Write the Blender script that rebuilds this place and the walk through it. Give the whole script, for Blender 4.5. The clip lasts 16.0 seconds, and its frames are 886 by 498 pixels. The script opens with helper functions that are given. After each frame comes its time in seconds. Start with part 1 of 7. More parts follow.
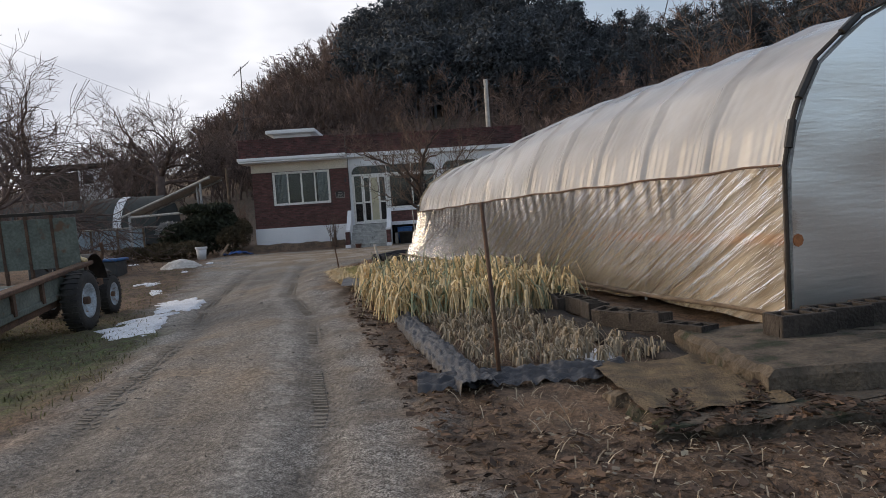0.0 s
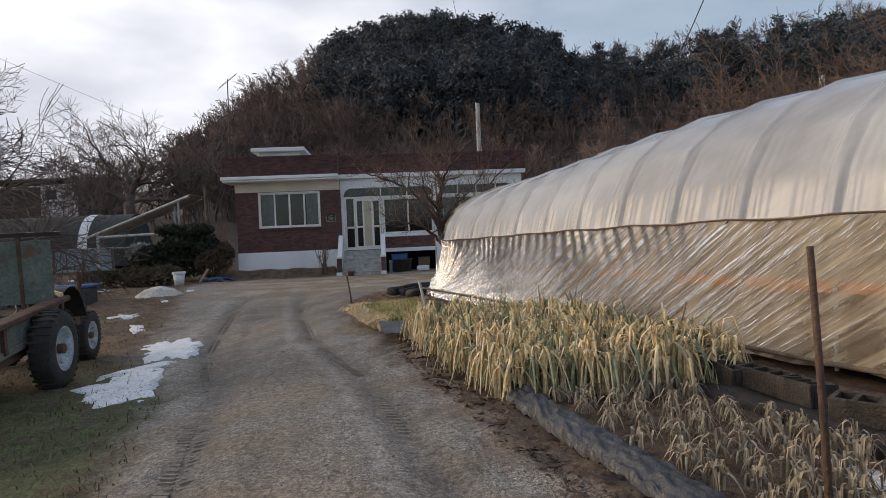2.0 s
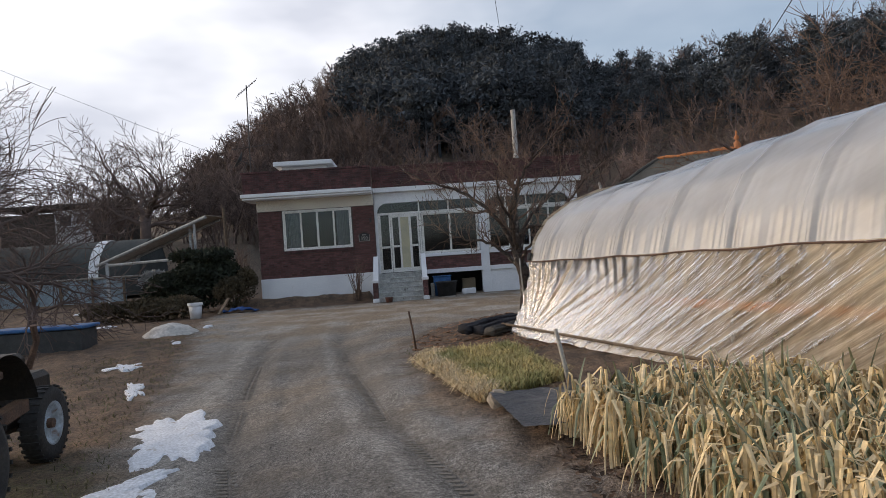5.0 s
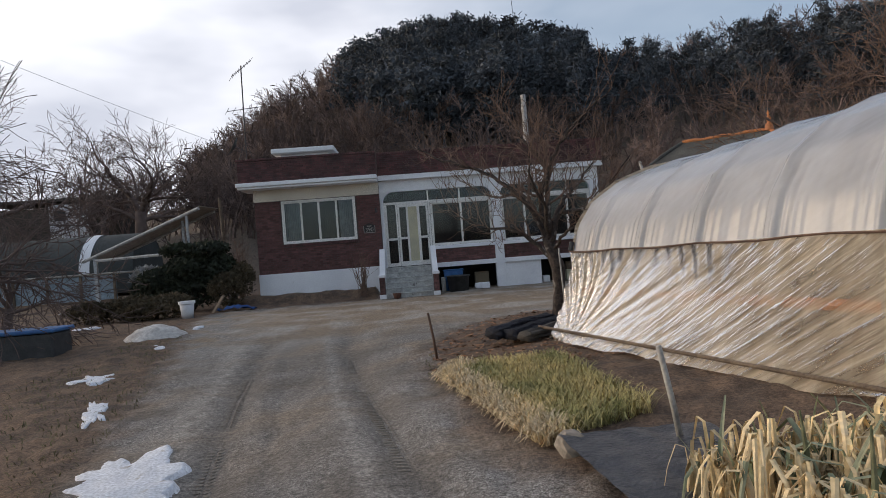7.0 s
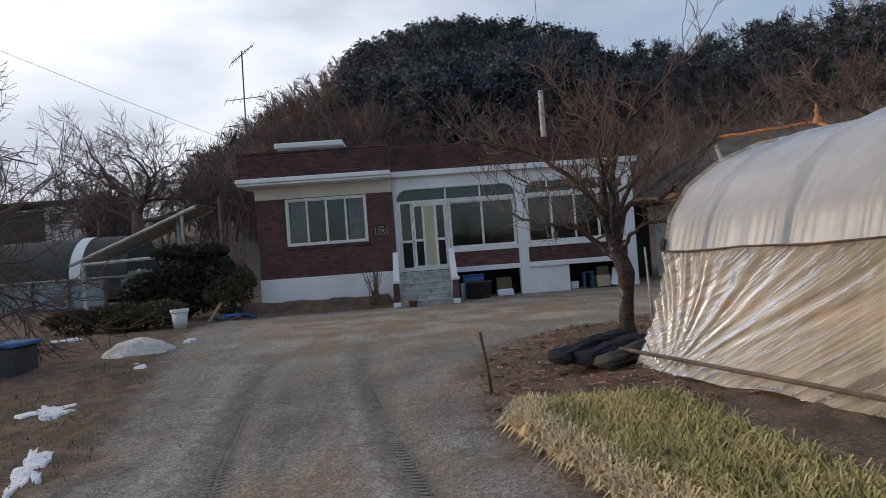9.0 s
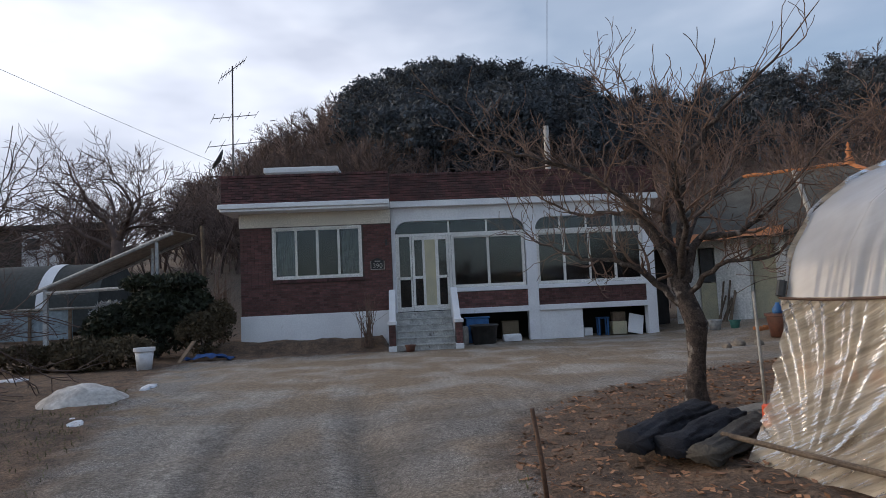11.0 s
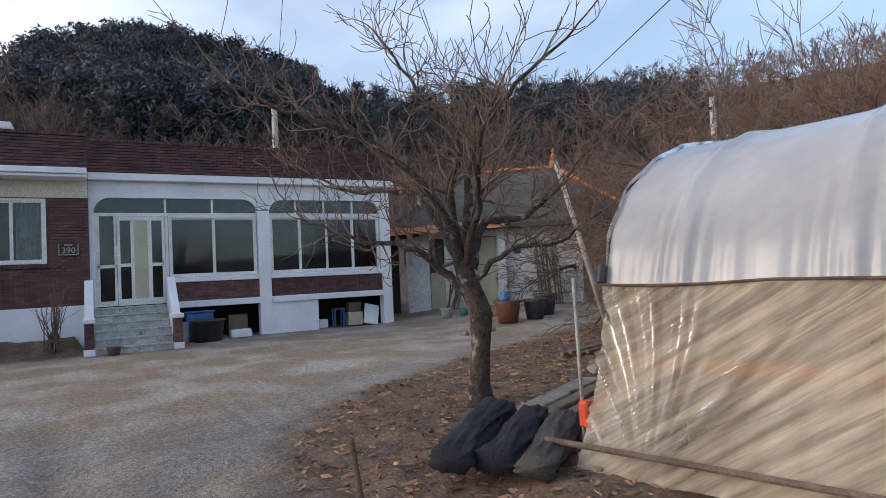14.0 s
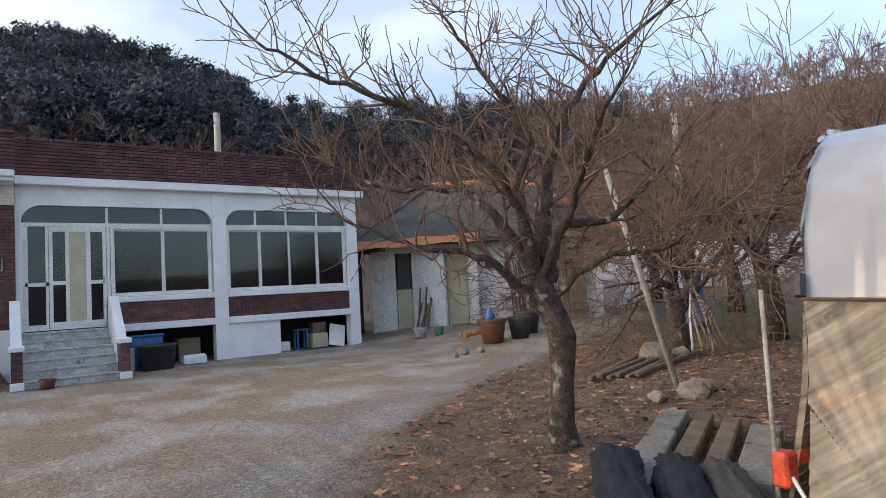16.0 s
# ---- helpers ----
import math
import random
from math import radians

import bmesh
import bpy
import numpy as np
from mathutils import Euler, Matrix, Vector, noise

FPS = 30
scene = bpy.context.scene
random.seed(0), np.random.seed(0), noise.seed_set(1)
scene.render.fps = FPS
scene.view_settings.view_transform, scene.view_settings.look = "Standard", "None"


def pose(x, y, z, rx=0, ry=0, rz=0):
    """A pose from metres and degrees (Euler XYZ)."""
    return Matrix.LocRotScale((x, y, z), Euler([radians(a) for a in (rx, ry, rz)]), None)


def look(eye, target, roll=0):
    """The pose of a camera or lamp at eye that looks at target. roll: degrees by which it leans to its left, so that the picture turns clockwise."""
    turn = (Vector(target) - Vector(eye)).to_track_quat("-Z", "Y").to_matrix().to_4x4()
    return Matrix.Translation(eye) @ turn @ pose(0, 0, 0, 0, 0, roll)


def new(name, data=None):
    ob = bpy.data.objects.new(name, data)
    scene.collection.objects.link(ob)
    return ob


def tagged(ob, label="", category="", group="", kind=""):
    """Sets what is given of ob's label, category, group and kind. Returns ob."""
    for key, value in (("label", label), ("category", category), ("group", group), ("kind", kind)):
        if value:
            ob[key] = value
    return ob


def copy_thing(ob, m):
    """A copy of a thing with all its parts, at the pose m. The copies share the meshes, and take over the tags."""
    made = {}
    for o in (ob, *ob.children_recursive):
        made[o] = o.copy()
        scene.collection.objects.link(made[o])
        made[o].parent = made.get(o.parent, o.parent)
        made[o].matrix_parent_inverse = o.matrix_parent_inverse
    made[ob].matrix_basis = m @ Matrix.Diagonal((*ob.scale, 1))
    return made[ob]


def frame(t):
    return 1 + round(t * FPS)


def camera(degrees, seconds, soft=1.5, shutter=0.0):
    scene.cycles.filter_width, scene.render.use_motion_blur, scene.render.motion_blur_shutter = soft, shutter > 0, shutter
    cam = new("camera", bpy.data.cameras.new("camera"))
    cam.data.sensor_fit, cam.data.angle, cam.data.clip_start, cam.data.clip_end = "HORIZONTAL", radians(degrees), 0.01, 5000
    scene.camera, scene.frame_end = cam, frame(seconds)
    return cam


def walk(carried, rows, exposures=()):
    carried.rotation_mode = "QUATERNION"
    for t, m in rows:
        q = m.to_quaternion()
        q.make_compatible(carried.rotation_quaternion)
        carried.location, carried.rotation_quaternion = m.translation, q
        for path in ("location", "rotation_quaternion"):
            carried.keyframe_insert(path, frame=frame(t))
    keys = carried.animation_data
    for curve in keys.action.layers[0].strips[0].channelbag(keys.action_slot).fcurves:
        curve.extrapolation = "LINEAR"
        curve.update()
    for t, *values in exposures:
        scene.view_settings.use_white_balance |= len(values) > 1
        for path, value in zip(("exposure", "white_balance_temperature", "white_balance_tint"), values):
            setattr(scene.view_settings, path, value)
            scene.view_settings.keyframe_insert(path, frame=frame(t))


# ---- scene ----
cam = camera(70.1, 16.0, soft=0.75)
PATH = [
    (0, (-0.732, 0.188, 1.1), (-0.682, 2.184, 0.996), -3.8),
    (0.5, (-1.099, 0.633, 1.155), (-1.062, 2.628, 1.028), -2.4),
    (1, (-1.443, 1.113, 1.162), (-1.419, 3.111, 1.094), -4.0),
    (1.5, (-1.661, 1.592, 1.21), (-1.504, 3.584, 1.124), -3.5),
    (2, (-1.898, 1.984, 1.252), (-1.743, 3.977, 1.223), -2.5),
    (2.5, (-2.022, 2.58, 1.233), (-1.87, 4.573, 1.193), -4.4),
    (3, (-2.181, 3.045, 1.308), (-2.056, 5.04, 1.255), -3.6),
    (3.5, (-2.398, 3.554, 1.304), (-2.314, 5.551, 1.253), -2.9),
    (4, (-2.475, 4.117, 1.332), (-2.348, 6.111, 1.23), -4.9),
    (4.5, (-2.639, 4.644, 1.375), (-2.57, 6.642, 1.334), -3.0),
    (4.7, (-2.702, 4.841, 1.385), (-2.614, 6.839, 1.416), -3.6),
    (6.8, (-2.905, 6.582, 1.393), (-2.772, 8.577, 1.398), -4.3),
    (7, (-2.970, 6.786, 1.371), (-2.879, 8.783, 1.380), -4.4),
    (7.5, (-3.052, 7.246, 1.365), (-2.974, 9.243, 1.394), -4.8),
    (8, (-3.136, 7.731, 1.373), (-3.046, 9.728, 1.407), -5.2),
    (8.2, (-3.188, 7.891, 1.363), (-3.111, 9.889, 1.377), -4.3),
    (10.3, (-3.604, 10.236, 1.339), (-3.488, 12.232, 1.411), -5.0),
    (10.5, (-3.612, 10.387, 1.366), (-3.474, 12.381, 1.448), -4.9),
    (11, (-3.631, 10.603, 1.368), (-3.514, 12.594, 1.518), -2.6),
    (11.5, (-3.685, 10.594, 1.378), (-3.486, 12.579, 1.521), -2.3),
    (12, (-3.666, 10.709, 1.371), (-3.129, 12.631, 1.512), -1.4),
    (12.5, (-3.683, 10.762, 1.358), (-2.996, 12.634, 1.509), -2.3),
    (13, (-3.718, 10.984, 1.315), (-2.925, 12.817, 1.416), -1.3),
    (13.5, (-3.757, 11.36, 1.38), (-2.884, 13.158, 1.444), -1.4),
    (14, (-3.881, 11.874, 1.369), (-2.921, 13.626, 1.448), -2.8),
    (14.5, (-4.023, 12.287, 1.357), (-2.974, 13.989, 1.391), -3.8),
    (15, (-4.159, 12.747, 1.37), (-3.099, 14.443, 1.414), -2.2),
    (15.5, (-4.273, 13.147, 1.389), (-3.169, 14.813, 1.462), -3.1),
    (16, (-4.291, 13.485, 1.405), (-3.143, 15.118, 1.528), -3.2),
]
walk(cam, [(t, look(eye, target, roll)) for t, eye, target, roll in PATH], exposures=[(0, 0.46, 6200, 10), (4.5, 0.54, 6150, 10), (8, 0.44, 6000, 10), (11, 0.45, 5750, 10), (14, 0.95, 5620, 10), (16, 1.18, 5850, 10)])

# ---------------------------------------------------------------- light
SUN_AZ, SUN_EL = -74.0, 13.0   # degrees: from +y towards +x, and above the horizon
world = bpy.data.worlds.new("sky")
scene.world = world
world.use_nodes = True
wn, wl = world.node_tree.nodes, world.node_tree.links
wn.clear()
w_out = wn.new("ShaderNodeOutputWorld")
w_bg = wn.new("ShaderNodeBackground")
w_sky = wn.new("ShaderNodeTexSky")
w_sky.sky_type = "NISHITA"
w_sky.sun_disc = False
w_sky.sun_elevation = radians(SUN_EL)
w_sky.sun_rotation = radians(SUN_AZ)
w_sky.dust_density, w_sky.air_density = 1.6, 1.0
w_tc = wn.new("ShaderNodeTexCoord")
w_map = wn.new("ShaderNodeMapping")
w_map.inputs["Scale"].default_value = (1.0, 1.0, 2.6)
w_noise = wn.new("ShaderNodeTexNoise")
w_noise.inputs["Scale"].default_value = 1.7
w_noise.inputs["Detail"].default_value = 5.0
w_dot = wn.new("ShaderNodeVectorMath")
w_dot.operation = "DOT_PRODUCT"
w_dot.inputs[1].default_value = (math.sin(radians(-38)) * 0.95, math.cos(radians(-38)) * 0.95, 0.3)
w_near = wn.new("ShaderNodeMapRange")
w_near.inputs["From Min"].default_value, w_near.inputs["From Max"].default_value = 0.62, 0.96
w_near.inputs["To Min"].default_value, w_near.inputs["To Max"].default_value = -0.22, 0.42
w_add = wn.new("ShaderNodeMath")
w_add.operation = "ADD"
w_ramp = wn.new("ShaderNodeMapRange")
w_ramp.inputs["From Min"].default_value, w_ramp.inputs["From Max"].default_value = 0.36, 0.8
w_ramp.inputs["To Min"].default_value = 0.28
w_mix = wn.new("ShaderNodeMix")
w_mix.data_type = "RGBA"
w_grey = wn.new("ShaderNodeTexNoise")
w_grey.inputs["Scale"].default_value, w_grey.inputs["Detail"].default_value = 2.6, 4.0
w_tone = wn.new("ShaderNodeMix")
w_tone.data_type = "RGBA"
w_tone.inputs["A"].default_value, w_tone.inputs["B"].default_value = (4.3, 4.3, 4.6, 1), (6.6, 6.4, 6.4, 1)
w_part = wn.new("ShaderNodeMapRange")
w_part.inputs["From Min"].default_value, w_part.inputs["From Max"].default_value = 0.38, 0.6
wl.new(w_map.outputs["Vector"], w_grey.inputs["Vector"])
wl.new(w_grey.outputs["Fac"], w_part.inputs["Value"])
wl.new(w_part.outputs["Result"], w_tone.inputs["Factor"])
wl.new(w_tone.outputs["Result"], w_mix.inputs["B"])
wl.new(w_tc.outputs["Generated"], w_map.inputs["Vector"])
wl.new(w_map.outputs["Vector"], w_noise.inputs["Vector"])
wl.new(w_tc.outputs["Generated"], w_dot.inputs[0])
wl.new(w_dot.outputs["Value"], w_near.inputs["Value"])
wl.new(w_noise.outputs["Fac"], w_add.inputs[0])
wl.new(w_near.outputs["Result"], w_add.inputs[1])
wl.new(w_add.outputs["Value"], w_ramp.inputs["Value"])
wl.new(w_ramp.outputs["Result"], w_mix.inputs["Factor"])
wl.new(w_sky.outputs["Color"], w_mix.inputs["A"])
wl.new(w_mix.outputs["Result"], w_bg.inputs["Color"])
wl.new(w_bg.outputs["Background"], w_out.inputs["Surface"])
w_bg.inputs["Strength"].default_value = 0.12

sun = new("sun", bpy.data.lights.new("sun", "SUN"))
sun.data.energy, sun.data.angle, sun.data.color = 1.7, radians(38), (1.0, 0.74, 0.48)
s_dir = Vector((math.sin(radians(SUN_AZ)) * math.cos(radians(SUN_EL)), math.cos(radians(SUN_AZ)) * math.cos(radians(SUN_EL)), math.sin(radians(SUN_EL))))
sun.matrix_basis = look(s_dir * 60, (0, 0, 0))

# ---------------------------------------------------------------- materials
def mat(name, c1, c2=None, scale=3.0, rough=0.8, bump=0.3, fine=40.0, metal=0.0, spot=None, piece=0.0, island=0.0, speck=0.25):
    """A procedural surface: two tones mixed by coarse noise, fine grain on top, bump by both, and a tone of its own for each piece."""
    m = bpy.data.materials.new(name)
    m.use_nodes = True
    n, l = m.node_tree.nodes, m.node_tree.links
    b = n["Principled BSDF"]
    b.inputs["Roughness"].default_value, b.inputs["Metallic"].default_value = rough, metal
    c2 = c2 or tuple(v * 0.7 for v in c1)
    tc = n.new("ShaderNodeTexCoord")
    big, small = n.new("ShaderNodeTexNoise"), n.new("ShaderNodeTexNoise")
    big.inputs["Scale"].default_value, small.inputs["Scale"].default_value = scale, fine
    big.inputs["Detail"].default_value = small.inputs["Detail"].default_value = 5
    for t in (big, small):
        l.new(tc.outputs["Object"], t.inputs["Vector"])
    ramp = n.new("ShaderNodeMapRange")
    ramp.inputs["From Min"].default_value, ramp.inputs["From Max"].default_value = 0.35, 0.65
    l.new(big.outputs["Fac"], ramp.inputs["Value"])
    mix = n.new("ShaderNodeMix")
    mix.data_type = "RGBA"
    mix.inputs["A"].default_value, mix.inputs["B"].default_value = (*c1, 1), (*c2, 1)
    l.new(ramp.outputs["Result"], mix.inputs["Factor"])
    hsv = n.new("ShaderNodeHueSaturation")
    grain = n.new("ShaderNodeMapRange")
    grain.inputs["From Min"].default_value, grain.inputs["From Max"].default_value = 0.3, 0.7
    grain.inputs["To Min"].default_value, grain.inputs["To Max"].default_value = 1 - speck, 1 + speck
    l.new(small.outputs["Fac"], grain.inputs["Value"])
    value = grain.outputs["Result"]
    for amount, node, out in ((piece, "ShaderNodeObjectInfo", "Random"), (island, "ShaderNodeNewGeometry", "Random Per Island")):
        if amount:
            info = n.new(node)
            r = n.new("ShaderNodeMapRange")
            r.inputs["To Min"].default_value, r.inputs["To Max"].default_value = 1 - amount, 1 + amount
            l.new(info.outputs[out], r.inputs["Value"])
            mul = n.new("ShaderNodeMath")
            mul.operation = "MULTIPLY"
            l.new(value, mul.inputs[0])
            l.new(r.outputs["Result"], mul.inputs[1])
            value = mul.outputs["Value"]
    l.new(value, hsv.inputs["Value"])
    l.new(mix.outputs["Result"], hsv.inputs["Color"])
    colour = hsv.outputs["Color"]
    if spot:
        sp = n.new("ShaderNodeTexNoise")
        sp.inputs["Scale"].default_value = spot[1]
        sp.inputs["Detail"].default_value = 6
        l.new(tc.outputs["Object"], sp.inputs["Vector"])
        sr = n.new("ShaderNodeMapRange")
        sr.inputs["From Min"].default_value, sr.inputs["From Max"].default_value = spot[2], spot[2] + 0.1
        l.new(sp.outputs["Fac"], sr.inputs["Value"])
        sm = n.new("ShaderNodeMix")
        sm.data_type = "RGBA"
        sm.inputs["B"].default_value = (*spot[0], 1)
        l.new(colour, sm.inputs["A"])
        l.new(sr.outputs["Result"], sm.inputs["Factor"])
        colour = sm.outputs["Result"]
    l.new(colour, b.inputs["Base Color"])
    if bump:
        bp = n.new("ShaderNodeBump")
        bp.inputs["Strength"].default_value, bp.inputs["Distance"].default_value = bump, 0.02
        l.new(small.outputs["Fac"], bp.inputs["Height"])
        l.new(bp.outputs["Normal"], b.inputs["Normal"])
    return m


BRICK = mat("brick_red", (0.14, 0.066, 0.060), (0.09, 0.045, 0.042), 5, 0.8, 0.4, 60, piece=0.25, island=0.3)
BRICK_DARK = mat("brick_parapet", (0.125, 0.052, 0.050), (0.065, 0.034, 0.034), 3, 0.75, 0.4, 60, island=0.35)
MORTAR = mat("mortar", (0.12, 0.095, 0.085), (0.07, 0.058, 0.052), 4, 0.95, 0.4)
WHITE = mat("white_paint", (0.84, 0.85, 0.87), (0.74, 0.75, 0.78), 1.3, 0.7, 0.15, 25, spot=((0.45, 0.42, 0.38), 2.2, 0.70), speck=0.06)
CREAM = mat("cream_paint", (0.72, 0.66, 0.56), (0.62, 0.57, 0.49), 1.2, 0.75, 0.15, 25)
ALU = mat("white_window_frame", (0.78, 0.77, 0.74), (0.66, 0.65, 0.62), 2, 0.4, 0.05, 30)
TILE = mat("marble_step", (0.52, 0.52, 0.50), (0.33, 0.33, 0.32), 5, 0.5, 0.2, 30, spot=((0.16, 0.15, 0.14), 6, 0.62))
CONC = mat("concrete", (0.27, 0.25, 0.22), (0.16, 0.15, 0.13), 3, 0.9, 0.6, 35, spot=((0.06, 0.065, 0.045), 5, 0.56))
BLOCK = mat("weathered_block", (0.055, 0.045, 0.038), (0.025, 0.021, 0.018), 6, 0.95, 0.8, 45, piece=0.3)
BARK = mat("bark", (0.095, 0.072, 0.06), (0.035, 0.028, 0.025), 14, 0.95, 1.0, 60, spot=((0.30, 0.27, 0.24), 9, 0.60), speck=0.5)
TWIG = mat("twig", (0.20, 0.13, 0.095), (0.115, 0.078, 0.06), 6, 0.9, 0.2, 40)
def varied(m):
    """Lets each tree of a wood be lighter or darker than its neighbour."""
    n, l = m.node_tree.nodes, m.node_tree.links
    base = n["Principled BSDF"].inputs["Base Color"]
    source = base.links[0].from_socket
    at, one, hs = n.new("ShaderNodeAttribute"), n.new("ShaderNodeMath"), n.new("ShaderNodeHueSaturation")
    at.attribute_name = "tone"
    one.operation = "ADD"
    one.inputs[1].default_value = 1.0
    l.new(at.outputs["Fac"], one.inputs[0])
    l.new(one.outputs["Value"], hs.inputs["Value"])
    l.new(source, hs.inputs["Color"])
    l.new(hs.outputs["Color"], base)
    return m


TWIG_FAR = varied(mat("far_twig", (0.155, 0.110, 0.095), (0.095, 0.07, 0.062), 0.1, 0.95, 0, 3, island=0.2))
# needle green is shifted to blue-grey: distance haze put into the colour
PINE_HAZED = varied(mat("hazed_pine_needles", (0.070, 0.080, 0.092), (0.046, 0.054, 0.064), 0.3, 0.9, 0, 4, island=0.35))
SHRUB = mat("shrub_leaf", (0.035, 0.042, 0.022), (0.02, 0.026, 0.016), 2, 0.8, 0, 20, island=0.4)
DRYBUSH = mat("dry_hedge_leaf", (0.10, 0.075, 0.042), (0.055, 0.045, 0.025), 2, 0.9, 0, 20, island=0.4)
STRAW = mat("dry_leek_leaf", (0.70, 0.54, 0.28), (0.60, 0.49, 0.32), 3, 0.7, 0.1, 30, island=0.35)
PALE = mat("withered_leaf", (0.36, 0.30, 0.21), (0.24, 0.20, 0.15), 6, 0.8, 0.1, 30, island=0.35)
LEEK = mat("green_leek_leaf", (0.15, 0.19, 0.11), (0.34, 0.34, 0.21), 5, 0.55, 0.1, 30, island=0.3)
CHIVE = mat("chive_leaf", (0.54, 0.43, 0.18), (0.28, 0.27, 0.10), 3, 0.65, 0, 30, island=0.35)
LITTER = mat("fallen_leaf", (0.36, 0.19, 0.10), (0.19, 0.11, 0.068), 2, 0.9, 0, 20, island=0.6)
DARKLITTER = mat("dark_leaf_crumb", (0.11, 0.068, 0.045), (0.055, 0.038, 0.028), 2, 0.95, 0, 20, island=0.6)
PEBBLE = mat("pebble", (0.24, 0.22, 0.20), (0.15, 0.135, 0.12), 2, 0.9, 0, 20, island=0.5)
SNOW = mat("old_snow", (0.80, 0.82, 0.86), (0.70, 0.72, 0.76), 4, 0.6, 0.5, 40, spot=((0.42, 0.38, 0.33), 6, 0.66))
RUBBER = mat("tyre_rubber", (0.022, 0.022, 0.024), (0.04, 0.037, 0.033), 5, 0.85, 0.3)
STEEL = mat("galvanised_steel", (0.42, 0.43, 0.43), (0.28, 0.28, 0.28), 6, 0.5, 0.1, metal=0.6)
RIM = mat("wheel_rim_paint", (0.42, 0.50, 0.58), (0.25, 0.28, 0.30), 8, 0.5, 0.2, spot=((0.14, 0.08, 0.05), 10, 0.6))
RUST = mat("rusty_steel", (0.13, 0.075, 0.048), (0.07, 0.042, 0.03), 8, 0.85, 0.5, 60)
GREYGREEN = mat("grey_green_panel", (0.15, 0.17, 0.15), (0.10, 0.115, 0.10), 4, 0.7, 0.3, 30, spot=((0.13, 0.08, 0.05), 5, 0.62))
DARKMETAL = mat("dark_oily_metal", (0.022, 0.021, 0.02), (0.045, 0.035, 0.028), 7, 0.6, 0.3, metal=0.3)
BLACKFILM = mat("black_mulch_film", (0.020, 0.022, 0.030), (0.055, 0.055, 0.060), 9, 0.42, 0.8, 26)
NET = mat("dark_shade_net", (0.007, 0.008, 0.014), (0.018, 0.02, 0.03), 6, 0.8, 0.8, 90)
GREYCLOTH = mat("grey_sheet", (0.075, 0.068, 0.058), (0.045, 0.04, 0.035), 5, 0.85, 0.6, 50)
WOOD = mat("weathered_wood", (0.20, 0.15, 0.105), (0.11, 0.082, 0.06), 6, 0.9, 0.5, 50, piece=0.2)
PIPE = mat("grey_pole", (0.40, 0.38, 0.34), (0.27, 0.25, 0.22), 6, 0.6, 0.15)
RED = mat("orange_red_plastic", (0.72, 0.10, 0.03), (0.5, 0.07, 0.03), 6, 0.45, 0.05)
BLUE = mat("blue_tarp", (0.03, 0.10, 0.32), (0.02, 0.06, 0.20), 5, 0.5, 0.5, 12)
BLUEPL = mat("blue_plastic", (0.05, 0.16, 0.38), (0.035, 0.10, 0.26), 5, 0.5, 0.05)
TERRA = mat("brown_clay", (0.17, 0.07, 0.045), (0.10, 0.048, 0.035), 6, 0.55, 0.2)
DARKPL = mat("dark_grey_tub", (0.035, 0.036, 0.038), (0.06, 0.06, 0.06), 6, 0.6, 0.1)
ROOFSH = mat("grey_roofing", (0.10, 0.098, 0.085), (0.065, 0.06, 0.052), 2, 0.9, 0.6, 30)
ORANGE = mat("orange_roof_edge", (0.50, 0.19, 0.06), (0.36, 0.14, 0.055), 3, 0.7, 0.2, 30)
BEIGE = mat("beige_door_paint", (0.52, 0.48, 0.32), (0.42, 0.39, 0.28), 3, 0.6, 0.1)
DARKFAB = mat("dark_green_cover", (0.028, 0.035, 0.035), (0.045, 0.05, 0.048), 0.6, 0.7, 0.3, 8)
# near-black base colour carries the shade of rooms, crawl space and passage
SHADEIN = mat("painted_dim_interior", (0.05, 0.048, 0.045), (0.03, 0.03, 0.03), 2, 0.9, 0.1)
CURTAIN = mat("pale_curtain", (0.42, 0.43, 0.43), (0.30, 0.31, 0.32), 4, 0.9, 0.2, 15)
ANT = mat("antenna_metal", (0.12, 0.11, 0.11), (0.07, 0.06, 0.06), 6, 0.6, 0, metal=0.4)
POLEC = mat("concrete_pole", (0.40, 0.38, 0.35), (0.30, 0.28, 0.26), 3, 0.85, 0.2)
YELLOW = mat("yellow_band", (0.75, 0.52, 0.03), (0.6, 0.42, 0.04), 6, 0.6, 0.05)
BLACK = mat("black_paint", (0.02, 0.02, 0.02), (0.03, 0.03, 0.03), 6, 0.6, 0.05)
DARKCONC = mat("mossy_dark_concrete", (0.135, 0.108, 0.08), (0.05, 0.042, 0.032), 5, 0.95, 1.0, 45, spot=((0.035, 0.04, 0.022), 5, 0.55))
STONE = mat("field_stone", (0.30, 0.26, 0.21), (0.19, 0.165, 0.14), 5, 0.9, 0.6, 30, piece=0.25)


def glass_mat():
    m = bpy.data.materials.new("window_glass")
    m.use_nodes = True
    n, l = m.node_tree.nodes, m.node_tree.links
    n.remove(n["Principled BSDF"])
    gl, tr, mx = n.new("ShaderNodeBsdfGlossy"), n.new("ShaderNodeBsdfTransparent"), n.new("ShaderNodeMixShader")
    gl.inputs["Roughness"].default_value = 0.04
    gl.inputs["Color"].default_value = (0.9, 0.95, 1, 1)
    tr.inputs["Color"].default_value = (0.74, 0.78, 0.82, 1)
    fr = n.new("ShaderNodeFresnel")
    fr.inputs["IOR"].default_value = 1.5
    l.new(fr.outputs["Fac"], mx.inputs["Fac"])
    l.new(tr.outputs["BSDF"], mx.inputs[1])
    l.new(gl.outputs["BSDF"], mx.inputs[2])
    l.new(mx.outputs["Shader"], n["Material Output"].inputs["Surface"])
    return m


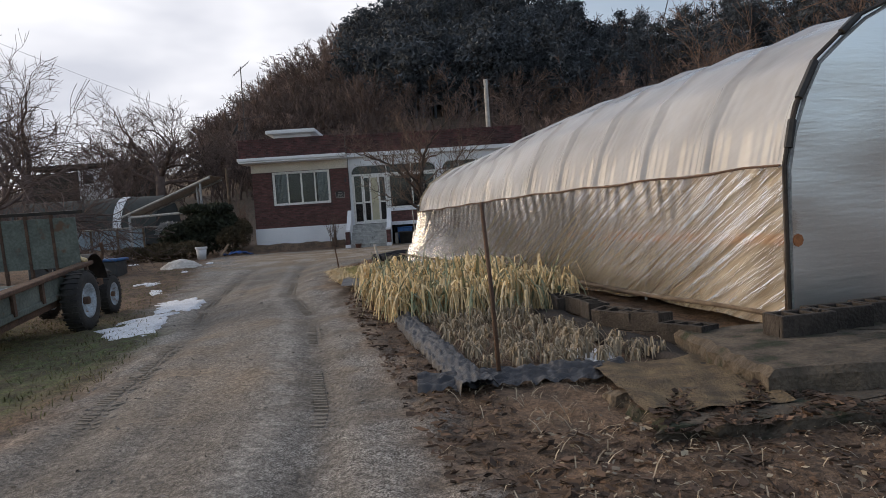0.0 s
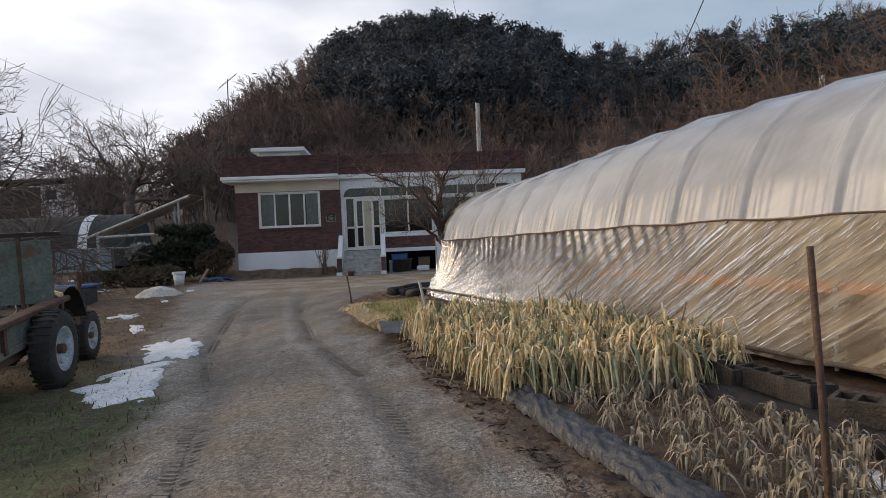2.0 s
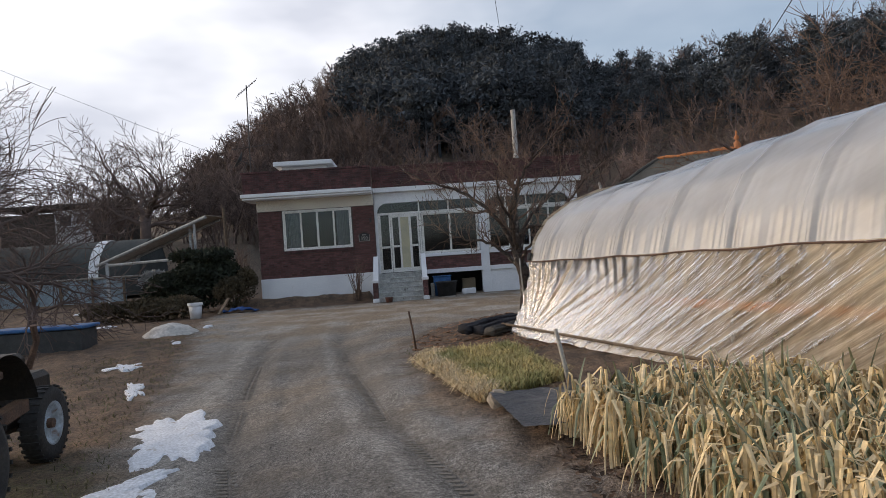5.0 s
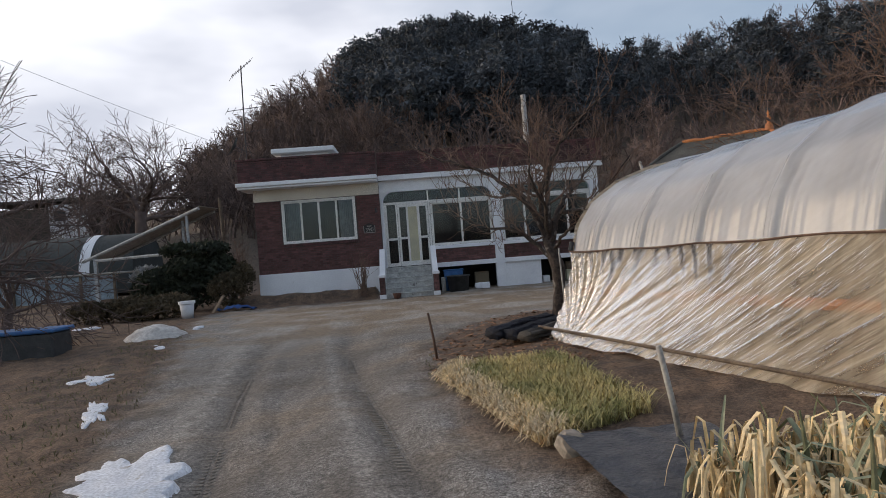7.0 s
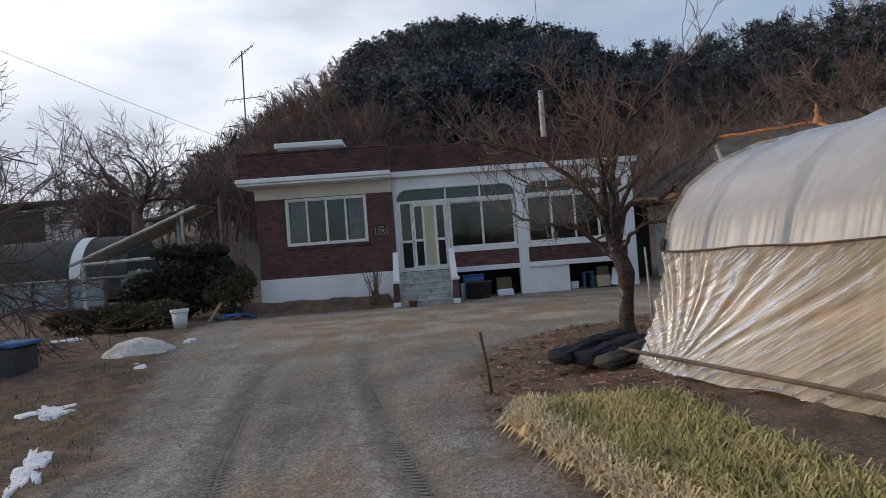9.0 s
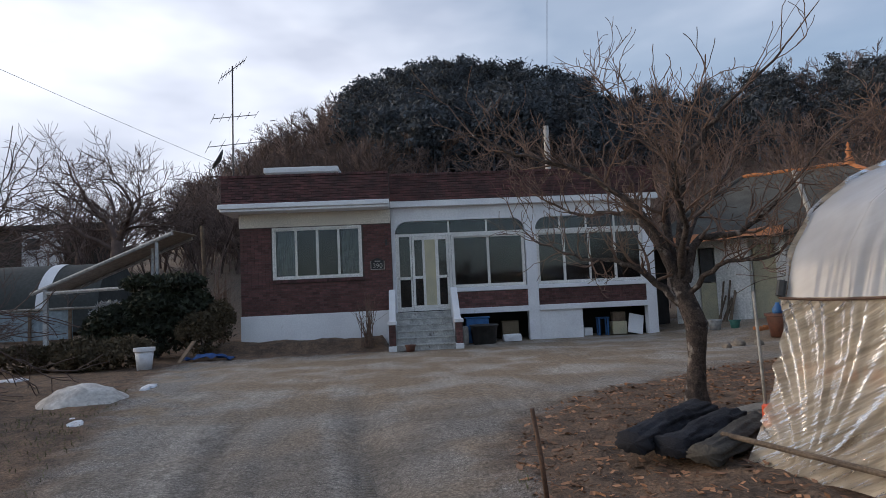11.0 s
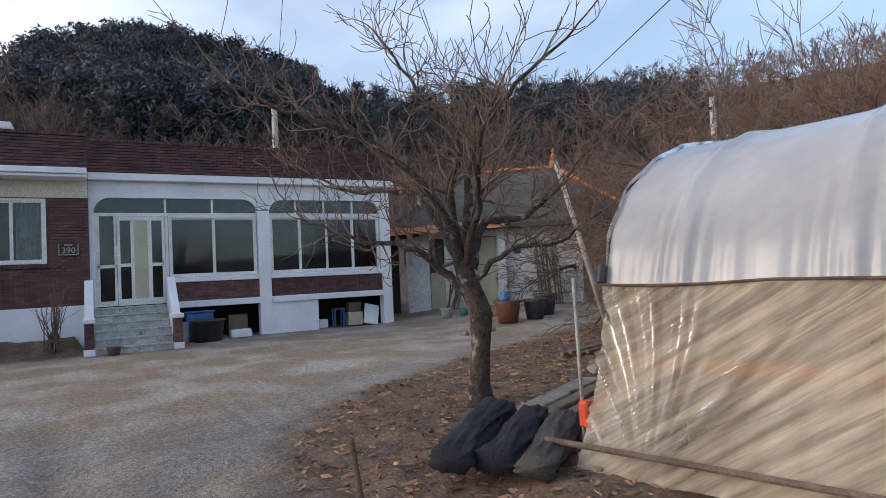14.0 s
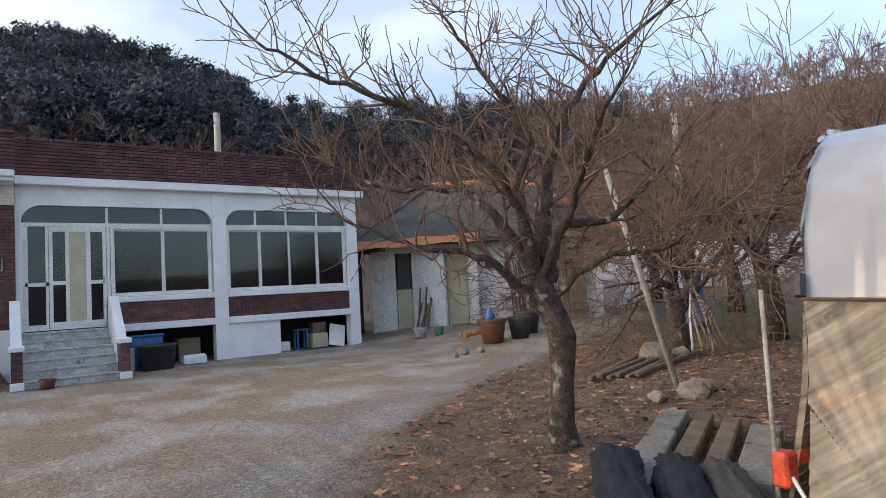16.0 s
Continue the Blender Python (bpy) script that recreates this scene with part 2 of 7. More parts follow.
def film_mat(name, tint, clear, dusty, gloss, crease=0.5, shine=1.45):
    """Greenhouse film: partly clear, partly milky, with dust and long slanting creases that catch the light."""
    m = bpy.data.materials.new(name)
    m.use_nodes = True
    n, l = m.node_tree.nodes, m.node_tree.links
    n.remove(n["Principled BSDF"])
    tc = n.new("ShaderNodeTexCoord")

    def mapped(rot, scl, src):
        q = n.new("ShaderNodeMapping")
        q.inputs["Rotation"].default_value, q.inputs["Scale"].default_value = rot, scl
        l.new(src, q.inputs["Vector"])
        return q.outputs["Vector"]

    def cloud(vec, scale, detail, warp=0.0):
        q = n.new("ShaderNodeTexNoise")
        q.inputs["Scale"].default_value, q.inputs["Detail"].default_value, q.inputs["Distortion"].default_value = scale, detail, warp
        l.new(vec, q.inputs["Vector"])
        return q.outputs["Fac"]

    def span(v, a, c, lo, hi):
        r = n.new("ShaderNodeMapRange")
        for key, val in (("From Min", a), ("From Max", c), ("To Min", lo), ("To Max", hi)):
            r.inputs[key].default_value = val
        l.new(v, r.inputs["Value"])
        return r.outputs["Result"]

    along = mapped((0, 0, radians(-105.5)), (1, 1, 1), tc.outputs["Object"])
    slant = mapped((0, radians(-33), 0), (1, 1, 1), along)
    no = cloud(mapped((0, 0, 0), (0.55, 1, 9.0), slant), 2.2, 4, 0.25)
    fine = cloud(mapped((0, 0, 0), (2.0, 1, 14.0), slant), 3.0, 3, 0.6)
    big = cloud(along, 0.9, 4)
    stain = cloud(mapped((0, 0, 0), (3.0, 1, 0.7), along), 2.0, 5)
    col = n.new("ShaderNodeMix")
    col.data_type = "RGBA"
    col.inputs["A"].default_value, col.inputs["B"].default_value = (*tint, 1), (*dusty, 1)
    l.new(span(stain, 0.38, 0.62, 0, 1), col.inputs["Factor"])
    di, tl, ad = n.new("ShaderNodeBsdfDiffuse"), n.new("ShaderNodeBsdfTranslucent"), n.new("ShaderNodeMixShader")
    ad.inputs["Fac"].default_value = 0.42
    l.new(col.outputs["Result"], di.inputs["Color"])
    l.new(col.outputs["Result"], tl.inputs["Color"])
    l.new(di.outputs["BSDF"], ad.inputs[1])
    l.new(tl.outputs["BSDF"], ad.inputs[2])
    tr, m1 = n.new("ShaderNodeBsdfTransparent"), n.new("ShaderNodeMixShader")
    tr.inputs["Color"].default_value = (0.95, 0.93, 0.9, 1)
    mean = n.new("ShaderNodeMath")
    mean.operation = "ADD"
    l.new(span(no, 0.35, 0.65, -0.30 * crease, 0.30 * crease), mean.inputs[0])
    l.new(span(big, 0.35, 0.65, max(0, clear - 0.13), min(1, clear + 0.13)), mean.inputs[1])
    l.new(mean.outputs["Value"], m1.inputs["Fac"])
    l.new(ad.outputs["Shader"], m1.inputs[1])
    l.new(tr.outputs["BSDF"], m1.inputs[2])
    gl, m2, fr = n.new("ShaderNodeBsdfGlossy"), n.new("ShaderNodeMixShader"), n.new("ShaderNodeFresnel")
    gl.inputs["Roughness"].default_value = gloss
    fr.inputs["IOR"].default_value = shine
    half = n.new("ShaderNodeMath")
    half.operation = "MULTIPLY_ADD"
    half.inputs[1].default_value = 0.35
    l.new(fine, half.inputs[0])
    l.new(no, half.inputs[2])
    bp = n.new("ShaderNodeBump")
    bp.inputs["Strength"].default_value, bp.inputs["Distance"].default_value = crease, 0.03
    l.new(half.outputs["Value"], bp.inputs["Height"])
    for node in (gl, di, tl, fr):
        l.new(bp.outputs["Normal"], node.inputs["Normal"])
    l.new(fr.outputs["Fac"], m2.inputs["Fac"])
    l.new(m1.outputs["Shader"], m2.inputs[1])
    l.new(gl.outputs["BSDF"], m2.inputs[2])
    l.new(m2.outputs["Shader"], n["Material Output"].inputs["Surface"])
    return m


GLASS = glass_mat()
FILM_TOP = film_mat("roof_film", (0.82, 0.84, 0.88), 0.24, (0.78, 0.79, 0.82), 0.2, 0.07, 1.5)
FILM_SIDE = film_mat("side_film", (0.84, 0.73, 0.56), 0.47, (0.70, 0.59, 0.43), 0.2, 0.75, 1.23)
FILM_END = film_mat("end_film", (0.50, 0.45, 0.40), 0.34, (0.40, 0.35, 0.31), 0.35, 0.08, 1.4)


def ground_mat():
    m = bpy.data.materials.new("earth")
    m.use_nodes = True
    n, l = m.node_tree.nodes, m.node_tree.links
    b = n["Principled BSDF"]
    b.inputs["Roughness"].default_value = 0.92
    tc = n.new("ShaderNodeTexCoord")

    def noise_(scale, detail=5, vec=None):
        t = n.new("ShaderNodeTexNoise")
        t.inputs["Scale"].default_value, t.inputs["Detail"].default_value = scale, detail
        l.new(vec or tc.outputs["Object"], t.inputs["Vector"])
        return t.outputs["Fac"]

    def span(v, a, c, lo=0.0, hi=1.0):
        r = n.new("ShaderNodeMapRange")
        for key, val in (("From Min", a), ("From Max", c), ("To Min", lo), ("To Max", hi)):
            r.inputs[key].default_value = val
        l.new(v, r.inputs["Value"])
        return r.outputs["Result"]

    def blend(f, a, c):
        x = n.new("ShaderNodeMix")
        x.data_type = "RGBA"
        l.new(f, x.inputs["Factor"])
        for key, v in (("A", a), ("B", c)):
            if isinstance(v, tuple):
                x.inputs[key].default_value = (*v, 1)
            else:
                l.new(v, x.inputs[key])
        return x.outputs["Result"]

    def calc(op, a, c):
        x = n.new("ShaderNodeMath")
        x.operation = op
        for i, v in enumerate((a, c)):
            if isinstance(v, float):
                x.inputs[i].default_value = v
            else:
                l.new(v, x.inputs[i])
        return x.outputs["Value"]

    def attr(name):
        a = n.new("ShaderNodeAttribute")
        a.attribute_name = name
        return a.outputs["Fac"]

    mid, fine, big = noise_(3.2), noise_(38), noise_(0.5)
    grit = noise_(120, 3)
    soil = blend(span(mid, 0.35, 0.65), (0.185, 0.120, 0.076), (0.095, 0.066, 0.046))
    grass = blend(span(noise_(9), 0.35, 0.6), (0.085, 0.105, 0.036), (0.072, 0.062, 0.034))
    hill = blend(span(noise_(0.12), 0.35, 0.65), (0.16, 0.115, 0.08), (0.10, 0.078, 0.058))
    drive = blend(span(mid, 0.3, 0.7), (0.215, 0.192, 0.165), (0.150, 0.130, 0.108))
    drive = blend(span(big, 0.48, 0.66), drive, (0.270, 0.215, 0.158))
    gravel = blend(span(grit, 0.42, 0.58), (0.12, 0.105, 0.09), (0.36, 0.34, 0.31))
    edge = calc("ADD", attr("drive"), span(noise_(2.2), 0, 1, -0.35, 0.35))
    yard = blend(span(noise_(0.9), 0.38, 0.56), (0.36, 0.325, 0.28), (0.26, 0.20, 0.138))
    drive = blend(attr("yard"), drive, yard)
    drive = blend(calc("MULTIPLY", span(noise_(1.1), 0.42, 0.6), attr("gravel")), drive, gravel)
    drive = blend(calc("MULTIPLY", attr("rut"), span(noise_(6), 0.3, 0.6)), drive, (0.160, 0.140, 0.118))
    drive = blend(calc("MULTIPLY", attr("crest"), span(noise_(5), 0.3, 0.6)), drive, (0.36, 0.33, 0.29))
    col = blend(attr("grass"), soil, grass)
    col = blend(attr("hill"), col, hill)
    col = blend(span(edge, -0.25, 0.25), col, drive)
    hsv = n.new("ShaderNodeHueSaturation")
    flow = n.new("ShaderNodeMapping")
    flow.inputs["Rotation"].default_value, flow.inputs["Scale"].default_value = (0, 0, radians(-12)), (9, 0.55, 1)
    l.new(tc.outputs["Object"], flow.inputs["Vector"])
    comb = span(noise_(1.0, 6, flow.outputs["Vector"]), 0.33, 0.67, 0.92, 1.08)
    clod = span(noise_(15, 4), 0.36, 0.64, 0.84, 1.16)
    tone = calc("MULTIPLY", calc("MULTIPLY", span(fine, 0.34, 0.66, 0.62, 1.38), comb), calc("MULTIPLY", clod, span(grit, 0.38, 0.62, 0.8, 1.2)))
    l.new(tone, hsv.inputs["Value"])
    l.new(col, hsv.inputs["Color"])
    l.new(hsv.outputs["Color"], b.inputs["Base Color"])
    bp = n.new("ShaderNodeBump")
    bp.inputs["Strength"].default_value, bp.inputs["Distance"].default_value = 0.7, 0.03
    l.new(calc("ADD", fine, calc("MULTIPLY", grit, 0.5)), bp.inputs["Height"])
    l.new(bp.outputs["Normal"], b.inputs["Normal"])
    return m


EARTH = ground_mat()

# ---------------------------------------------------------------- builders
class Geo:
    """Collects vertices and faces of one mesh."""
    def __init__(self):
        self.v, self.f = [], []

    def add(self, verts, faces):
        k = len(self.v)
        self.v.extend(tuple(p) for p in verts)
        self.f.extend(tuple(i + k for i in q) for q in faces)
        return self

    def box(self, x0, x1, y0, y1, z0, z1, m=None, bevel=0.0):
        if bevel:
            b = min(bevel, (x1 - x0) / 3, (y1 - y0) / 3, (z1 - z0) / 3)
            vs, fs = [], []
            for sx in (0, 1):
                for sy in (0, 1):
                    for sz in (0, 1):
                        c = ((x0, x1)[sx], (y0, y1)[sy], (z0, z1)[sz])
                        d = (b if sx == 0 else -b, b if sy == 0 else -b, b if sz == 0 else -b)
                        vs += [(c[0], c[1] + d[1], c[2] + d[2]), (c[0] + d[0], c[1], c[2] + d[2]), (c[0] + d[0], c[1] + d[1], c[2])]
            k = lambda sx, sy, sz, a: (sx * 4 + sy * 2 + sz) * 3 + a
            for s in (0, 1):
                fs.append((k(s, 0, 0, 0), k(s, 1, 0, 0), k(s, 1, 1, 0), k(s, 0, 1, 0)))
                fs.append((k(0, s, 0, 1), k(1, s, 0, 1), k(1, s, 1, 1), k(0, s, 1, 1)))
                fs.append((k(0, 0, s, 2), k(1, 0, s, 2), k(1, 1, s, 2), k(0, 1, s, 2)))
                for t in (0, 1):
                    fs.append((k(s, t, 0, 0), k(s, t, 1, 0), k(s, t, 1, 1), k(s, t, 0, 1)))
                    fs.append((k(s, 0, t, 0), k(s, 1, t, 0), k(s, 1, t, 2), k(s, 0, t, 2)))
                    fs.append((k(0, s, t, 1), k(1, s, t, 1), k(1, s, t, 2), k(0, s, t, 2)))
                    for u in (0, 1):
                        fs.append((k(s, t, u, 0), k(s, t, u, 1), k(s, t, u, 2)))
        else:
            vs = [(x, y, z) for x in (x0, x1) for y in (y0, y1) for z in (z0, z1)]
            fs = [(0, 1, 3, 2), (4, 6, 7, 5), (0, 4, 5, 1), (2, 3, 7, 6), (0, 2, 6, 4), (1, 5, 7, 3)]
        if m is not None:
            vs = [m @ Vector(p) for p in vs]
        return self.add(vs, fs)

    def tube(self, pts, radii, sides=6, cap=True):
        pts = [Vector(p) for p in pts]
        if isinstance(radii, (int, float)):
            radii = [radii] * len(pts)
        vs, fs = [], []
        ref = None
        for i, p in enumerate(pts):
            d = (pts[min(i + 1, len(pts) - 1)] - pts[max(i - 1, 0)])
            d = d.normalized() if d.length > 1e-9 else Vector((0, 0, 1))
            if ref is None:
                ref = Vector((0, 0, 1)) if abs(d.z) < 0.9 else Vector((1, 0, 0))
            a = d.cross(ref).normalized()
            b = d.cross(a)
            ref = a.cross(d)
            for s in range(sides):
                ang = 2 * math.pi * s / sides
                vs.append(p + (a * math.cos(ang) + b * math.sin(ang)) * radii[i])
        for i in range(len(pts) - 1):
            for s in range(sides):
                t = (s + 1) % sides
                fs.append((i * sides + s, i * sides + t, (i + 1) * sides + t, (i + 1) * sides + s))
        if cap:
            fs.append(tuple(range(sides)))
            fs.append(tuple((len(pts) - 1) * sides + s for s in range(sides)))
        return self.add(vs, fs)

    def lathe(self, profile, centre=(0, 0, 0), axis="z", sides=20):
        """Turns (radius, height) pairs about an axis."""
        vs, fs = [], []
        for r, h in profile:
            for s in range(sides):
                a = 2 * math.pi * s / sides
                p = (r * math.cos(a), r * math.sin(a), h)
                if axis == "x":
                    p = (p[2], p[0], p[1])
                elif axis == "y":
                    p = (p[0], p[2], p[1])
                vs.append((p[0] + centre[0], p[1] + centre[1], p[2] + centre[2]))
        for i in range(len(profile) - 1):
            for s in range(sides):
                t = (s + 1) % sides
                fs.append((i * sides + s, i * sides + t, (i + 1) * sides + t, (i + 1) * sides + s))
        return self.add(vs, fs)

    def sheet(self, fn, nu, nv):
        vs = [fn(i / nu, j / nv) for j in range(nv + 1) for i in range(nu + 1)]
        fs = [(j * (nu + 1) + i, j * (nu + 1) + i + 1, (j + 1) * (nu + 1) + i + 1, (j + 1) * (nu + 1) + i) for j in range(nv) for i in range(nu)]
        return self.add(vs, fs)

    def mesh(self, name, material, smooth=False):
        me = bpy.data.meshes.new(name)
        me.from_pydata([tuple(p) for p in self.v], [], self.f)
        if material:
            me.materials.append(material)
        bm = bmesh.new()
        bm.from_mesh(me)
        bmesh.ops.recalc_face_normals(bm, faces=bm.faces)
        bm.to_mesh(me)
        bm.free()
        if smooth:
            me.polygons.foreach_set("use_smooth", [True] * len(me.polygons))
        me.update()
        return me


def thing(name, at, label, category, group="", kind=""):
    """An Empty at the base of a thing, to parent its parts."""
    ob = new(name)
    ob.empty_display_size = 0.1
    ob.matrix_basis = Matrix.Translation(at)
    return tagged(ob, label, category, group, kind)


def part(name, geo, material, parent, label="", smooth=False):
    ob = new(name, geo.mesh(name, material, smooth) if isinstance(geo, Geo) else geo)
    ob.parent = parent
    ob.matrix_parent_inverse = parent.matrix_basis.inverted() if parent.data is None else Matrix.Identity(4)
    return tagged(ob, label)


def solo(name, geo, material, label, category, group="", kind="", smooth=False):
    """A thing of one mesh; its origin moves to its base."""
    if isinstance(geo, Geo):
        a = np.array(geo.v, float)
        base = Vector(((a[:, 0].min() + a[:, 0].max()) / 2, (a[:, 1].min() + a[:, 1].max()) / 2, a[:, 2].min())) if kind != "structure" else Vector()
        geo.v = [tuple(p) for p in a - np.array(base)]
        ob = new(name, geo.mesh(name, material, smooth))
        ob.matrix_basis = Matrix.Translation(base)
    else:
        ob = new(name, geo)
    return tagged(ob, label, category, group, kind)


def raw_mesh(name, verts, faces, material, smooth=False):
    """A large mesh straight from arrays of triangles or quads."""
    me = bpy.data.meshes.new(name)
    me.from_pydata(np.asarray(verts).tolist(), [], np.asarray(faces).tolist())
    me.materials.append(material)
    if smooth:
        me.polygons.foreach_set("use_smooth", [True] * len(me.polygons))
    me.update()
    return me


def sstep(v, a, b):
    t = np.clip((np.asarray(v, float) - a) / (b - a), 0, 1)
    return t * t * (3 - 2 * t)


# ---------------------------------------------------------------- the lie of the land
LEFT_EDGE = [(-2.7, -30), (-2.9, 0), (-3.2, 4.3), (-4.1, 8.0), (-5.6, 11), (-6.3, 14.2), (-7.8, 19.7), (-9.0, 24), (-9.2, 26.8)]
RIGHT_EDGE = [(0.8, -30), (-0.1, 0), (-0.9, 4.0), (-1.6, 7.5), (-2.1, 9.8), (-2.65, 12), (-2.95, 14.2), (-2.85, 16.4), (-2.2, 17.9), (-0.9, 19.2), (0.9, 20.6), (4.6, 22.6), (9, 24.4), (13, 26.5), (13, 31), (4.2, 33), (-4, 29.2), (-4.2, 27.3)]


def in_poly(x, y, poly):
    """Signed distance to a polygon's edge, positive inside."""
    x, y = np.asarray(x, float), np.asarray(y, float)
    inside = np.zeros(x.shape, bool)
    dist = np.full(x.shape, 1e9)
    for (x0, y0), (x1, y1) in zip(poly, poly[1:] + poly[:1]):
        cross = ((y0 > y) != (y1 > y)) & (x < (x1 - x0) * (y - y0) / (y1 - y0 + 1e-12) + x0)
        inside ^= cross
        t = np.clip(((x - x0) * (x1 - x0) + (y - y0) * (y1 - y0)) / ((x1 - x0) ** 2 + (y1 - y0) ** 2 + 1e-12), 0, 1)
        dist = np.minimum(dist, np.hypot(x - x0 - t * (x1 - x0), y - y0 - t * (y1 - y0)))
    return np.where(inside, dist, -dist)


DRIVE = LEFT_EDGE + RIGHT_EDGE[::-1]
RIDGE_AZ = [-180, -120, -80, -50, -34, -26, -19, -12, -4, 4, 10, 15.5, 20, 30, 48, 70, 90, 130, 180]
RIDGE_EL = [3, 3, 3.5, 4, 4.5, 5, 6.2, 12.4, 16.2, 17.8, 16.8, 15.2, 14.9, 14.9, 14.4, 14.6, 11, 5, 3]


def land(x, y):
    """Height of the ground."""
    x, y = np.asarray(x, float), np.asarray(y, float)
    z = -0.17 * sstep(-x, 2.6, 4.6) * (1 - sstep(y, 15, 22))
    z = z + 0.10 * sstep(x, -2.6, -1.2) * sstep(y, 5, 11) * (1 - sstep(y, 17.5, 20))
    z = z + 0.30 * sstep(y, 21, 28) * sstep(x, 3, 7)
    z = z + 0.33 * sstep(y, 27.6, 28.6) * (1 - sstep(x, -4.35, -4.15)) * sstep(x, -9.6, -8.9)
    z = z + 0.45 * sstep(-x, 9, 13) * sstep(y, 26, 34)
    d = np.hypot(x + 3, y - 10)
    az = np.degrees(np.arctan2(x + 3, y - 10))
    el = np.interp(az, RIDGE_AZ, RIDGE_EL)
    ridge = 118.0
    up = np.tan(np.radians(el)) * ridge
    s = np.clip((d - 33) / (ridge - 33), 0, 1)
    near = 2.2 * sstep(d, 32, 42) * sstep(-az, 12, 16) * (1 - sstep(-az, 60, 90))
    z = z + near + (up - near) * s ** 1.25 * (1 + 0.05 * np.sin(az * 0.9) * (1 - s))
    z = np.where(d > ridge, z - (d - ridge) * 0.12 * np.clip(up / 30, 0, 1), z)
    return z


def bumpy(x, y):
    """Wheel ruts along the drive and unevenness."""
    c = np.interp(y, [-5, 4, 8, 11, 14.2, 18, 24], [-1.4, -2.0, -2.8, -3.7, -4.3, -4.9, -5.2])
    inside = np.clip(in_poly(x, y, DRIVE) / 0.6, 0, 1)
    ruts = sum(np.exp(-((x - c - o) / w) ** 2) * a for o, w, a in ((-0.85, 0.2, -0.05), (0.62, 0.18, -0.055), (-0.35, 0.1, -0.015), (0.15, 0.16, 0.02)))
    rough = 0.025 * (np.sin(x * 3.1 + np.sin(y * 1.7)) * np.sin(y * 2.3 + np.sin(x * 2.1)))
    lump = 0.03 * np.sin(x * 9.3 + 2 * np.sin(y * 5.1)) * np.sin(y * 8.1 + 2 * np.sin(x * 4.7))
    return ruts * inside * (1 - sstep(y, 17, 22)) + rough * 0.6 + lump * (1 - inside)


def gz(x, y):
    return float(land(x, y))


def build_ground():
    radii = np.concatenate([np.arange(0.12, 22, 0.13), np.geomspace(22.2, 700, 75)])
    n = 620
    a = np.linspace(0, 2 * np.pi, n, endpoint=False)
    R, A = np.meshgrid(radii, a, indexing="ij")
    x, y = (-2.5 + R * np.sin(A)).ravel(), (8 + R * np.cos(A)).ravel()
    x, y = np.append(x, -2.5), np.append(y, 8.0)
    z = land(x, y) + np.where(np.hypot(x + 2.5, y - 8) < 30, bumpy(x, y), 0)
    i, j = np.meshgrid(np.arange(len(radii) - 1), np.arange(n), indexing="ij")
    j2 = (j + 1) % n
    q = np.stack([i * n + j, i * n + j2, (i + 1) * n + j2, (i + 1) * n + j], -1).reshape(-1, 4)
    faces = q.tolist() + [(len(x) - 1, (k + 1) % n, k) for k in range(n)]
    me = bpy.data.meshes.new("ground")
    me.from_pydata(np.stack([x, y, z], 1).tolist(), [], faces)
    me.materials.append(EARTH)
    me.polygons.foreach_set("use_smooth", [True] * len(me.polygons))
    d = in_poly(x, y, DRIVE)
    rc = np.interp(y, [-5, 4, 8, 11, 14.2, 18, 24], [-1.4, -2.0, -2.8, -3.7, -4.3, -4.9, -5.2])
    values = {
        "drive": np.clip(d, -1.5, 1.5),
        "yard": sstep(y - 0.25 * x, 17, 22) * (d > -1),
        "gravel": np.clip(1 - sstep(np.abs(d), 0.1, 1.5), 0, 1) * 0.9 + 0.7 * np.exp(-((x + 2.5 + 0.35 * (y - 8)) / 0.8) ** 2),
        "grass": sstep(-x, 3.3, 4.2) * (1 - sstep(y, 8, 12)) + 0.5 * sstep(x, 5, 9) * sstep(y, 15, 18),
        "rut": (np.exp(-((x - rc - 0.62) / 0.17) ** 2) + np.exp(-((x - rc + 0.85) / 0.17) ** 2)) * (1 - sstep(y, 17, 21)) * (y > -5),
        "crest": (np.exp(-((x - rc - 0.30) / 0.10) ** 2) + np.exp(-((x - rc + 1.25) / 0.22) ** 2)) * 0.8 * (1 - sstep(y, 17, 21)) * (y > -5),
        "hill": sstep(np.hypot(x + 3, y - 10), 26, 36),
    }
    for name, v in values.items():
        at = me.attributes.new(name, "FLOAT", "POINT")
        at.data.foreach_set("value", np.asarray(v, np.float32))
    me.update()
    ob = new("ground", me)
    tagged(ob, "trodden earth drive and yard with soil, dry grass and wooded hill behind", "ground", kind="structure")


build_ground()

# ---------------------------------------------------------------- farmhouse
house = thing("farmhouse", (-2.2, 32, 0), "single-storey brick farmhouse with white bands and a glazed porch", "house")


def bricks(name, x0, x1, z0, z1, y, material, holes=(), length=0.2, course=0.067, joint=0.01, depth=0.03, parent=None, label=""):
    """Courses of bricks proud of a front wall, joined into one part; yields each brick's box."""
    out = []
    k = 0
    z = z0
    while z + course * 0.6 < z1:
        x = x0 - (length / 2 if k % 2 else 0)
        while x < x1:
            a, b = max(x, x0) + joint / 2, min(x + length, x1) - joint / 2
            for hx0, hx1, hz0, hz1 in holes:
                if z + course > hz0 and z < hz1:
                    if a >= hx0 and b <= hx1:
                        b = a
                    elif a < hx0 < b:
                        b = hx0
                    elif a < hx1 < b:
                        a = hx1
            if b - a > 0.03:
                out.append((a, b, y - depth + random.uniform(-0.003, 0.003), y + 0.01, z, z + course - joint))
            x += length
        z += course
        k += 1
    return out


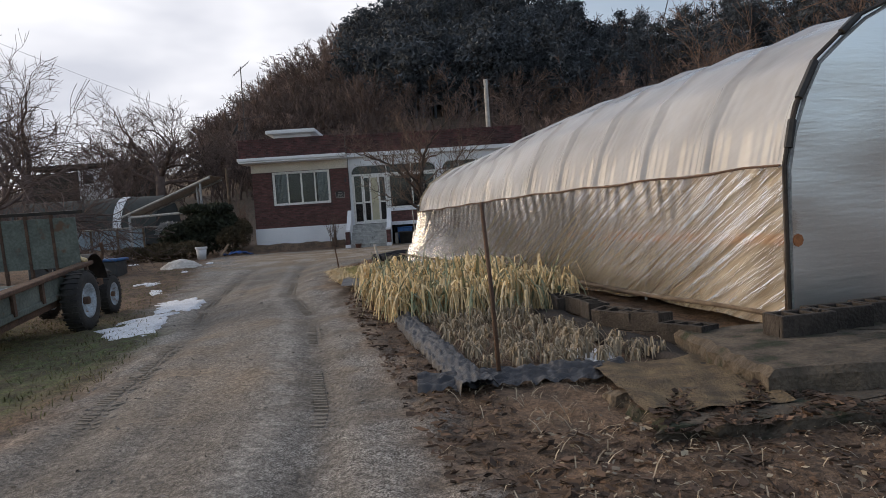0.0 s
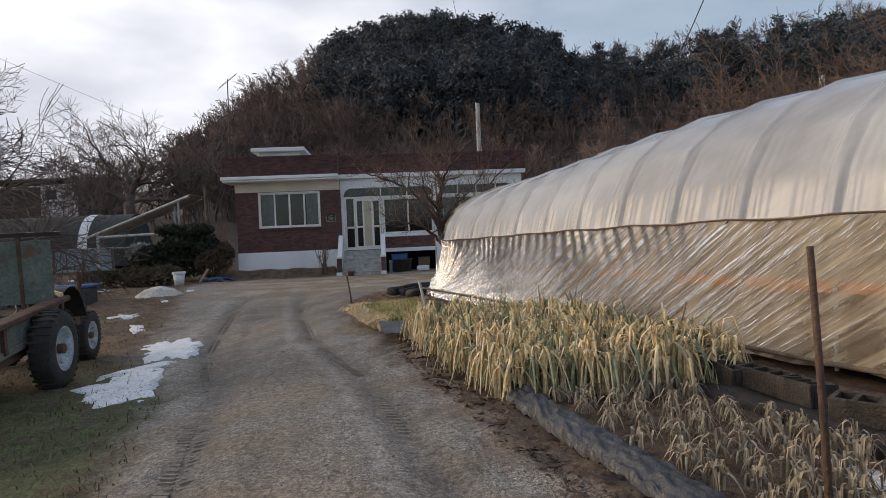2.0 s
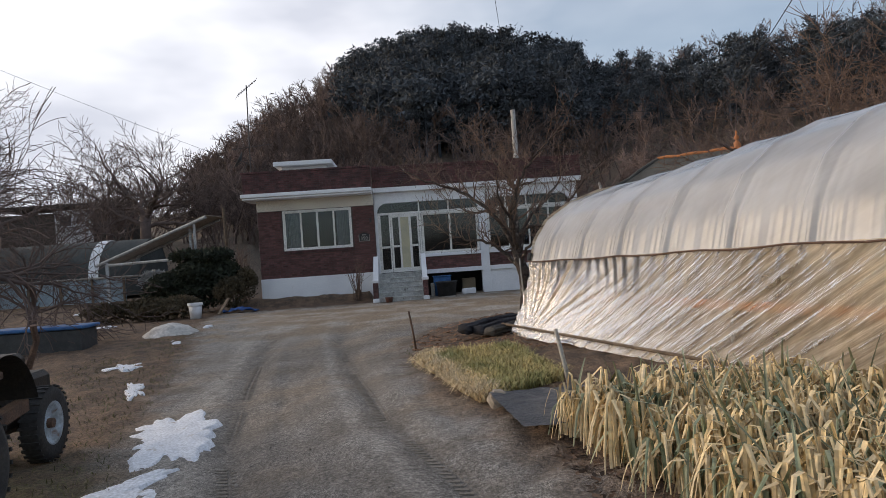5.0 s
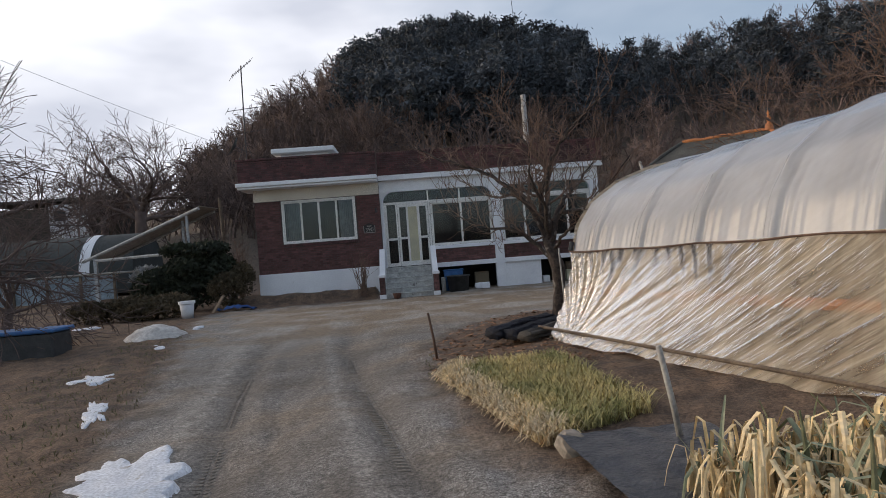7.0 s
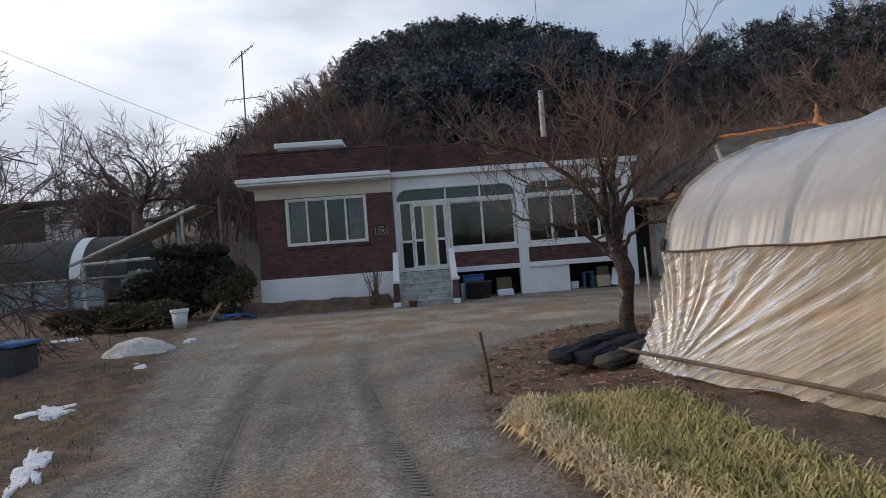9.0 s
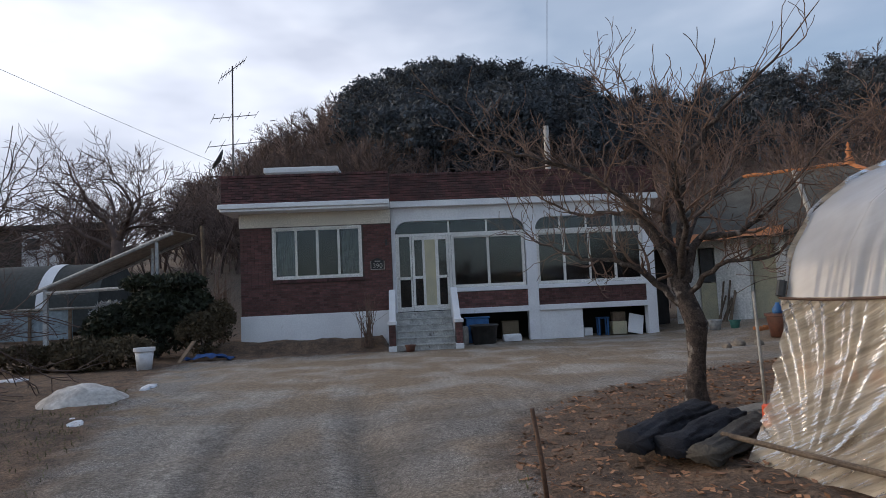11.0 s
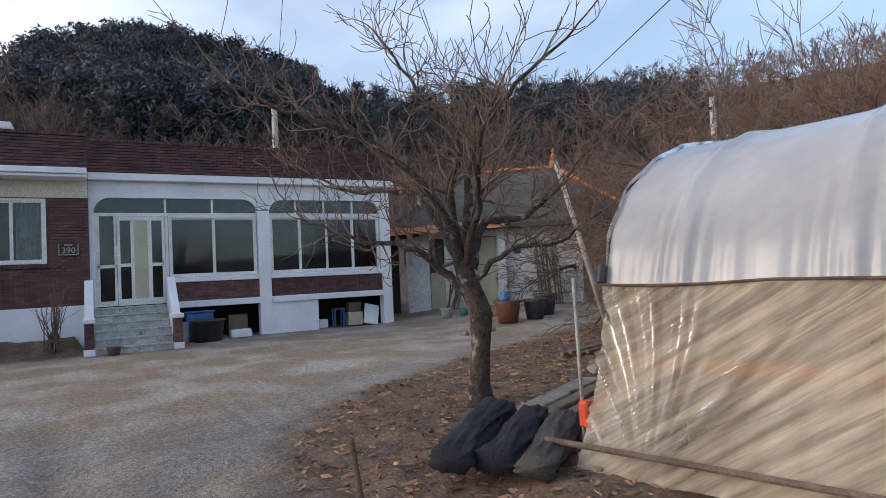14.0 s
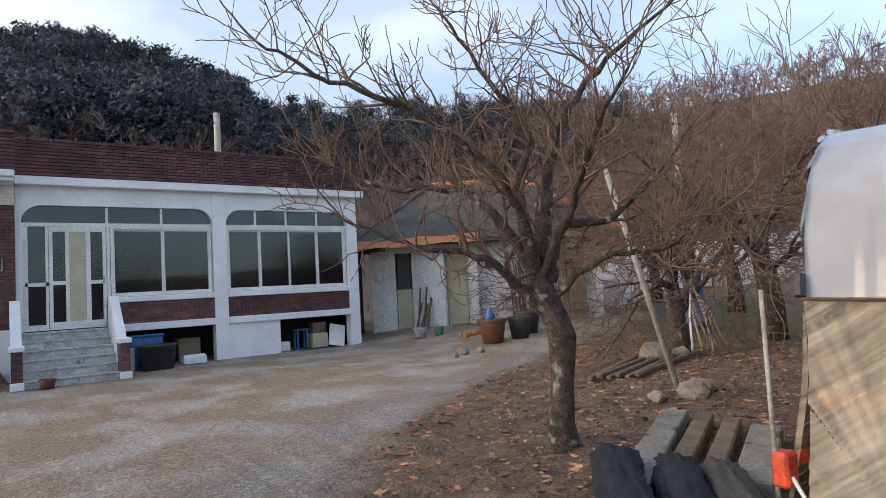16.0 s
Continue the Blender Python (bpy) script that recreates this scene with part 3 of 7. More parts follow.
def joined(name, boxes, material, parent, label=""):
    g = Geo()
    for bx in boxes:
        g.box(*bx)
    return tagged(part(name, g, material, parent, label), kind="stuff")


YL, YP = 28.80, 28.98          # front planes of the wing and of the porch
WX0, WX1 = -8.33, -4.05
# wing: backing wall with the window opening through it
wall = Geo()
for bx in ((WX0, -7.43, YL, YL + 0.3, 0, 3.95), (-4.89, WX1, YL, YL + 0.3, 0, 3.95), (-7.43, -4.89, YL, YL + 0.3, 0, 2.04), (-7.43, -4.89, YL, YL + 0.3, 3.53, 3.95)):
    wall.box(*bx)
wall.box(WX0, WX0 + 0.3, YL + 0.3, 36.4, 0, 3.95)
wall.box(WX0 + 0.3, 3.70, 36.1, 36.4, 0, 3.95)
wall.box(3.42, 3.70, YP + 0.3, 36.1, 0, 3.95)
wing_wall = part("wall", wall, MORTAR, house, "dark red brick wall with grey mortar")
plinth = Geo().box(WX0 - 0.02, WX1 - 0.02, YL - 0.045, YL - 0.002, 0.0, 1.05, bevel=0.01)
part("plinth", plinth, WHITE, house, "white painted plinth")
part("frieze", Geo().box(WX0 - 0.02, WX1, YL - 0.04, YL - 0.003, 3.55, 3.95, bevel=0.008), CREAM, house, "cream painted frieze")
eave = Geo().box(-8.72, -4.06, 28.18, 29.5, 3.95, 4.02, bevel=0.012).box(-8.76, -4.05, 28.12, 29.5, 4.025, 4.16, bevel=0.015)
part("eave", eave, WHITE, house, "white painted concrete eave")
part("roof", Geo().box(-8.6, 3.72, 28.9, 36.5, 4.02, 4.18), CONC, house)
par = Geo().box(-8.70, -4.05, 28.30, 28.5, 4.162, 4.90).box(-4.048, 3.86, 28.80, 29.0, 4.185, 4.90)
par.box(-8.70, -8.5, 28.51, 36.5, 4.182, 4.90).box(3.66, 3.86, 29.01, 36.5, 4.182, 4.90).box(-8.49, 3.65, 36.3, 36.5, 4.182, 4.90)
part("parapet", par, MORTAR, house, "brick parapet")
cope = []
for x0, x1, y in ((-8.74, -4.03, 28.24), (-4.02, 3.90, 28.74)):
    x = x0
    while x < x1 - 0.03:
        cope.append((x, x + 0.055, y, y + 0.26, 4.905, 4.97 + random.uniform(-0.004, 0.004)))
        x += 0.065
joined("coping", cope, BRICK_DARK, house, "soldier course of dark bricks along the parapet")
pb = bricks("brick", -8.70, -4.05, 4.17, 4.90, 28.30, None, course=0.073, depth=0.035, joint=0.014)
pb += bricks("brick", -4.04, 3.86, 4.19, 4.90, 28.80, None, course=0.073, depth=0.035, joint=0.014)
joined("parapet_bricks", pb, BRICK_DARK, house)
wb = bricks("brick", WX0, WX1, 1.055, 3.55, YL, None, holes=((-7.47, -4.85, 1.94, 3.58),))
near_b = [b for b in wb if b[0] > -4.9]
joined("wall_bricks", [b for b in wb if b[0] <= -4.9], BRICK, house)
sill_b = []
x = -7.47
while x < -4.86:
    sill_b.append((x, x + 0.055, YL - 0.075, YL + 0.01, 1.945, 2.035))
    x += 0.065
joined("brick_sill", sill_b, BRICK_DARK, house, "brick-on-edge sill")


def sash(x0, x1, z0, z1, y, n, parent, panes=None, rail=0.05, depth=0.09, rows=None):
    """A sliding window: frame, n sashes with a bead, and one pane to each."""
    win = part("window", Geo().box(x0, x1, y, y + depth, z0, z0 + rail, bevel=0.006).box(x0, x1, y, y + depth, z1 - rail, z1, bevel=0.006)
               .box(x0, x0 + rail, y + 0.002, y + depth - 0.002, z0 + rail, z1 - rail).box(x1 - rail, x1, y + 0.002, y + depth - 0.002, z0 + rail, z1 - rail), ALU, parent, "white framed sliding window")
    w = (x1 - x0 - 2 * rail) / n
    for i in range(n):
        a, b = x0 + rail + i * w, x0 + rail + (i + 1) * w
        yy = y + (0.02 if i % 2 else 0.05)
        g = Geo().box(a, a + 0.035, yy, yy + 0.03, z0 + rail, z1 - rail).box(b - 0.035, b, yy, yy + 0.03, z0 + rail, z1 - rail)
        g.box(a + 0.035, b - 0.035, yy, yy + 0.03, z0 + rail, z0 + rail + 0.04).box(a + 0.035, b - 0.035, yy, yy + 0.03, z1 - rail - 0.035, z1 - rail)
        part("sash", g, ALU, win)
        p = part("pane", Geo().box(a + 0.035, b - 0.035, yy + 0.012, yy + 0.018, z0 + rail + 0.04, z1 - rail - 0.035), GLASS, win)
        p.visible_shadow = False
    return win


sash(-7.43, -4.89, 2.04, 3.53, YL - 0.03, 4, house, rail=0.06)


def drape(x0, x1, z0, z1, y, folds=9):
    return Geo().sheet(lambda u, v: (x0 + (x1 - x0) * u, y + 0.03 * math.sin(u * folds * 6.28), z0 + (z1 - z0) * v), folds * 8, 1)


def curtain(x0, x1, z0, z1, y, label="pale net curtain behind the window"):
    solo("curtain", drape(x0, x1, z0, z1, y), CURTAIN, label, "curtain", "curtains", smooth=True)


curtain(-7.38, -6.82, 2.06, 3.56, YL + 0.36)
curtain(-5.5, -4.93, 2.06, 3.56, YL + 0.36)
# rooms behind; their dimness is put into the wall colour
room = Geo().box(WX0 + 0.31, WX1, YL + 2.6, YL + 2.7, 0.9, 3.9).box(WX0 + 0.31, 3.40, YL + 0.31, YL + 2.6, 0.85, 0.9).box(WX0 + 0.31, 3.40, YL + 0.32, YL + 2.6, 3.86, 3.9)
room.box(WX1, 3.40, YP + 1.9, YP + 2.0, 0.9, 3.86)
part("inner_wall", room, SHADEIN, house, "inner walls coloured near black to stand for unlit rooms")

# porch: white wall with two round-cornered openings
def rounded_band(x0, x1, z_arch, z_top, r, y0, y1):
    """The wall above an opening whose upper corners are round."""
    pts = []
    for k in range(9):
        a = math.pi - math.pi / 2 * k / 8
        pts.append((x0 + r + r * math.cos(a), z_arch - r + r * math.sin(a)))
    for k in range(9):
        a = math.pi / 2 - math.pi / 2 * k / 8
        pts.append((x1 - r + r * math.cos(a), z_arch - r + r * math.sin(a)))
    g = Geo()
    vs = [(px, y, pz) for y in (y0, y1) for px, pz in pts] + [(px, y, z_top) for y in (y0, y1) for px, pz in pts]
    n = len(pts)
    fs = []
    for i in range(n - 1):
        fs += [(i, i + 1, 2 * n + i + 1, 2 * n + i), (n + i, n + i + 1, 3 * n + i + 1, 3 * n + i), (i, i + 1, n + i + 1, n + i), (2 * n + i, 2 * n + i + 1, 3 * n + i + 1, 3 * n + i)]
    fs += [(0, n, 3 * n, 2 * n), (n - 1, 2 * n - 1, 4 * n - 1, 3 * n - 1)]
    return g.add(vs, fs)


AX0, AX1, BX0, BX1 = -3.94, -0.12, 0.20, 3.42
porch = Geo()
for a, b, o in ((WX1 + 0.003, AX0, 0.0), (AX1, BX0, 0.03), (BX1, 3.72, 0.03)):
    part("pier", Geo().box(a, b, YP - o, YP + 0.25, 0, 4.0, bevel=0.008), WHITE, house, "white painted porch pier")
porch.box(AX0, AX1, YP, YP + 0.25, 3.62, 4.02).box(BX0, BX1, YP, YP + 0.25, 3.62, 4.02)
porch.add(*(lambda g: (g.v, g.f))(rounded_band(AX0, AX1, 3.60, 3.621, 0.36, YP + 0.001, YP + 0.249)))
porch.add(*(lambda g: (g.v, g.f))(rounded_band(BX0, BX1, 3.60, 3.621, 0.36, YP + 0.001, YP + 0.249)))
part("lintel", porch, WHITE, house, "white painted porch piers and lintel")
part("porch_fascia", Geo().box(WX1 + 0.01, 3.88, 28.78, YP - 0.033, 4.0, 4.178, bevel=0.01), WHITE, house)
for x0, x1 in ((-2.38, AX1), (BX0, BX1)):
    part("sill", Geo().box(x0, x1, YP - 0.06, YP + 0.12, 1.48, 1.60, bevel=0.012), WHITE, house, "white window ledge")
    part("panel_backing", Geo().box(x0, x1, YP + 0.02, YP + 0.2, 1.0, 1.48), MORTAR, house)
    joined("panel_bricks", bricks("brick", x0, x1, 1.0, 1.47, YP + 0.02, None), BRICK, house, "dark brick panel below the windows")
    part("floor_band", Geo().box(x0, x1, YP - 0.08, YP + 0.22, 0.84, 1.0, bevel=0.01), WHITE, house, "white floor edge")
part("base_wall", Geo().box(BX0, 1.47, YP, YP + 0.2, 0, 0.84), WHITE, house)
# crawl-space walls are coloured dark; its shade is in the colour
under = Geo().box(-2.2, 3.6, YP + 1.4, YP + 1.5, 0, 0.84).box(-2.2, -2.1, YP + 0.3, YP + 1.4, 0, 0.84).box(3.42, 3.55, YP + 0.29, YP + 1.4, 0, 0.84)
part("crawl_space", under, SHADEIN, house)
# frames in the openings
fr = Geo()
fr.box(AX0, AX1, YP + 0.08, YP + 0.14, 3.16, 3.24).box(BX0, BX1, YP + 0.08, YP + 0.14, 3.16, 3.24)
for x in (-2.36, -1.24, 0.95, 1.75, 2.6):
    fr.box(x - 0.025, x + 0.025, YP + 0.085, YP + 0.135, 3.24, 3.6)
fr.box(AX0, AX0 + 0.06, YP + 0.08, YP + 0.14, 0.97, 3.16).box(-2.38, -2.31, YP + 0.08, YP + 0.14, 0.97, 3.16)
part("porch_frame", fr, ALU, house, "white aluminium porch glazing bars")
for a, b in ((AX0 + 0.02, -2.39), (-2.33, -1.27), (-1.21, AX1 - 0.02), (BX0 + 0.02, 0.92), (0.98, 1.72), (1.78, 2.57), (2.63, BX1 - 0.02)):
    p = part("transom_pane", Geo().box(a, b, YP + 0.105, YP + 0.111, 3.245, 3.59), GLASS, house)
    p.visible_shadow = False
sash(-2.30, AX1 - 0.02, 1.605, 3.155, YP + 0.06, 2, house)
sash(BX0 + 0.02, BX1 - 0.02, 1.605, 3.155, YP + 0.06, 4, house)
# glazed front door with a side light
door = part("door", Geo().box(-3.46, -3.39, YP + 0.05, YP + 0.10, 0.98, 3.15, bevel=0.005).box(-2.46, -2.39, YP + 0.05, YP + 0.10, 0.98, 3.15, bevel=0.005)
            .box(-3.39, -2.46, YP + 0.05, YP + 0.10, 3.05, 3.15).box(-3.39, -2.46, YP + 0.05, YP + 0.10, 0.98, 1.14)
            .box(-3.39, -3.16, YP + 0.052, YP + 0.098, 1.92, 2.0).box(-2.69, -2.46, YP + 0.052, YP + 0.098, 1.92, 2.0)
            .box(-3.16, -3.09, YP + 0.05, YP + 0.10, 1.14, 3.05).box(-2.78, -2.69, YP + 0.05, YP + 0.10, 1.14, 3.05), ALU, house, "closed white framed glass door")
for a, b in ((-3.39, -3.16), (-2.69, -2.46)):
    for c, d in ((1.14, 1.92), (2.0, 3.05)):
        part("pane", Geo().box(a, b, YP + 0.072, YP + 0.078, c, d), GLASS, door).visible_shadow = False
part("centre_panel", Geo().box(-3.09, -2.78, YP + 0.07, YP + 0.08, 1.14, 3.05), BEIGE, door, "frosted beige centre panel")
part("handle", Geo().box(-2.46, -2.43, YP + 0.02, YP + 0.05, 1.93, 2.08), STEEL, door)
side = part("side_light", Geo().box(-3.88, -3.47, YP + 0.06, YP + 0.11, 0.98, 1.1).box(-3.88, -3.47, YP + 0.06, YP + 0.11, 1.9, 1.98).box(-3.88, -3.83, YP + 0.06, YP + 0.11, 1.1, 3.15).box(-3.52, -3.47, YP + 0.06, YP + 0.11, 1.1, 3.15), ALU, house)
part("pane", Geo().box(-3.83, -3.52, YP + 0.08, YP + 0.086, 1.98, 3.15), GLASS, side).visible_shadow = False
part("pane", Geo().box(-3.83, -3.52, YP + 0.08, YP + 0.086, 1.1, 1.9), GLASS, side).visible_shadow = False
# steps
stair = thing("front_steps", (-3.2, 27.9, 0), "white stained marble front steps with cheek walls", "steps")
for k in range(6):
    z1 = 0.16 * (k + 1)
    part("step", Geo().box(-3.98, -2.42, 27.15 + 0.3 * k, 29.05 if k == 5 else 28.97, z1 - 0.158, z1 - 0.035).box(-3.98, -2.42, 27.12 + 0.3 * k, 27.46 + 0.3 * k if k < 5 else 29.05, z1 - 0.034, z1, bevel=0.008), TILE, stair)
for x0, x1 in ((-4.16, -3.985), (-2.415, -2.24)):
    g = Geo().add([(x, y, z) for x in (x0, x1) for y, z in ((27.55, 0), (28.75, 0), (28.75, 1.62), (28.55, 1.62), (27.55, 0.78))],
                  [(0, 1, 2, 3, 4), (5, 6, 7, 8, 9), (0, 1, 6, 5), (1, 2, 7, 6), (2, 3, 8, 7), (3, 4, 9, 8), (4, 0, 5, 9)])
    cheek = part("cheek_wall", g, WHITE, stair, "white sloping cheek wall")
    part("pillar_backing", Geo().box(x0, x1, 27.14, 27.54, 0, 0.68), MORTAR, stair)
    joined("pillar_bricks", bricks("brick", x0, x1, 0.15, 0.67, 27.14, None), BRICK, stair)
    part("cap", Geo().box(x0 - 0.03, x1 + 0.03, 27.09, 27.62, 0.685, 0.78, bevel=0.012), WHITE, stair)
    part("foot", Geo().box(x0 - 0.02, x1 + 0.02, 27.08, 27.138, 0, 0.14, bevel=0.01), WHITE, stair)
# house number
plate = thing("house_number_plate", (-4.47, YL - 0.05, 2.3), "dark house number plate reading 390 on brick", "sign")
part("board", Geo().add([(x, y, z) for y in (YL - 0.065, YL - 0.035) for x, z in ((-4.66, 2.22), (-4.26, 2.22), (-4.26, 2.47), (-4.46, 2.56), (-4.66, 2.47))],
                        [(0, 1, 2, 3, 4), (5, 6, 7, 8, 9)] + [(i, (i + 1) % 5, 5 + (i + 1) % 5, 5 + i) for i in range(5)]), BLACK, plate)
part("border", Geo().box(-4.66, -4.26, YL - 0.072, YL - 0.066, 2.22, 2.24).box(-4.66, -4.64, YL - 0.072, YL - 0.066, 2.24, 2.47).box(-4.28, -4.26, YL - 0.072, YL - 0.066, 2.24, 2.47).box(-4.54, -4.38, YL - 0.072, YL - 0.066, 2.44, 2.475), PIPE, plate)
txt = bpy.data.curves.new("number", "FONT")
txt.body, txt.size, txt.extrude, txt.align_x = "390", 0.19, 0.003, "CENTER"
txt.materials.append(PIPE)
tob = new("number", txt)
tob.matrix_basis = pose(-4.46, YL - 0.07, 2.27, 90, 0, 0)
tob.parent = plate
tob.matrix_parent_inverse = plate.matrix_basis.inverted()
solo("wall_lamp", Geo().box(-4.22, -4.16, YL - 0.09, YL - 0.032, 2.9, 3.08, bevel=0.01), DARKPL, "small dark lamp on the brick wall beside the door", "lamp")
solo("eave_lamp", Geo().lathe([(0.001, 3.90), (0.05, 3.91), (0.06, 3.949)], (-6.9, 28.5, 0)), WHITE, "small round lamp under the eave", "lamp")
# roof things
pent = thing("roof_stairhead", (-6.8, 31.8, 4.18), "white rendered stairhead with a flat slab on the roof", "roof structure")
part("body", Geo().box(-7.75, -5.95, 31.0, 33.0, 4.182, 5.52), WHITE, pent)
part("slab", Geo().box(-8.05, -5.7, 30.7, 33.3, 5.522, 5.70, bevel=0.02), WHITE, pent, "white slab roof")
mast = thing("television_antenna", (-8.44, 28.62, 4.9), "tall roof antenna mast with three aerials and a dish", "antenna")
part("mast", Geo().tube([(-8.44, 28.62, 4.9), (-8.40, 28.62, 8.25)], 0.022, 8), ANT, mast)
for z, ln, n, ang in ((8.12, 0.9, 8, 40), (6.75, 1.2, 6, 25), (5.95, 1.5, 5, 15)):
    d = Vector((0.85, 0.2, 0.75 if z > 7 else 0.12)).normalized()
    e = Vector((0.42, -0.9, 0.05)).normalized()
    c = Vector((-8.42, 28.6, z))
    b = part("boom", Geo().tube([c - d * ln * 0.45, c + d * ln * 0.55], 0.012, 6), ANT, mast)
    for k in range(n):
        q = c + d * ln * (k / (n - 1) - 0.45)
        h = (0.42 if z > 6 else 0.62) * (1 - 0.06 * k)
        part("element", Geo().tube([q - e * h, q + e * h], 0.007, 5), ANT, b)
part("brace", Geo().tube([(-8.44, 28.62, 5.7), (-8.15, 28.45, 4.97)], 0.01, 5), ANT, mast)
part("brace", Geo().tube([(-8.44, 28.62, 5.7), (-8.66, 28.45, 4.97)], 0.01, 5), ANT, mast)
dish = Geo().lathe([(0.001, 0.0), (0.14, 0.02), (0.24, 0.06), (0.30, 0.10), (0.305, 0.09), (0.24, 0.045), (0.001, -0.02)], sides=24)
dm = pose(-8.72, 28.4, 5.45, 62, 0, -70)
dish.v = [tuple(dm @ Vector(p)) for p in dish.v]
part("dish", dish, DARKPL, mast, "grey satellite dish", smooth=True)
part("feed_arm", Geo().tube([(-8.72, 28.4, 5.35), (-8.95, 28.2, 5.15), (-9.1, 28.15, 5.3)], 0.012, 5).tube([(-8.72, 28.4, 5.45), (-8.44, 28.6, 5.3)], 0.015, 5), ANT, mast)

# ---------------------------------------------------------------- greenhouse tunnel
T0, T1 = Vector((1.95, 4.85, 0)), Vector((-0.90, 15.10, 0))
TD = (T1 - T0).normalized()
TN = Vector((TD.y, -TD.x, 0))
TLEN = (T1 - T0).length
PROFILE = [(0.0, 1.30), (0.10, 1.72), (0.33, 2.10), (0.75, 2.42), (1.35, 2.66), (2.1, 2.80), (2.8, 2.84), (3.5, 2.80), (4.25, 2.66), (4.85, 2.42), (5.27, 2.10), (5.5, 1.72), (5.6, 1.30)]
PL = [0]
for p, q in zip(PROFILE, PROFILE[1:]):
    PL.append(PL[-1] + math.hypot(q[0] - p[0], q[1] - p[1]))


def arch(v):
    """Point of the hoop at v from 0 to 1, from the near rail over the crown to the far rail."""
    s = v * PL[-1]
    return float(np.interp(s, PL, [p[0] for p in PROFILE])), float(np.interp(s, PL, [p[1] for p in PROFILE]))


def tw(s, u, z):
    """s along the tunnel, u across it, z up."""
    p = T0 + TD * s + TN * u
    low = float(sstep(s / TLEN, 0.35, 1.0))
    return (p.x, p.y, z - low * (0.07 * min(1.0, z / 1.3) ** 2 + 0.27 * max(0.0, (z - 1.3) / 1.54)))


GAP = 0.92
NH = int(TLEN / GAP)
tunnel = thing("polytunnel", (0.6, 9.8, 0.1), "long plastic film greenhouse with a milky roof and tan sides", "greenhouse")


def roof_film(a, b):
    s = a * TLEN
    u, z = arch(b)
    near = (s / GAP + 0.5) % 1 - 0.5
    f = 1 - abs(near) * 2
    sag = 0.05 * (1 - f ** 9)
    edge = max(0, 1 - b / 0.16)
    pucker = 0.022 * math.sin(near * 60 + b * 25) * math.exp(-abs(near) * 5) * edge
    k = sag + pucker + 0.006 * math.sin(s * 23 + 4 * noise.noise((s, 0, 2))) * edge ** 2 + 0.012 * noise.noise((s * 0.9, b * 5, 1))
    tx, tz = 2.8 - u, 1.2 - z
    r = math.hypot(tx, tz)
    return tw(s, u + tx / r * k, z + tz / r * k)


part("roof_film", Geo().sheet(roof_film, 460, 56), FILM_TOP, tunnel, "milky white film over the hoops", smooth=True)


def ridged(v):
    """A sharp crest between broad hollows."""
    return 1 - 2 * abs(v)


def side_film(a, b):
    s = a * TLEN
    z = 1.32 - 1.2 * b
    far = max(0.0, (s - TLEN * 0.45) / (TLEN * 0.55))
    flare = -(0.02 + 0.42 * far) * b ** 1.6
    span_ = math.sin(min(1, 0.08 + b * 0.95) * math.pi)
    mask = 0.35 + 0.65 * float(sstep(noise.noise((s * 0.55, z * 0.8, 5)), -0.25, 0.3))
    fold = 0.018 * ridged(noise.noise((s * 1.0 + z * 1.3, z * 7.5 + s * 4.6, 2))) * span_ * mask * (1 - 0.7 * far)
    fold += 0.016 * noise.noise((s * 0.9, z * 1.2, 9))
    hang = max(0, 1 - b * 2.2)
    fold += 0.012 * math.sin(s * 26 + 5 * noise.noise((s * 1.3, b, 0))) * hang * (0.3 + 0.7 * abs(noise.noise((s * 0.8, 1, 3))))
    corner = TLEN - s
    fan = math.atan2(z - 0.1, corner - 0.45)
    fold += 0.050 * far ** 1.5 * ridged(noise.noise((fan * 10, corner * 0.3, 4))) * (0.3 + 0.7 * span_) * math.exp(-corner * 0.35)
    return tw(s, flare + fold - 0.01, z + (0.06 * noise.noise((s * 1.5, 0, 7)) if b > 0.98 else 0))


part("side_film", Geo().sheet(side_film, 640, 52), FILM_SIDE, tunnel, "dusty tan side film with folds", smooth=True)


def far_side(a, b):
    return tw(a * TLEN, 5.6 + 0.03 * noise.noise((a * 20, b * 3, 4)), 1.32 - 1.2 * b)


part("side_film", Geo().sheet(far_side, 80, 8), FILM_SIDE, tunnel, smooth=True)


def end_film(s):
    def fn(a, b):
        u, z = arch(a)
        zz = 0.1 + (z - 0.1) * b
        off = 0.03 * noise.noise((u * 1.5, zz * 2, s)) * b
        if s > 1:
            off += 0.16 * (1 - b) ** 2 + 0.035 * math.sin(u * 16 + 3 * noise.noise((u, zz, 1))) * (1 - b * 0.7)
        return tw(s + off, u, zz)
    return fn


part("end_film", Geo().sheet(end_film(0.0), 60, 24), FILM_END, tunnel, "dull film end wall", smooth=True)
part("end_film", Geo().sheet(end_film(TLEN), 160, 24), FILM_SIDE, tunnel, smooth=True)
for k in range(NH + 1):
    s = min(k * GAP, TLEN)
    pts = [tw(s, 0.04, 0.1)] + [tw(s, *(lambda q: (q[0] + (2.8 - q[0]) * 0.012 + 0.03 * (1 if q[0] < 1 else 0), q[1] - 0.03))(arch(i / 24))) for i in range(25)] + [tw(s, 5.55, 0.1)]
    part("hoop", Geo().tube(pts, 0.016, 6), STEEL, tunnel)
part("rail", Geo().tube([tw(TLEN * i / 30, -0.02, 1.31 + 0.012 * math.sin(i * 1.7)) for i in range(31)], 0.011, 6), RUST, tunnel, "dark fixing rail along the eaves")
part("rail", Geo().tube([tw(TLEN * i / 30, 0.13, 0.74) for i in range(31)], 0.05, 8), ORANGE, tunnel, "dull orange inner rail")
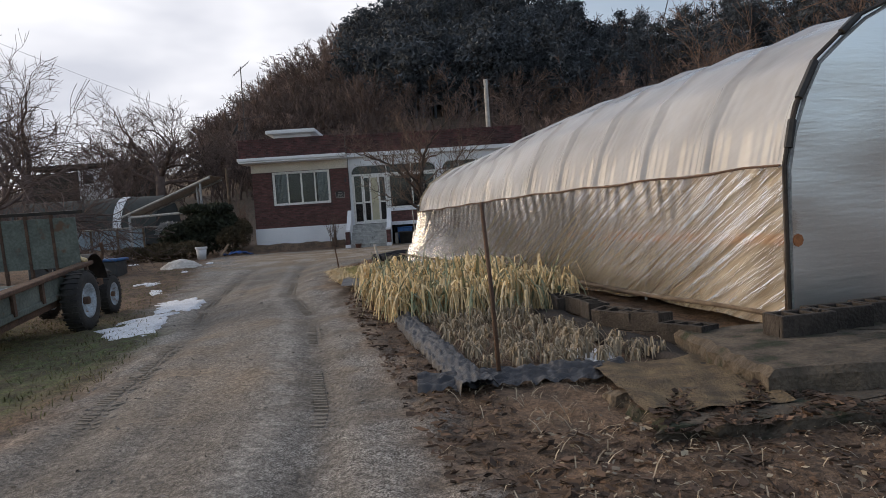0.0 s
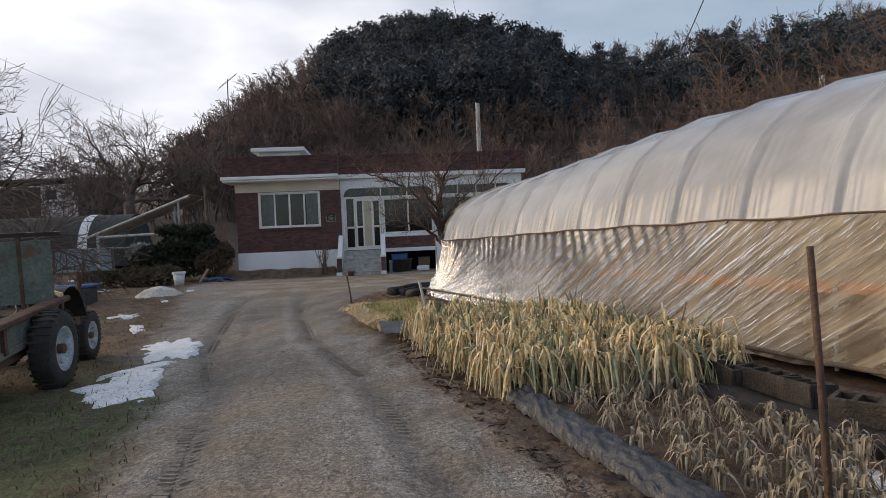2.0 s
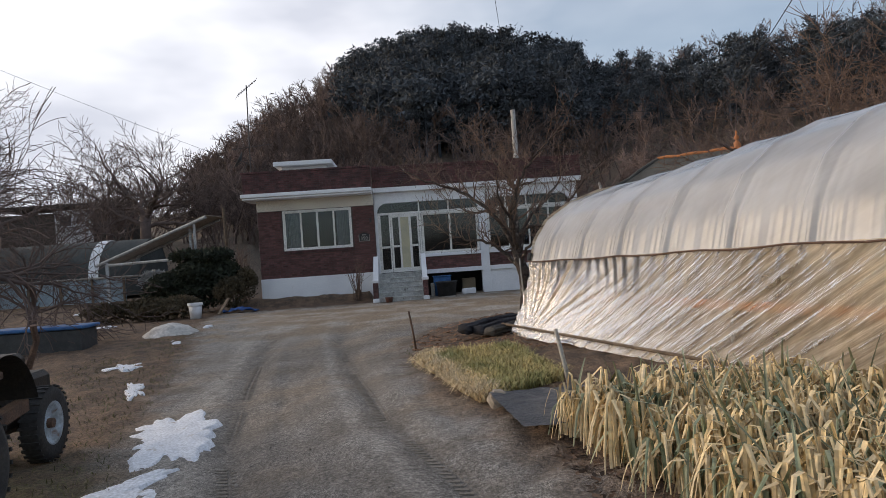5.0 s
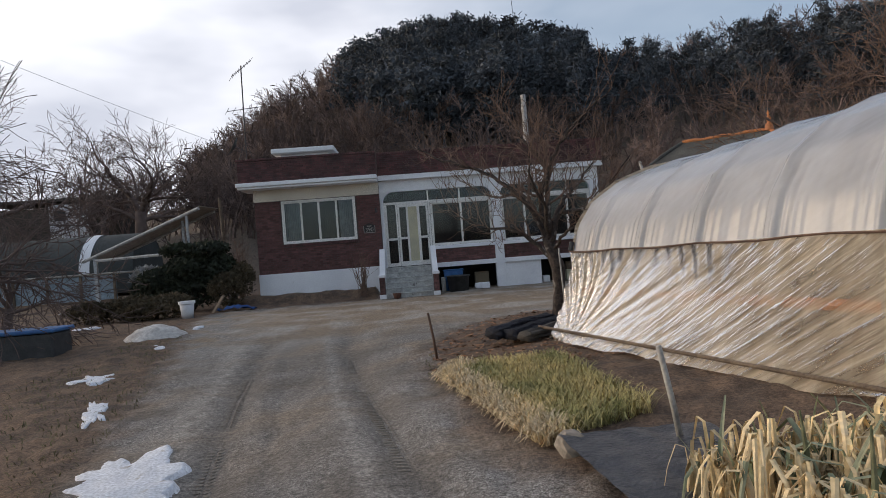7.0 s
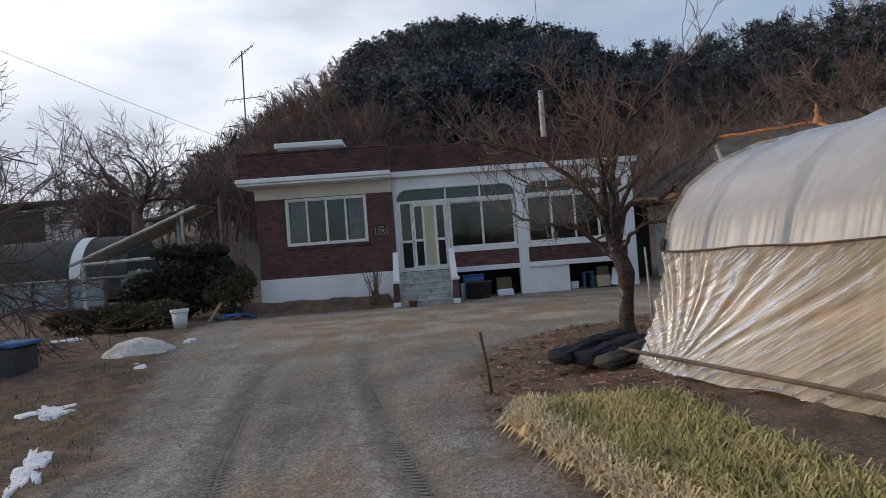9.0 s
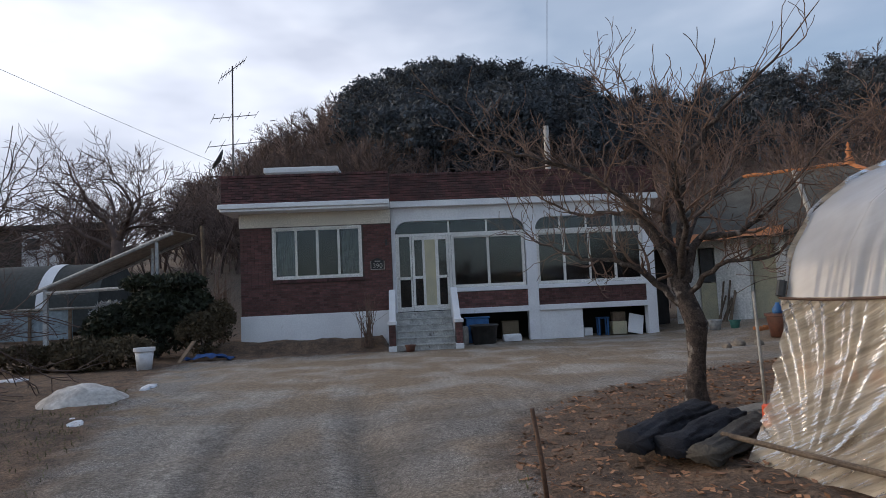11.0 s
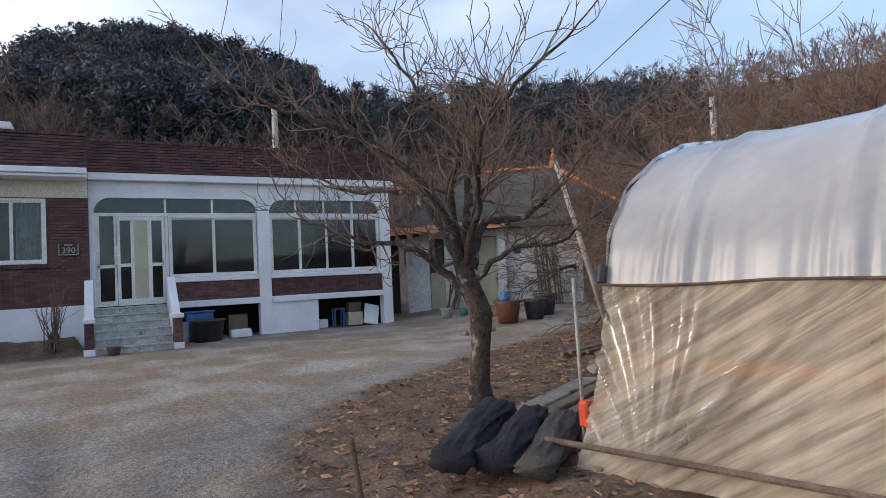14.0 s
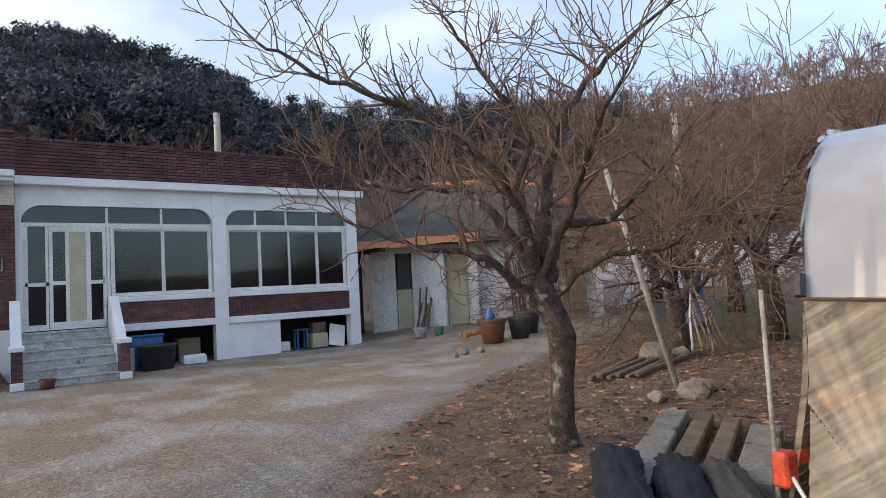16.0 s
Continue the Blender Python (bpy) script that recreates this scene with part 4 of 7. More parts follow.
part("roll_pipe", Geo().tube([tw(-0.1 + TLEN * 0.45 * i / 12, -0.06, 0.18 + 0.01 * math.sin(i)) for i in range(13)] + [tw(TLEN * (0.45 + 0.57 * i / 12), -0.08 - 0.36 * i / 12, 0.2 + 0.08 * i / 12) for i in range(1, 13)], 0.020, 8), WOOD, tunnel, "grey roll-up pipe along the foot")
for b0, b1 in ((0.02, 0.05), (0.075, 0.12), (0.17, 0.2), (0.25, 0.30)):
    part("clip", Geo().tube([tw(-0.03, *arch(b0 + (b1 - b0) * i / 4)) for i in range(5)], 0.03, 6), BLACK, tunnel, "black film clip on the end hoop")
part("end_hoop", Geo().tube([tw(-0.02, 0, 0.1)] + [tw(-0.02, *arch(i / 24)) for i in range(25)] + [tw(-0.02, 5.6, 0.1)], 0.017, 6), DARKMETAL, tunnel)
part("clip", Geo().tube([tw(TLEN + 0.02, *arch(0.005 + 0.02 * i / 4)) for i in range(5)], 0.032, 6), DARKPL, tunnel)
# earth and a crop row inside
inner = Geo().sheet(lambda a, b: tw(0.05 + a * (TLEN - 0.1), 0.1 + b * 5.4, 0.13 + 0.10 * abs(math.sin(b * 9.4)) + 0.03 * noise.noise((a * 40, b * 14, 8))), 90, 40)
part("soil_bed", inner, mat("tunnel_soil", (0.16, 0.10, 0.06), (0.10, 0.065, 0.042), 3, 0.95, 0.6), tunnel, "ridged brown soil inside", smooth=True)
for s in np.arange(0.6, TLEN, 1.25):
    part("inner_post", Geo().tube([tw(s, 1.1, 0.15), tw(s, 1.1, 1.15)], 0.02, 5), WOOD, tunnel)

# ---------------------------------------------------------------- terrace edge, blocks
kerb = Geo()
def kerb_pt(a, b):
    p = Vector((0.98, 3.95, 0)).lerp(Vector((-0.05, 8.6, 0)), a)
    prof = [(-0.12, -0.1), (-0.09, 0.05), (-0.06, 0.075), (0.10, 0.08), (0.15, 0.0), (0.15, -0.1)]
    i = min(4, int(b * 5))
    t = b * 5 - i
    o = prof[i][0] * (1 - t) + prof[i + 1][0] * t
    h = prof[i][1] * (1 - t) + prof[i + 1][1] * t
    j = noise.noise((a * 14, b * 6, 2)) * 0.03
    return (p.x + TN.x * (o + j), p.y + TN.y * (o + j), h + j)
solo("terrace_kerb", Geo().sheet(kerb_pt, 70, 10), BLOCK, "low crumbling dark concrete kerb beside the greenhouse", "kerb", smooth=True)
blk = thing("concrete_block", (0, 0, 0), "dark weathered hollow concrete block lying on the kerb", "concrete block", "blocks along the greenhouse")
bg = Geo().box(-0.195, 0.195, -0.095, -0.065, 0, 0.19, bevel=0.006).box(-0.195, 0.195, 0.065, 0.095, 0, 0.19, bevel=0.006)
for x in (-0.195, -0.08, 0.05, 0.165):
    bg.box(x, x + 0.03, -0.065, 0.065, 0.002, 0.188)
bg.v = [(p[0], p[1], p[2] * 0.8) for p in bg.v]
part("shell", bg, BLOCK, blk)
ang = math.degrees(math.atan2(TD.y, TD.x))
rr = random.Random(5)
blk_at = [(0.06, 0), (0.20, 1), (0.26, -1), (0.37, 0), (0.46, 1), (0.53, 0), (0.63, 0), (0.73, 1), (0.83, 0), (0.93, 0)]
for k, (a, b) in enumerate(blk_at):
    p = Vector((1.10, 4.35, 0)).lerp(Vector((0.08, 8.6, 0)), a) + TN * (0.05 + 0.05 * b)
    m = pose(p.x, p.y, 0.07, rr.uniform(-5, 5), rr.uniform(-5, 5), ang + rr.uniform(-24, 24))
    if k == 0:
        blk.matrix_basis = m
        blk.children[0].matrix_parent_inverse = Matrix.Identity(4)
    else:
        copy_thing(blk, m)
for x, y, r in ((1.62, 4.15, 8), (1.95, 4.28, 4), (2.35, 4.4, 12), (2.8, 4.5, -3), (3.3, 4.6, 8)):
    copy_thing(blk, pose(x, y, 0.185, 0, 0, r))


def rough_slab(x0, x1, y0, y1, z0, z1, seed, jag=0.05):
    n = 22
    def ring(z, inset):
        out = []
        for k in range(4 * n):
            s, t = divmod(k, n)
            t /= n
            p = [(x0 + (x1 - x0) * t, y0), (x1, y0 + (y1 - y0) * t), (x1 - (x1 - x0) * t, y1), (x0, y1 - (y1 - y0) * t)][s]
            j = jag * noise.noise((p[0] * 4, p[1] * 4, z * 5 + seed)) + jag * 0.6 * noise.noise((p[0] * 11, p[1] * 11, seed + z * 9))
            cx, cy = (x0 + x1) / 2, (y0 + y1) / 2
            out.append((p[0] + (cx - p[0]) * inset + j, p[1] + (cy - p[1]) * inset + j * 0.7, z + 0.02 * noise.noise((p[0] * 6, p[1] * 6, seed))))
        return out
    g = Geo()
    rings = [ring(z0, -0.03), ring(z0 + (z1 - z0) * 0.4, 0.0), ring(z0 + (z1 - z0) * 0.8, 0.0), ring(z1, 0.03), ring(z1 + 0.01, 0.4), ring(z1 + 0.01, 0.95)]
    vs = [p for r in rings for p in r]
    m = 4 * n
    g.add(vs, [(i * m + k, i * m + (k + 1) % m, (i + 1) * m + (k + 1) % m, (i + 1) * m + k) for i in range(len(rings) - 1) for k in range(m)] + [tuple((len(rings) - 1) * m + k for k in range(m))])
    return g


solo("concrete_footing", rough_slab(0.25, 3.8, 3.0, 3.75, -0.06, 0.06, 1, 0.16), DARKCONC, "broken mossy concrete footing at the terrace corner", "footing")
solo("terrace_wall", rough_slab(0.98, 3.8, 3.36, 4.6, 0.0, 0.19, 4, 0.06), DARKCONC, "mossy concrete retaining wall at the greenhouse end", "retaining wall")
solo("terrace_earth", Geo().sheet(lambda a, b: (0.28 + 0.75 * a + 0.0 * b, 3.2 + 1.3 * b, 0.085 + 0.03 * noise.noise((a * 5, b * 6, 0)) - 0.10 * sstep(b, 0.75, 1)), 20, 24), mat("dry_turf", (0.17, 0.125, 0.07), (0.08, 0.06, 0.04), 8, 0.95, 0.9, 60), "dry grassy earth beside the footing", "earth bank", smooth=True)

# ---------------------------------------------------------------- trees
def limbs(rng, start, way, length, radius, depth, out, droop=0.0, spread=42, ratio=0.72, wiggle=0.16, kids=(2, 4), least=0.004):
    """Grows one limb and its forks; out collects (points, radii, depth)."""
    n = max(3, int(4 + depth))
    pts, rad = [Vector(start)], [radius]
    d = Vector(way).normalized()
    side = []
    for k in range(n):
        d = (d + Vector((rng.gauss(0, wiggle), rng.gauss(0, wiggle), rng.gauss(0, wiggle) - droop * 0.1))).normalized()
        pts.append(pts[-1] + d * length / n)
        rad.append(max(least, radius * (1 - 0.5 * (k + 1) / n)))
        if k >= 1:
            side.append((pts[-1].copy(), d.copy(), rad[-1]))
    out.append((pts, rad, depth))
    if depth <= 0:
        return
    count = rng.randint(*kids)
    spots = [side[-1]] + [rng.choice(side) for _ in range(count)]
    for i, (p, dd, r) in enumerate(spots):
        axis = dd.orthogonal().normalized()
        axis.rotate(Matrix.Rotation(rng.uniform(0, 6.28), 3, dd))
        turn = Matrix.Rotation(radians(rng.uniform(0.45, 1.2) * spread * (0.45 if i == 0 else 1)), 3, axis)
        limbs(rng, p, turn @ dd, length * ratio * rng.uniform(0.75, 1.15), max(least, r * (0.85 if i == 0 else 0.62)), depth - 1, out, droop, spread, ratio, wiggle, kids, least)


def tree(name, at, label, seed, trunk, starts, depth, category="tree", bark=None, twig=None, spread=42, ratio=0.72, kids=(2, 4), least=0.004, droop=0.0, wiggle=0.16):
    """trunk: (points, radii). starts: (point, direction, length, radius)."""
    rng = random.Random(seed)
    th = thing(name, at, label, category)
    o = Vector(at)
    part("trunk", Geo().tube([o + Vector(p) for p in trunk[0]], trunk[1], 12), bark or BARK, th, smooth=True)
    out = []
    for p, d, ln, r in starts:
        limbs(rng, o + Vector(p), d, ln, r, depth, out, droop, spread, ratio, wiggle, kids, least)
    thick, thin = Geo(), Geo()
    for pts, rad, dp in out:
        if dp >= depth - 1:
            thick.tube(pts, rad, 7, False)
        else:
            thin.tube(pts, rad, 4 if dp > 0 else 3, False)
    part("limb_frame", thick, bark or BARK, th, smooth=True)
    part("crown", thin, twig or TWIG, th, "bare leafless twigs", smooth=True)
    return th


def fruit_tree(at, label, seed, trunk, main, twist, depth=3, size=1.0):
    """A pruned fruit tree: main limbs given as (points, radius) in (across, deep, up), each set with forking twigs."""
    rng = random.Random(seed)
    c, sn = math.cos(radians(twist)), math.sin(radians(twist))
    o = Vector(at)

    def at_(q):
        return o + Vector((q[0] * c + q[1] * sn, -q[0] * sn + q[1] * c, q[2])) * size

    th = thing("persimmon_tree", at, label, "tree")
    bole, rad = [], []
    tp = [at_(q) for q in trunk[0]]
    for i in range(len(tp) - 1):
        for k in range(5):
            bole.append(tp[i].lerp(tp[i + 1], k / 5))
            rad.append((trunk[1][i] * (1 - k / 5) + trunk[1][i + 1] * k / 5) * (1 + 0.12 * noise.noise((i * 5 + k, seed, 0))))
    part("trunk", Geo().tube(bole + [tp[-1]], rad + [trunk[1][-1]], 14), BARK, th, smooth=True)
    crown = Geo()
    for spine, r0 in main:
        pts = [at_(q) for q in spine]
        fine, rr = [], []
        steps = 5
        for i in range(len(pts) - 1):
            p0, p1, p2, p3 = pts[max(0, i - 1)], pts[i], pts[i + 1], pts[min(len(pts) - 1, i + 2)]
            for k in range(steps):
                t = k / steps
                q = 0.5 * (2 * p1 + (p2 - p0) * t + (2 * p0 - 5 * p1 + 4 * p2 - p3) * t * t + (3 * p1 - p0 - 3 * p2 + p3) * t ** 3)
                fine.append(q + Vector((rng.gauss(0, 0.012), rng.gauss(0, 0.012), rng.gauss(0, 0.012))))
        fine.append(pts[-1])
        rr = [max(0.007, r0 * (1 - 0.86 * (i / len(fine)) ** 0.8)) for i in range(len(fine))]
        part("limb", Geo().tube(fine, rr, 8, False), BARK, th, smooth=True)
        out = []
        for i in range(4, len(fine)):
            for _ in range(2 if i > len(fine) * 0.35 else 1):
                if rng.random() < 0.25:
                    continue
                d = (fine[i] - fine[i - 1]).normalized()
                w = (d * 0.5 + Vector((rng.gauss(0, 0.7), rng.gauss(0, 0.7), rng.gauss(0.35, 0.5)))).normalized()
                limbs(rng, fine[i], w, rng.uniform(0.22, 0.55) * size, max(0.006, rr[i] * 0.5), rng.choice((1, 2, 2)) if depth > 2 else 1, out, -0.9, 55, 0.68, 0.2, (1, 3), 0.0038)
        limbs(rng, fine[-1], fine[-1] - fine[-2], 0.5 * size, rr[-1], 2, out, -0.6, 45, 0.7, 0.16, (1, 2), 0.0038)
        for p_, r_, dp in out:
            crown.tube(p_, r_, 4 if dp else 3, False)
    part("crown", crown, TWIG, th, "bare leafless twigs", smooth=True)
    return th


z0 = gz(-0.66, 17.15)
fruit_tree((-0.66, 17.15, z0 - 0.04), "bare fruit tree with a gnarled dark trunk beside the yard", 11,
           ([(0, 0, 0), (0.0, 0, 0.22), (0.03, 0.0, 0.55), (0.05, 0.0, 0.9), (-0.05, 0.0, 1.2), (-0.12, 0.02, 1.42)], [0.16, 0.105, 0.09, 0.115, 0.10, 0.085]),
           [([(-0.02, 0, 1.05), (-0.3, -0.1, 1.35), (-0.6, -0.2, 1.58), (-1.05, -0.25, 1.66), (-1.6, -0.3, 1.9)], 0.055),
            ([(-0.12, 0, 1.38), (-0.4, 0.2, 1.9), (-0.7, 0.4, 2.2), (-1.3, 0.5, 2.25), (-1.8, 0.55, 2.5)], 0.055),
            ([(-0.1, 0, 1.4), (-0.25, -0.2, 1.85), (-0.45, -0.4, 2.2), (-1.05, -0.6, 2.65), (-1.6, -0.7, 2.85), (-2.1, -0.75, 3.15)], 0.055),
            ([(-0.12, 0.02, 1.42), (-0.2, 0.1, 2.1), (-0.1, 0.15, 2.6), (-0.4, 0.1, 3.05), (-0.75, 0.05, 3.6)], 0.065),
            ([(-0.02, 0, 1.35), (0.1, 0.05, 1.75), (0.5, 0.1, 1.85), (0.85, 0.15, 2.1), (1.3, 0.2, 2.6)], 0.06),
            ([(-0.08, 0, 1.42), (0.0, -0.1, 2.1), (0.12, -0.2, 2.6), (0.5, -0.25, 3.05), (1.05, -0.3, 3.5)], 0.06),
            ([(-0.08, 0, 1.4), (0.1, -0.5, 1.9), (0.15, -1.0, 2.25), (0.3, -1.4, 2.6)], 0.045),
            ([(-0.1, 0, 1.4), (0.0, 0.5, 2.0), (0.2, 1.0, 2.4), (0.35, 1.5, 2.9)], 0.05),
            ([(0.0, 0, 1.2), (0.35, -0.2, 1.5), (0.8, -0.3, 1.55), (1.2, -0.35, 1.8)], 0.035)], 35)
z0 = gz(5.6, 20.4)
tree("orchard_tree", (5.6, 20.4, z0 - 0.05), "bare fruit tree with twin trunks and a hose round it", 23,
     ([(0, 0, 0), (0.02, 0, 0.3), (-0.05, 0.0, 0.8), (-0.12, 0.0, 1.3)], [0.24, 0.17, 0.15, 0.13]),
     [((-0.1, 0, 1.2), (-0.35, 0.1, 1), 1.2, 0.1), ((0.0, 0, 0.75), (0.75, 0.1, 0.8), 1.3, 0.11), ((-0.1, 0, 1.2), (-1, -0.3, 0.35), 1.4, 0.07), ((-0.1, 0, 1.3), (0.1, 0.6, 1), 1.2, 0.07), ((-0.1, 0, 1.3), (-0.2, -0.6, 0.9), 1.2, 0.06)],
     4, spread=48, ratio=0.72, kids=(2, 3), least=0.006)
for x, y, s, h in ((10.0, 23.0, 31, 1.2), (9.5, 27.5, 32, 1.0), (14.5, 24.5, 33, 1.3), (18, 30, 34, 1.3), (13, 33, 36, 1.1), (8.4, 20.2, 37, 1.35), (12.0, 19.6, 38, 1.5), (11.0, 16.0, 39, 1.2)):
    z0 = gz(x, y)
    tree("orchard_tree", (x, y, z0 - 0.05), "bare dark fruit tree in the orchard behind the yard", s,
         ([(0, 0, 0), (0.05 * h, 0, 0.6 * h), (0.0, 0.05 * h, 1.2 * h)], [0.22 * h, 0.17 * h, 0.15 * h]),
         [((0, 0.05, 1.1 * h), (-0.4, 0.1, 1), 1.7 * h, 0.1 * h), ((0, 0.05, 1.15 * h), (0.6, 0.2, 1), 1.7 * h, 0.1 * h), ((0, 0, 1.0 * h), (-0.9, -0.3, 0.6), 1.5 * h, 0.07), ((0, 0, 1.1 * h), (0.3, -0.8, 0.8), 1.5 * h, 0.07), ((0, 0, 1.15 * h), (0.1, 0.3, 1), 1.7 * h, 0.07)], 4,
         spread=46, ratio=0.74, kids=(2, 4), least=0.008)
for x, y, s, h in ((-19.5, 46, 41, 3.3), (-27.0, 43, 42, 3.5), (-21.0, 31.5, 43, 1.6), (-24.5, 52, 44, 2.4), (-33, 50, 45, 2.6), (-14.0, 24.2, 46, 1.15), (-13.9, 19.2, 47, 2.5)):
    z0 = gz(x, y)
    tree("bare_tree", (x, y, z0 - 0.1), "large bare winter tree with dark spreading limbs", s,
         ([(0, 0, 0), (0.05, 0, h * 0.4), (0.1, 0.05, h * 0.8)], [0.12 * h, 0.1 * h, 0.09 * h]),
         [((0.1, 0, h * 0.75), (-0.6, 0.1, 1), h * 0.95, 0.055 * h), ((0.1, 0, h * 0.75), (0.55, -0.2, 1), h * 0.95, 0.055 * h), ((0.1, 0, h * 0.7), (0.0, 0.5, 1), h * 0.95, 0.05 * h),
          ((0.1, 0, h * 0.6), (1, 0.1, 0.55), h * 0.9, 0.045 * h), ((0.1, 0, h * 0.6), (-1, -0.2, 0.5), h * 0.9, 0.045 * h)], 4, spread=45, ratio=0.74, kids=(2, 4), least=0.0035 * h, bark=TWIG_FAR, twig=TWIG_FAR)


def bare_template(seed, depth=4, h=1.0):
    rng = random.Random(seed)
    out = []
    limbs(rng, (0, 0, 0), (rng.uniform(-.1, .1), rng.uniform(-.1, .1), 1), 0.45 * h, 0.016 * h, depth, out, spread=34, ratio=0.66, wiggle=0.1, kids=(1, 3), least=0.0036 * h)
    g = Geo()
    for pts, rad, dp in out:
        k = [0, len(pts) // 2, len(pts) - 1] if dp < depth else range(len(pts))
        g.tube([pts[i] for i in k], [rad[i] for i in k], 3, False)
    v = np.array(g.v)
    v /= v[:, 2].max()
    return v, np.array(g.f)


def pine_template(seed):
    rng = np.random.default_rng(seed)
    vs, fs = [], []
    g = Geo().tube([(0, 0, 0), (0.01, 0, 0.5), (0, 0.01, 0.95)], [0.022, 0.016, 0.006], 4, False)
    vs, fs = list(g.v), [f[:3] for f in g.f] + [(f[0], f[2], f[3]) for f in g.f]
    for k in range(22):
        z = rng.uniform(0.36, 0.98)
        r = 0.30 * (1.02 - z) ** 0.5 + 0.03
        a = rng.uniform(0, 6.28)
        c = np.array([math.cos(a) * r * rng.uniform(0.3, 1), math.sin(a) * r * rng.uniform(0.3, 1), z])
        for _ in range(24):
            p = c + rng.normal(0, 1, 3) * (0.06, 0.06, 0.024)
            e1, e2 = rng.normal(0, 0.027, 3), rng.normal(0, 0.027, 3)
            n0 = len(vs)
            vs += [tuple(p), tuple(p + e1), tuple(p + e2)]
            fs.append((n0, n0 + 1, n0 + 2))
    return np.array(vs), np.array(fs)


def scatter(name, templates, spots, material, label, category):
    """Many far trees in one mesh."""
    rng = np.random.default_rng(len(spots))
    V, F, T, k = [], [], [], 0
    for x, y, h in spots:
        v, f = templates[rng.integers(len(templates))]
        a = rng.uniform(0, 6.28)
        w = h * rng.uniform(0.85, 1.2)
        p = np.stack([(v[:, 0] * math.cos(a) - v[:, 1] * math.sin(a)) * w + x, (v[:, 0] * math.sin(a) + v[:, 1] * math.cos(a)) * w + y, v[:, 2] * h + gz(x, y) - 0.2], 1)
        V.append(p)
        F.append(f + k)
        T.append(np.full(len(v), rng.uniform(-0.5, 0.55)))
        k += len(v)
    me = raw_mesh(name, np.concatenate(V), np.concatenate(F), material)
    me.attributes.new("tone", "FLOAT", "POINT").data.foreach_set("value", np.concatenate(T).astype(np.float32))
    ob = new(name, me)
    return tagged(ob, label, category, kind="stuff")


def polar(az, d):
    return -3 + d * math.sin(radians(az)), 10 + d * math.cos(radians(az))


rng = random.Random(77)
pines, bares, brush = [], [], []
while len(pines) < 1750:
    az = rng.uniform(-6, 18.5) if rng.random() < 0.78 else rng.uniform(18, 50)
    d = rng.uniform(62, 128)
    if d < 70 + 12 * max(0, -az / 6) or rng.random() > (az + 7) / 8:
        continue
    if az > 17 and (d > 108 or d < 74):
        continue
    pines.append((*polar(az, d), rng.uniform(4.0, 10.0) * (1.0 if az < 17 else 0.8)))
while len(bares) < 2500:
    az = rng.uniform(-30, 100) if rng.random() < 0.7 else rng.uniform(-19, -2)
    d = rng.uniform(40, 126)
    ok = az < -4 and (az > -19 or rng.random() < 0.25 or d < 60) or az > 46 or d < 72 and az > -8 or (az > 15 and (d > 100 or rng.random() < 0.4))
    if ok:
        bares.append((*polar(az, d), rng.uniform(4.5, 8) * (0.75 if d < 60 else 1)))
while len(brush) < 800:
    az, d = rng.uniform(-75, 100), rng.uniform(30, 75)
    x, y = polar(az, d)
    if -10 < x < 15 and y < 38:
        continue
    brush.append((x, y, rng.uniform(1.0, 2.6)))
PT = [pine_template(s) for s in range(5)]
BT = [bare_template(s) for s in range(60, 68)]
BS = [bare_template(s, 3) for s in range(80, 84)]
scatter("pine_wood", PT, pines, PINE_HAZED, "pine wood covering the hill, coloured blue-grey for distance haze", "woodland")
scatter("bare_wood", BT, bares, TWIG_FAR, "bare brown deciduous trees on the hillside", "woodland")
scatter("hillside_brush", BS, brush, TWIG_FAR, "dry brown brush on the bank", "brush")

# ---------------------------------------------------------------- vegetable beds
def ribbons(seed, n, height, lean, width, droop, spread, base=0.03, bend=(0.32, 0.68)):
    """A clump of strap leaves that rise and fold over."""
    rng = random.Random(seed)
    g = Geo()
    for _ in range(n):
        a = rng.uniform(0, 6.28)
        h = height * rng.uniform(0.65, 1.15)
        out_ = lean * rng.uniform(0.3, 1.2)
        w = width * rng.uniform(0.7, 1.3)
        fold = rng.uniform(*bend) if rng.random() < droop else 2
        o = Vector((rng.gauss(0, base), rng.gauss(0, base), 0))
        d = Vector((math.cos(a), math.sin(a), 0))
        s = Vector((-d.y, d.x, 0))
        vs = []
        m = 7
        for k in range(m + 1):
            t = k / m
            if t < fold:
                p = o + d * out_ * h * t * t + Vector((0, 0, h * t))
            else:
                q = (t - fold) / (1 - fold + 1e-6)
                top = o + d * out_ * h * fold * fold + Vector((0, 0, h * fold))
                p = top + d * h * spread * q ** 0.7 - Vector((0, 0, h * fold * 0.95 * q ** 1.6))
            ww = w * (1 - 0.75 * t * t)
            vs += [p - s * ww, p + Vector((0, 0, 0)) + d * ww * 0.5, p + s * ww]
        fs = []
        for k in range(m):
            fs += [(k * 3, k * 3 + 1, k * 3 + 4, k * 3 + 3), (k * 3 + 1, k * 3 + 2, k * 3 + 5, k * 3 + 4)]
        g.add(vs, fs)
    return g


def edge_x(y):
    return float(np.interp(y, [p[1] for p in RIGHT_EDGE[:10]], [p[0] for p in RIGHT_EDGE[:10]]))


def tunnel_x(y):
    return float(np.interp(y, [T0.y, T1.y], [T0.x, T1.x]))


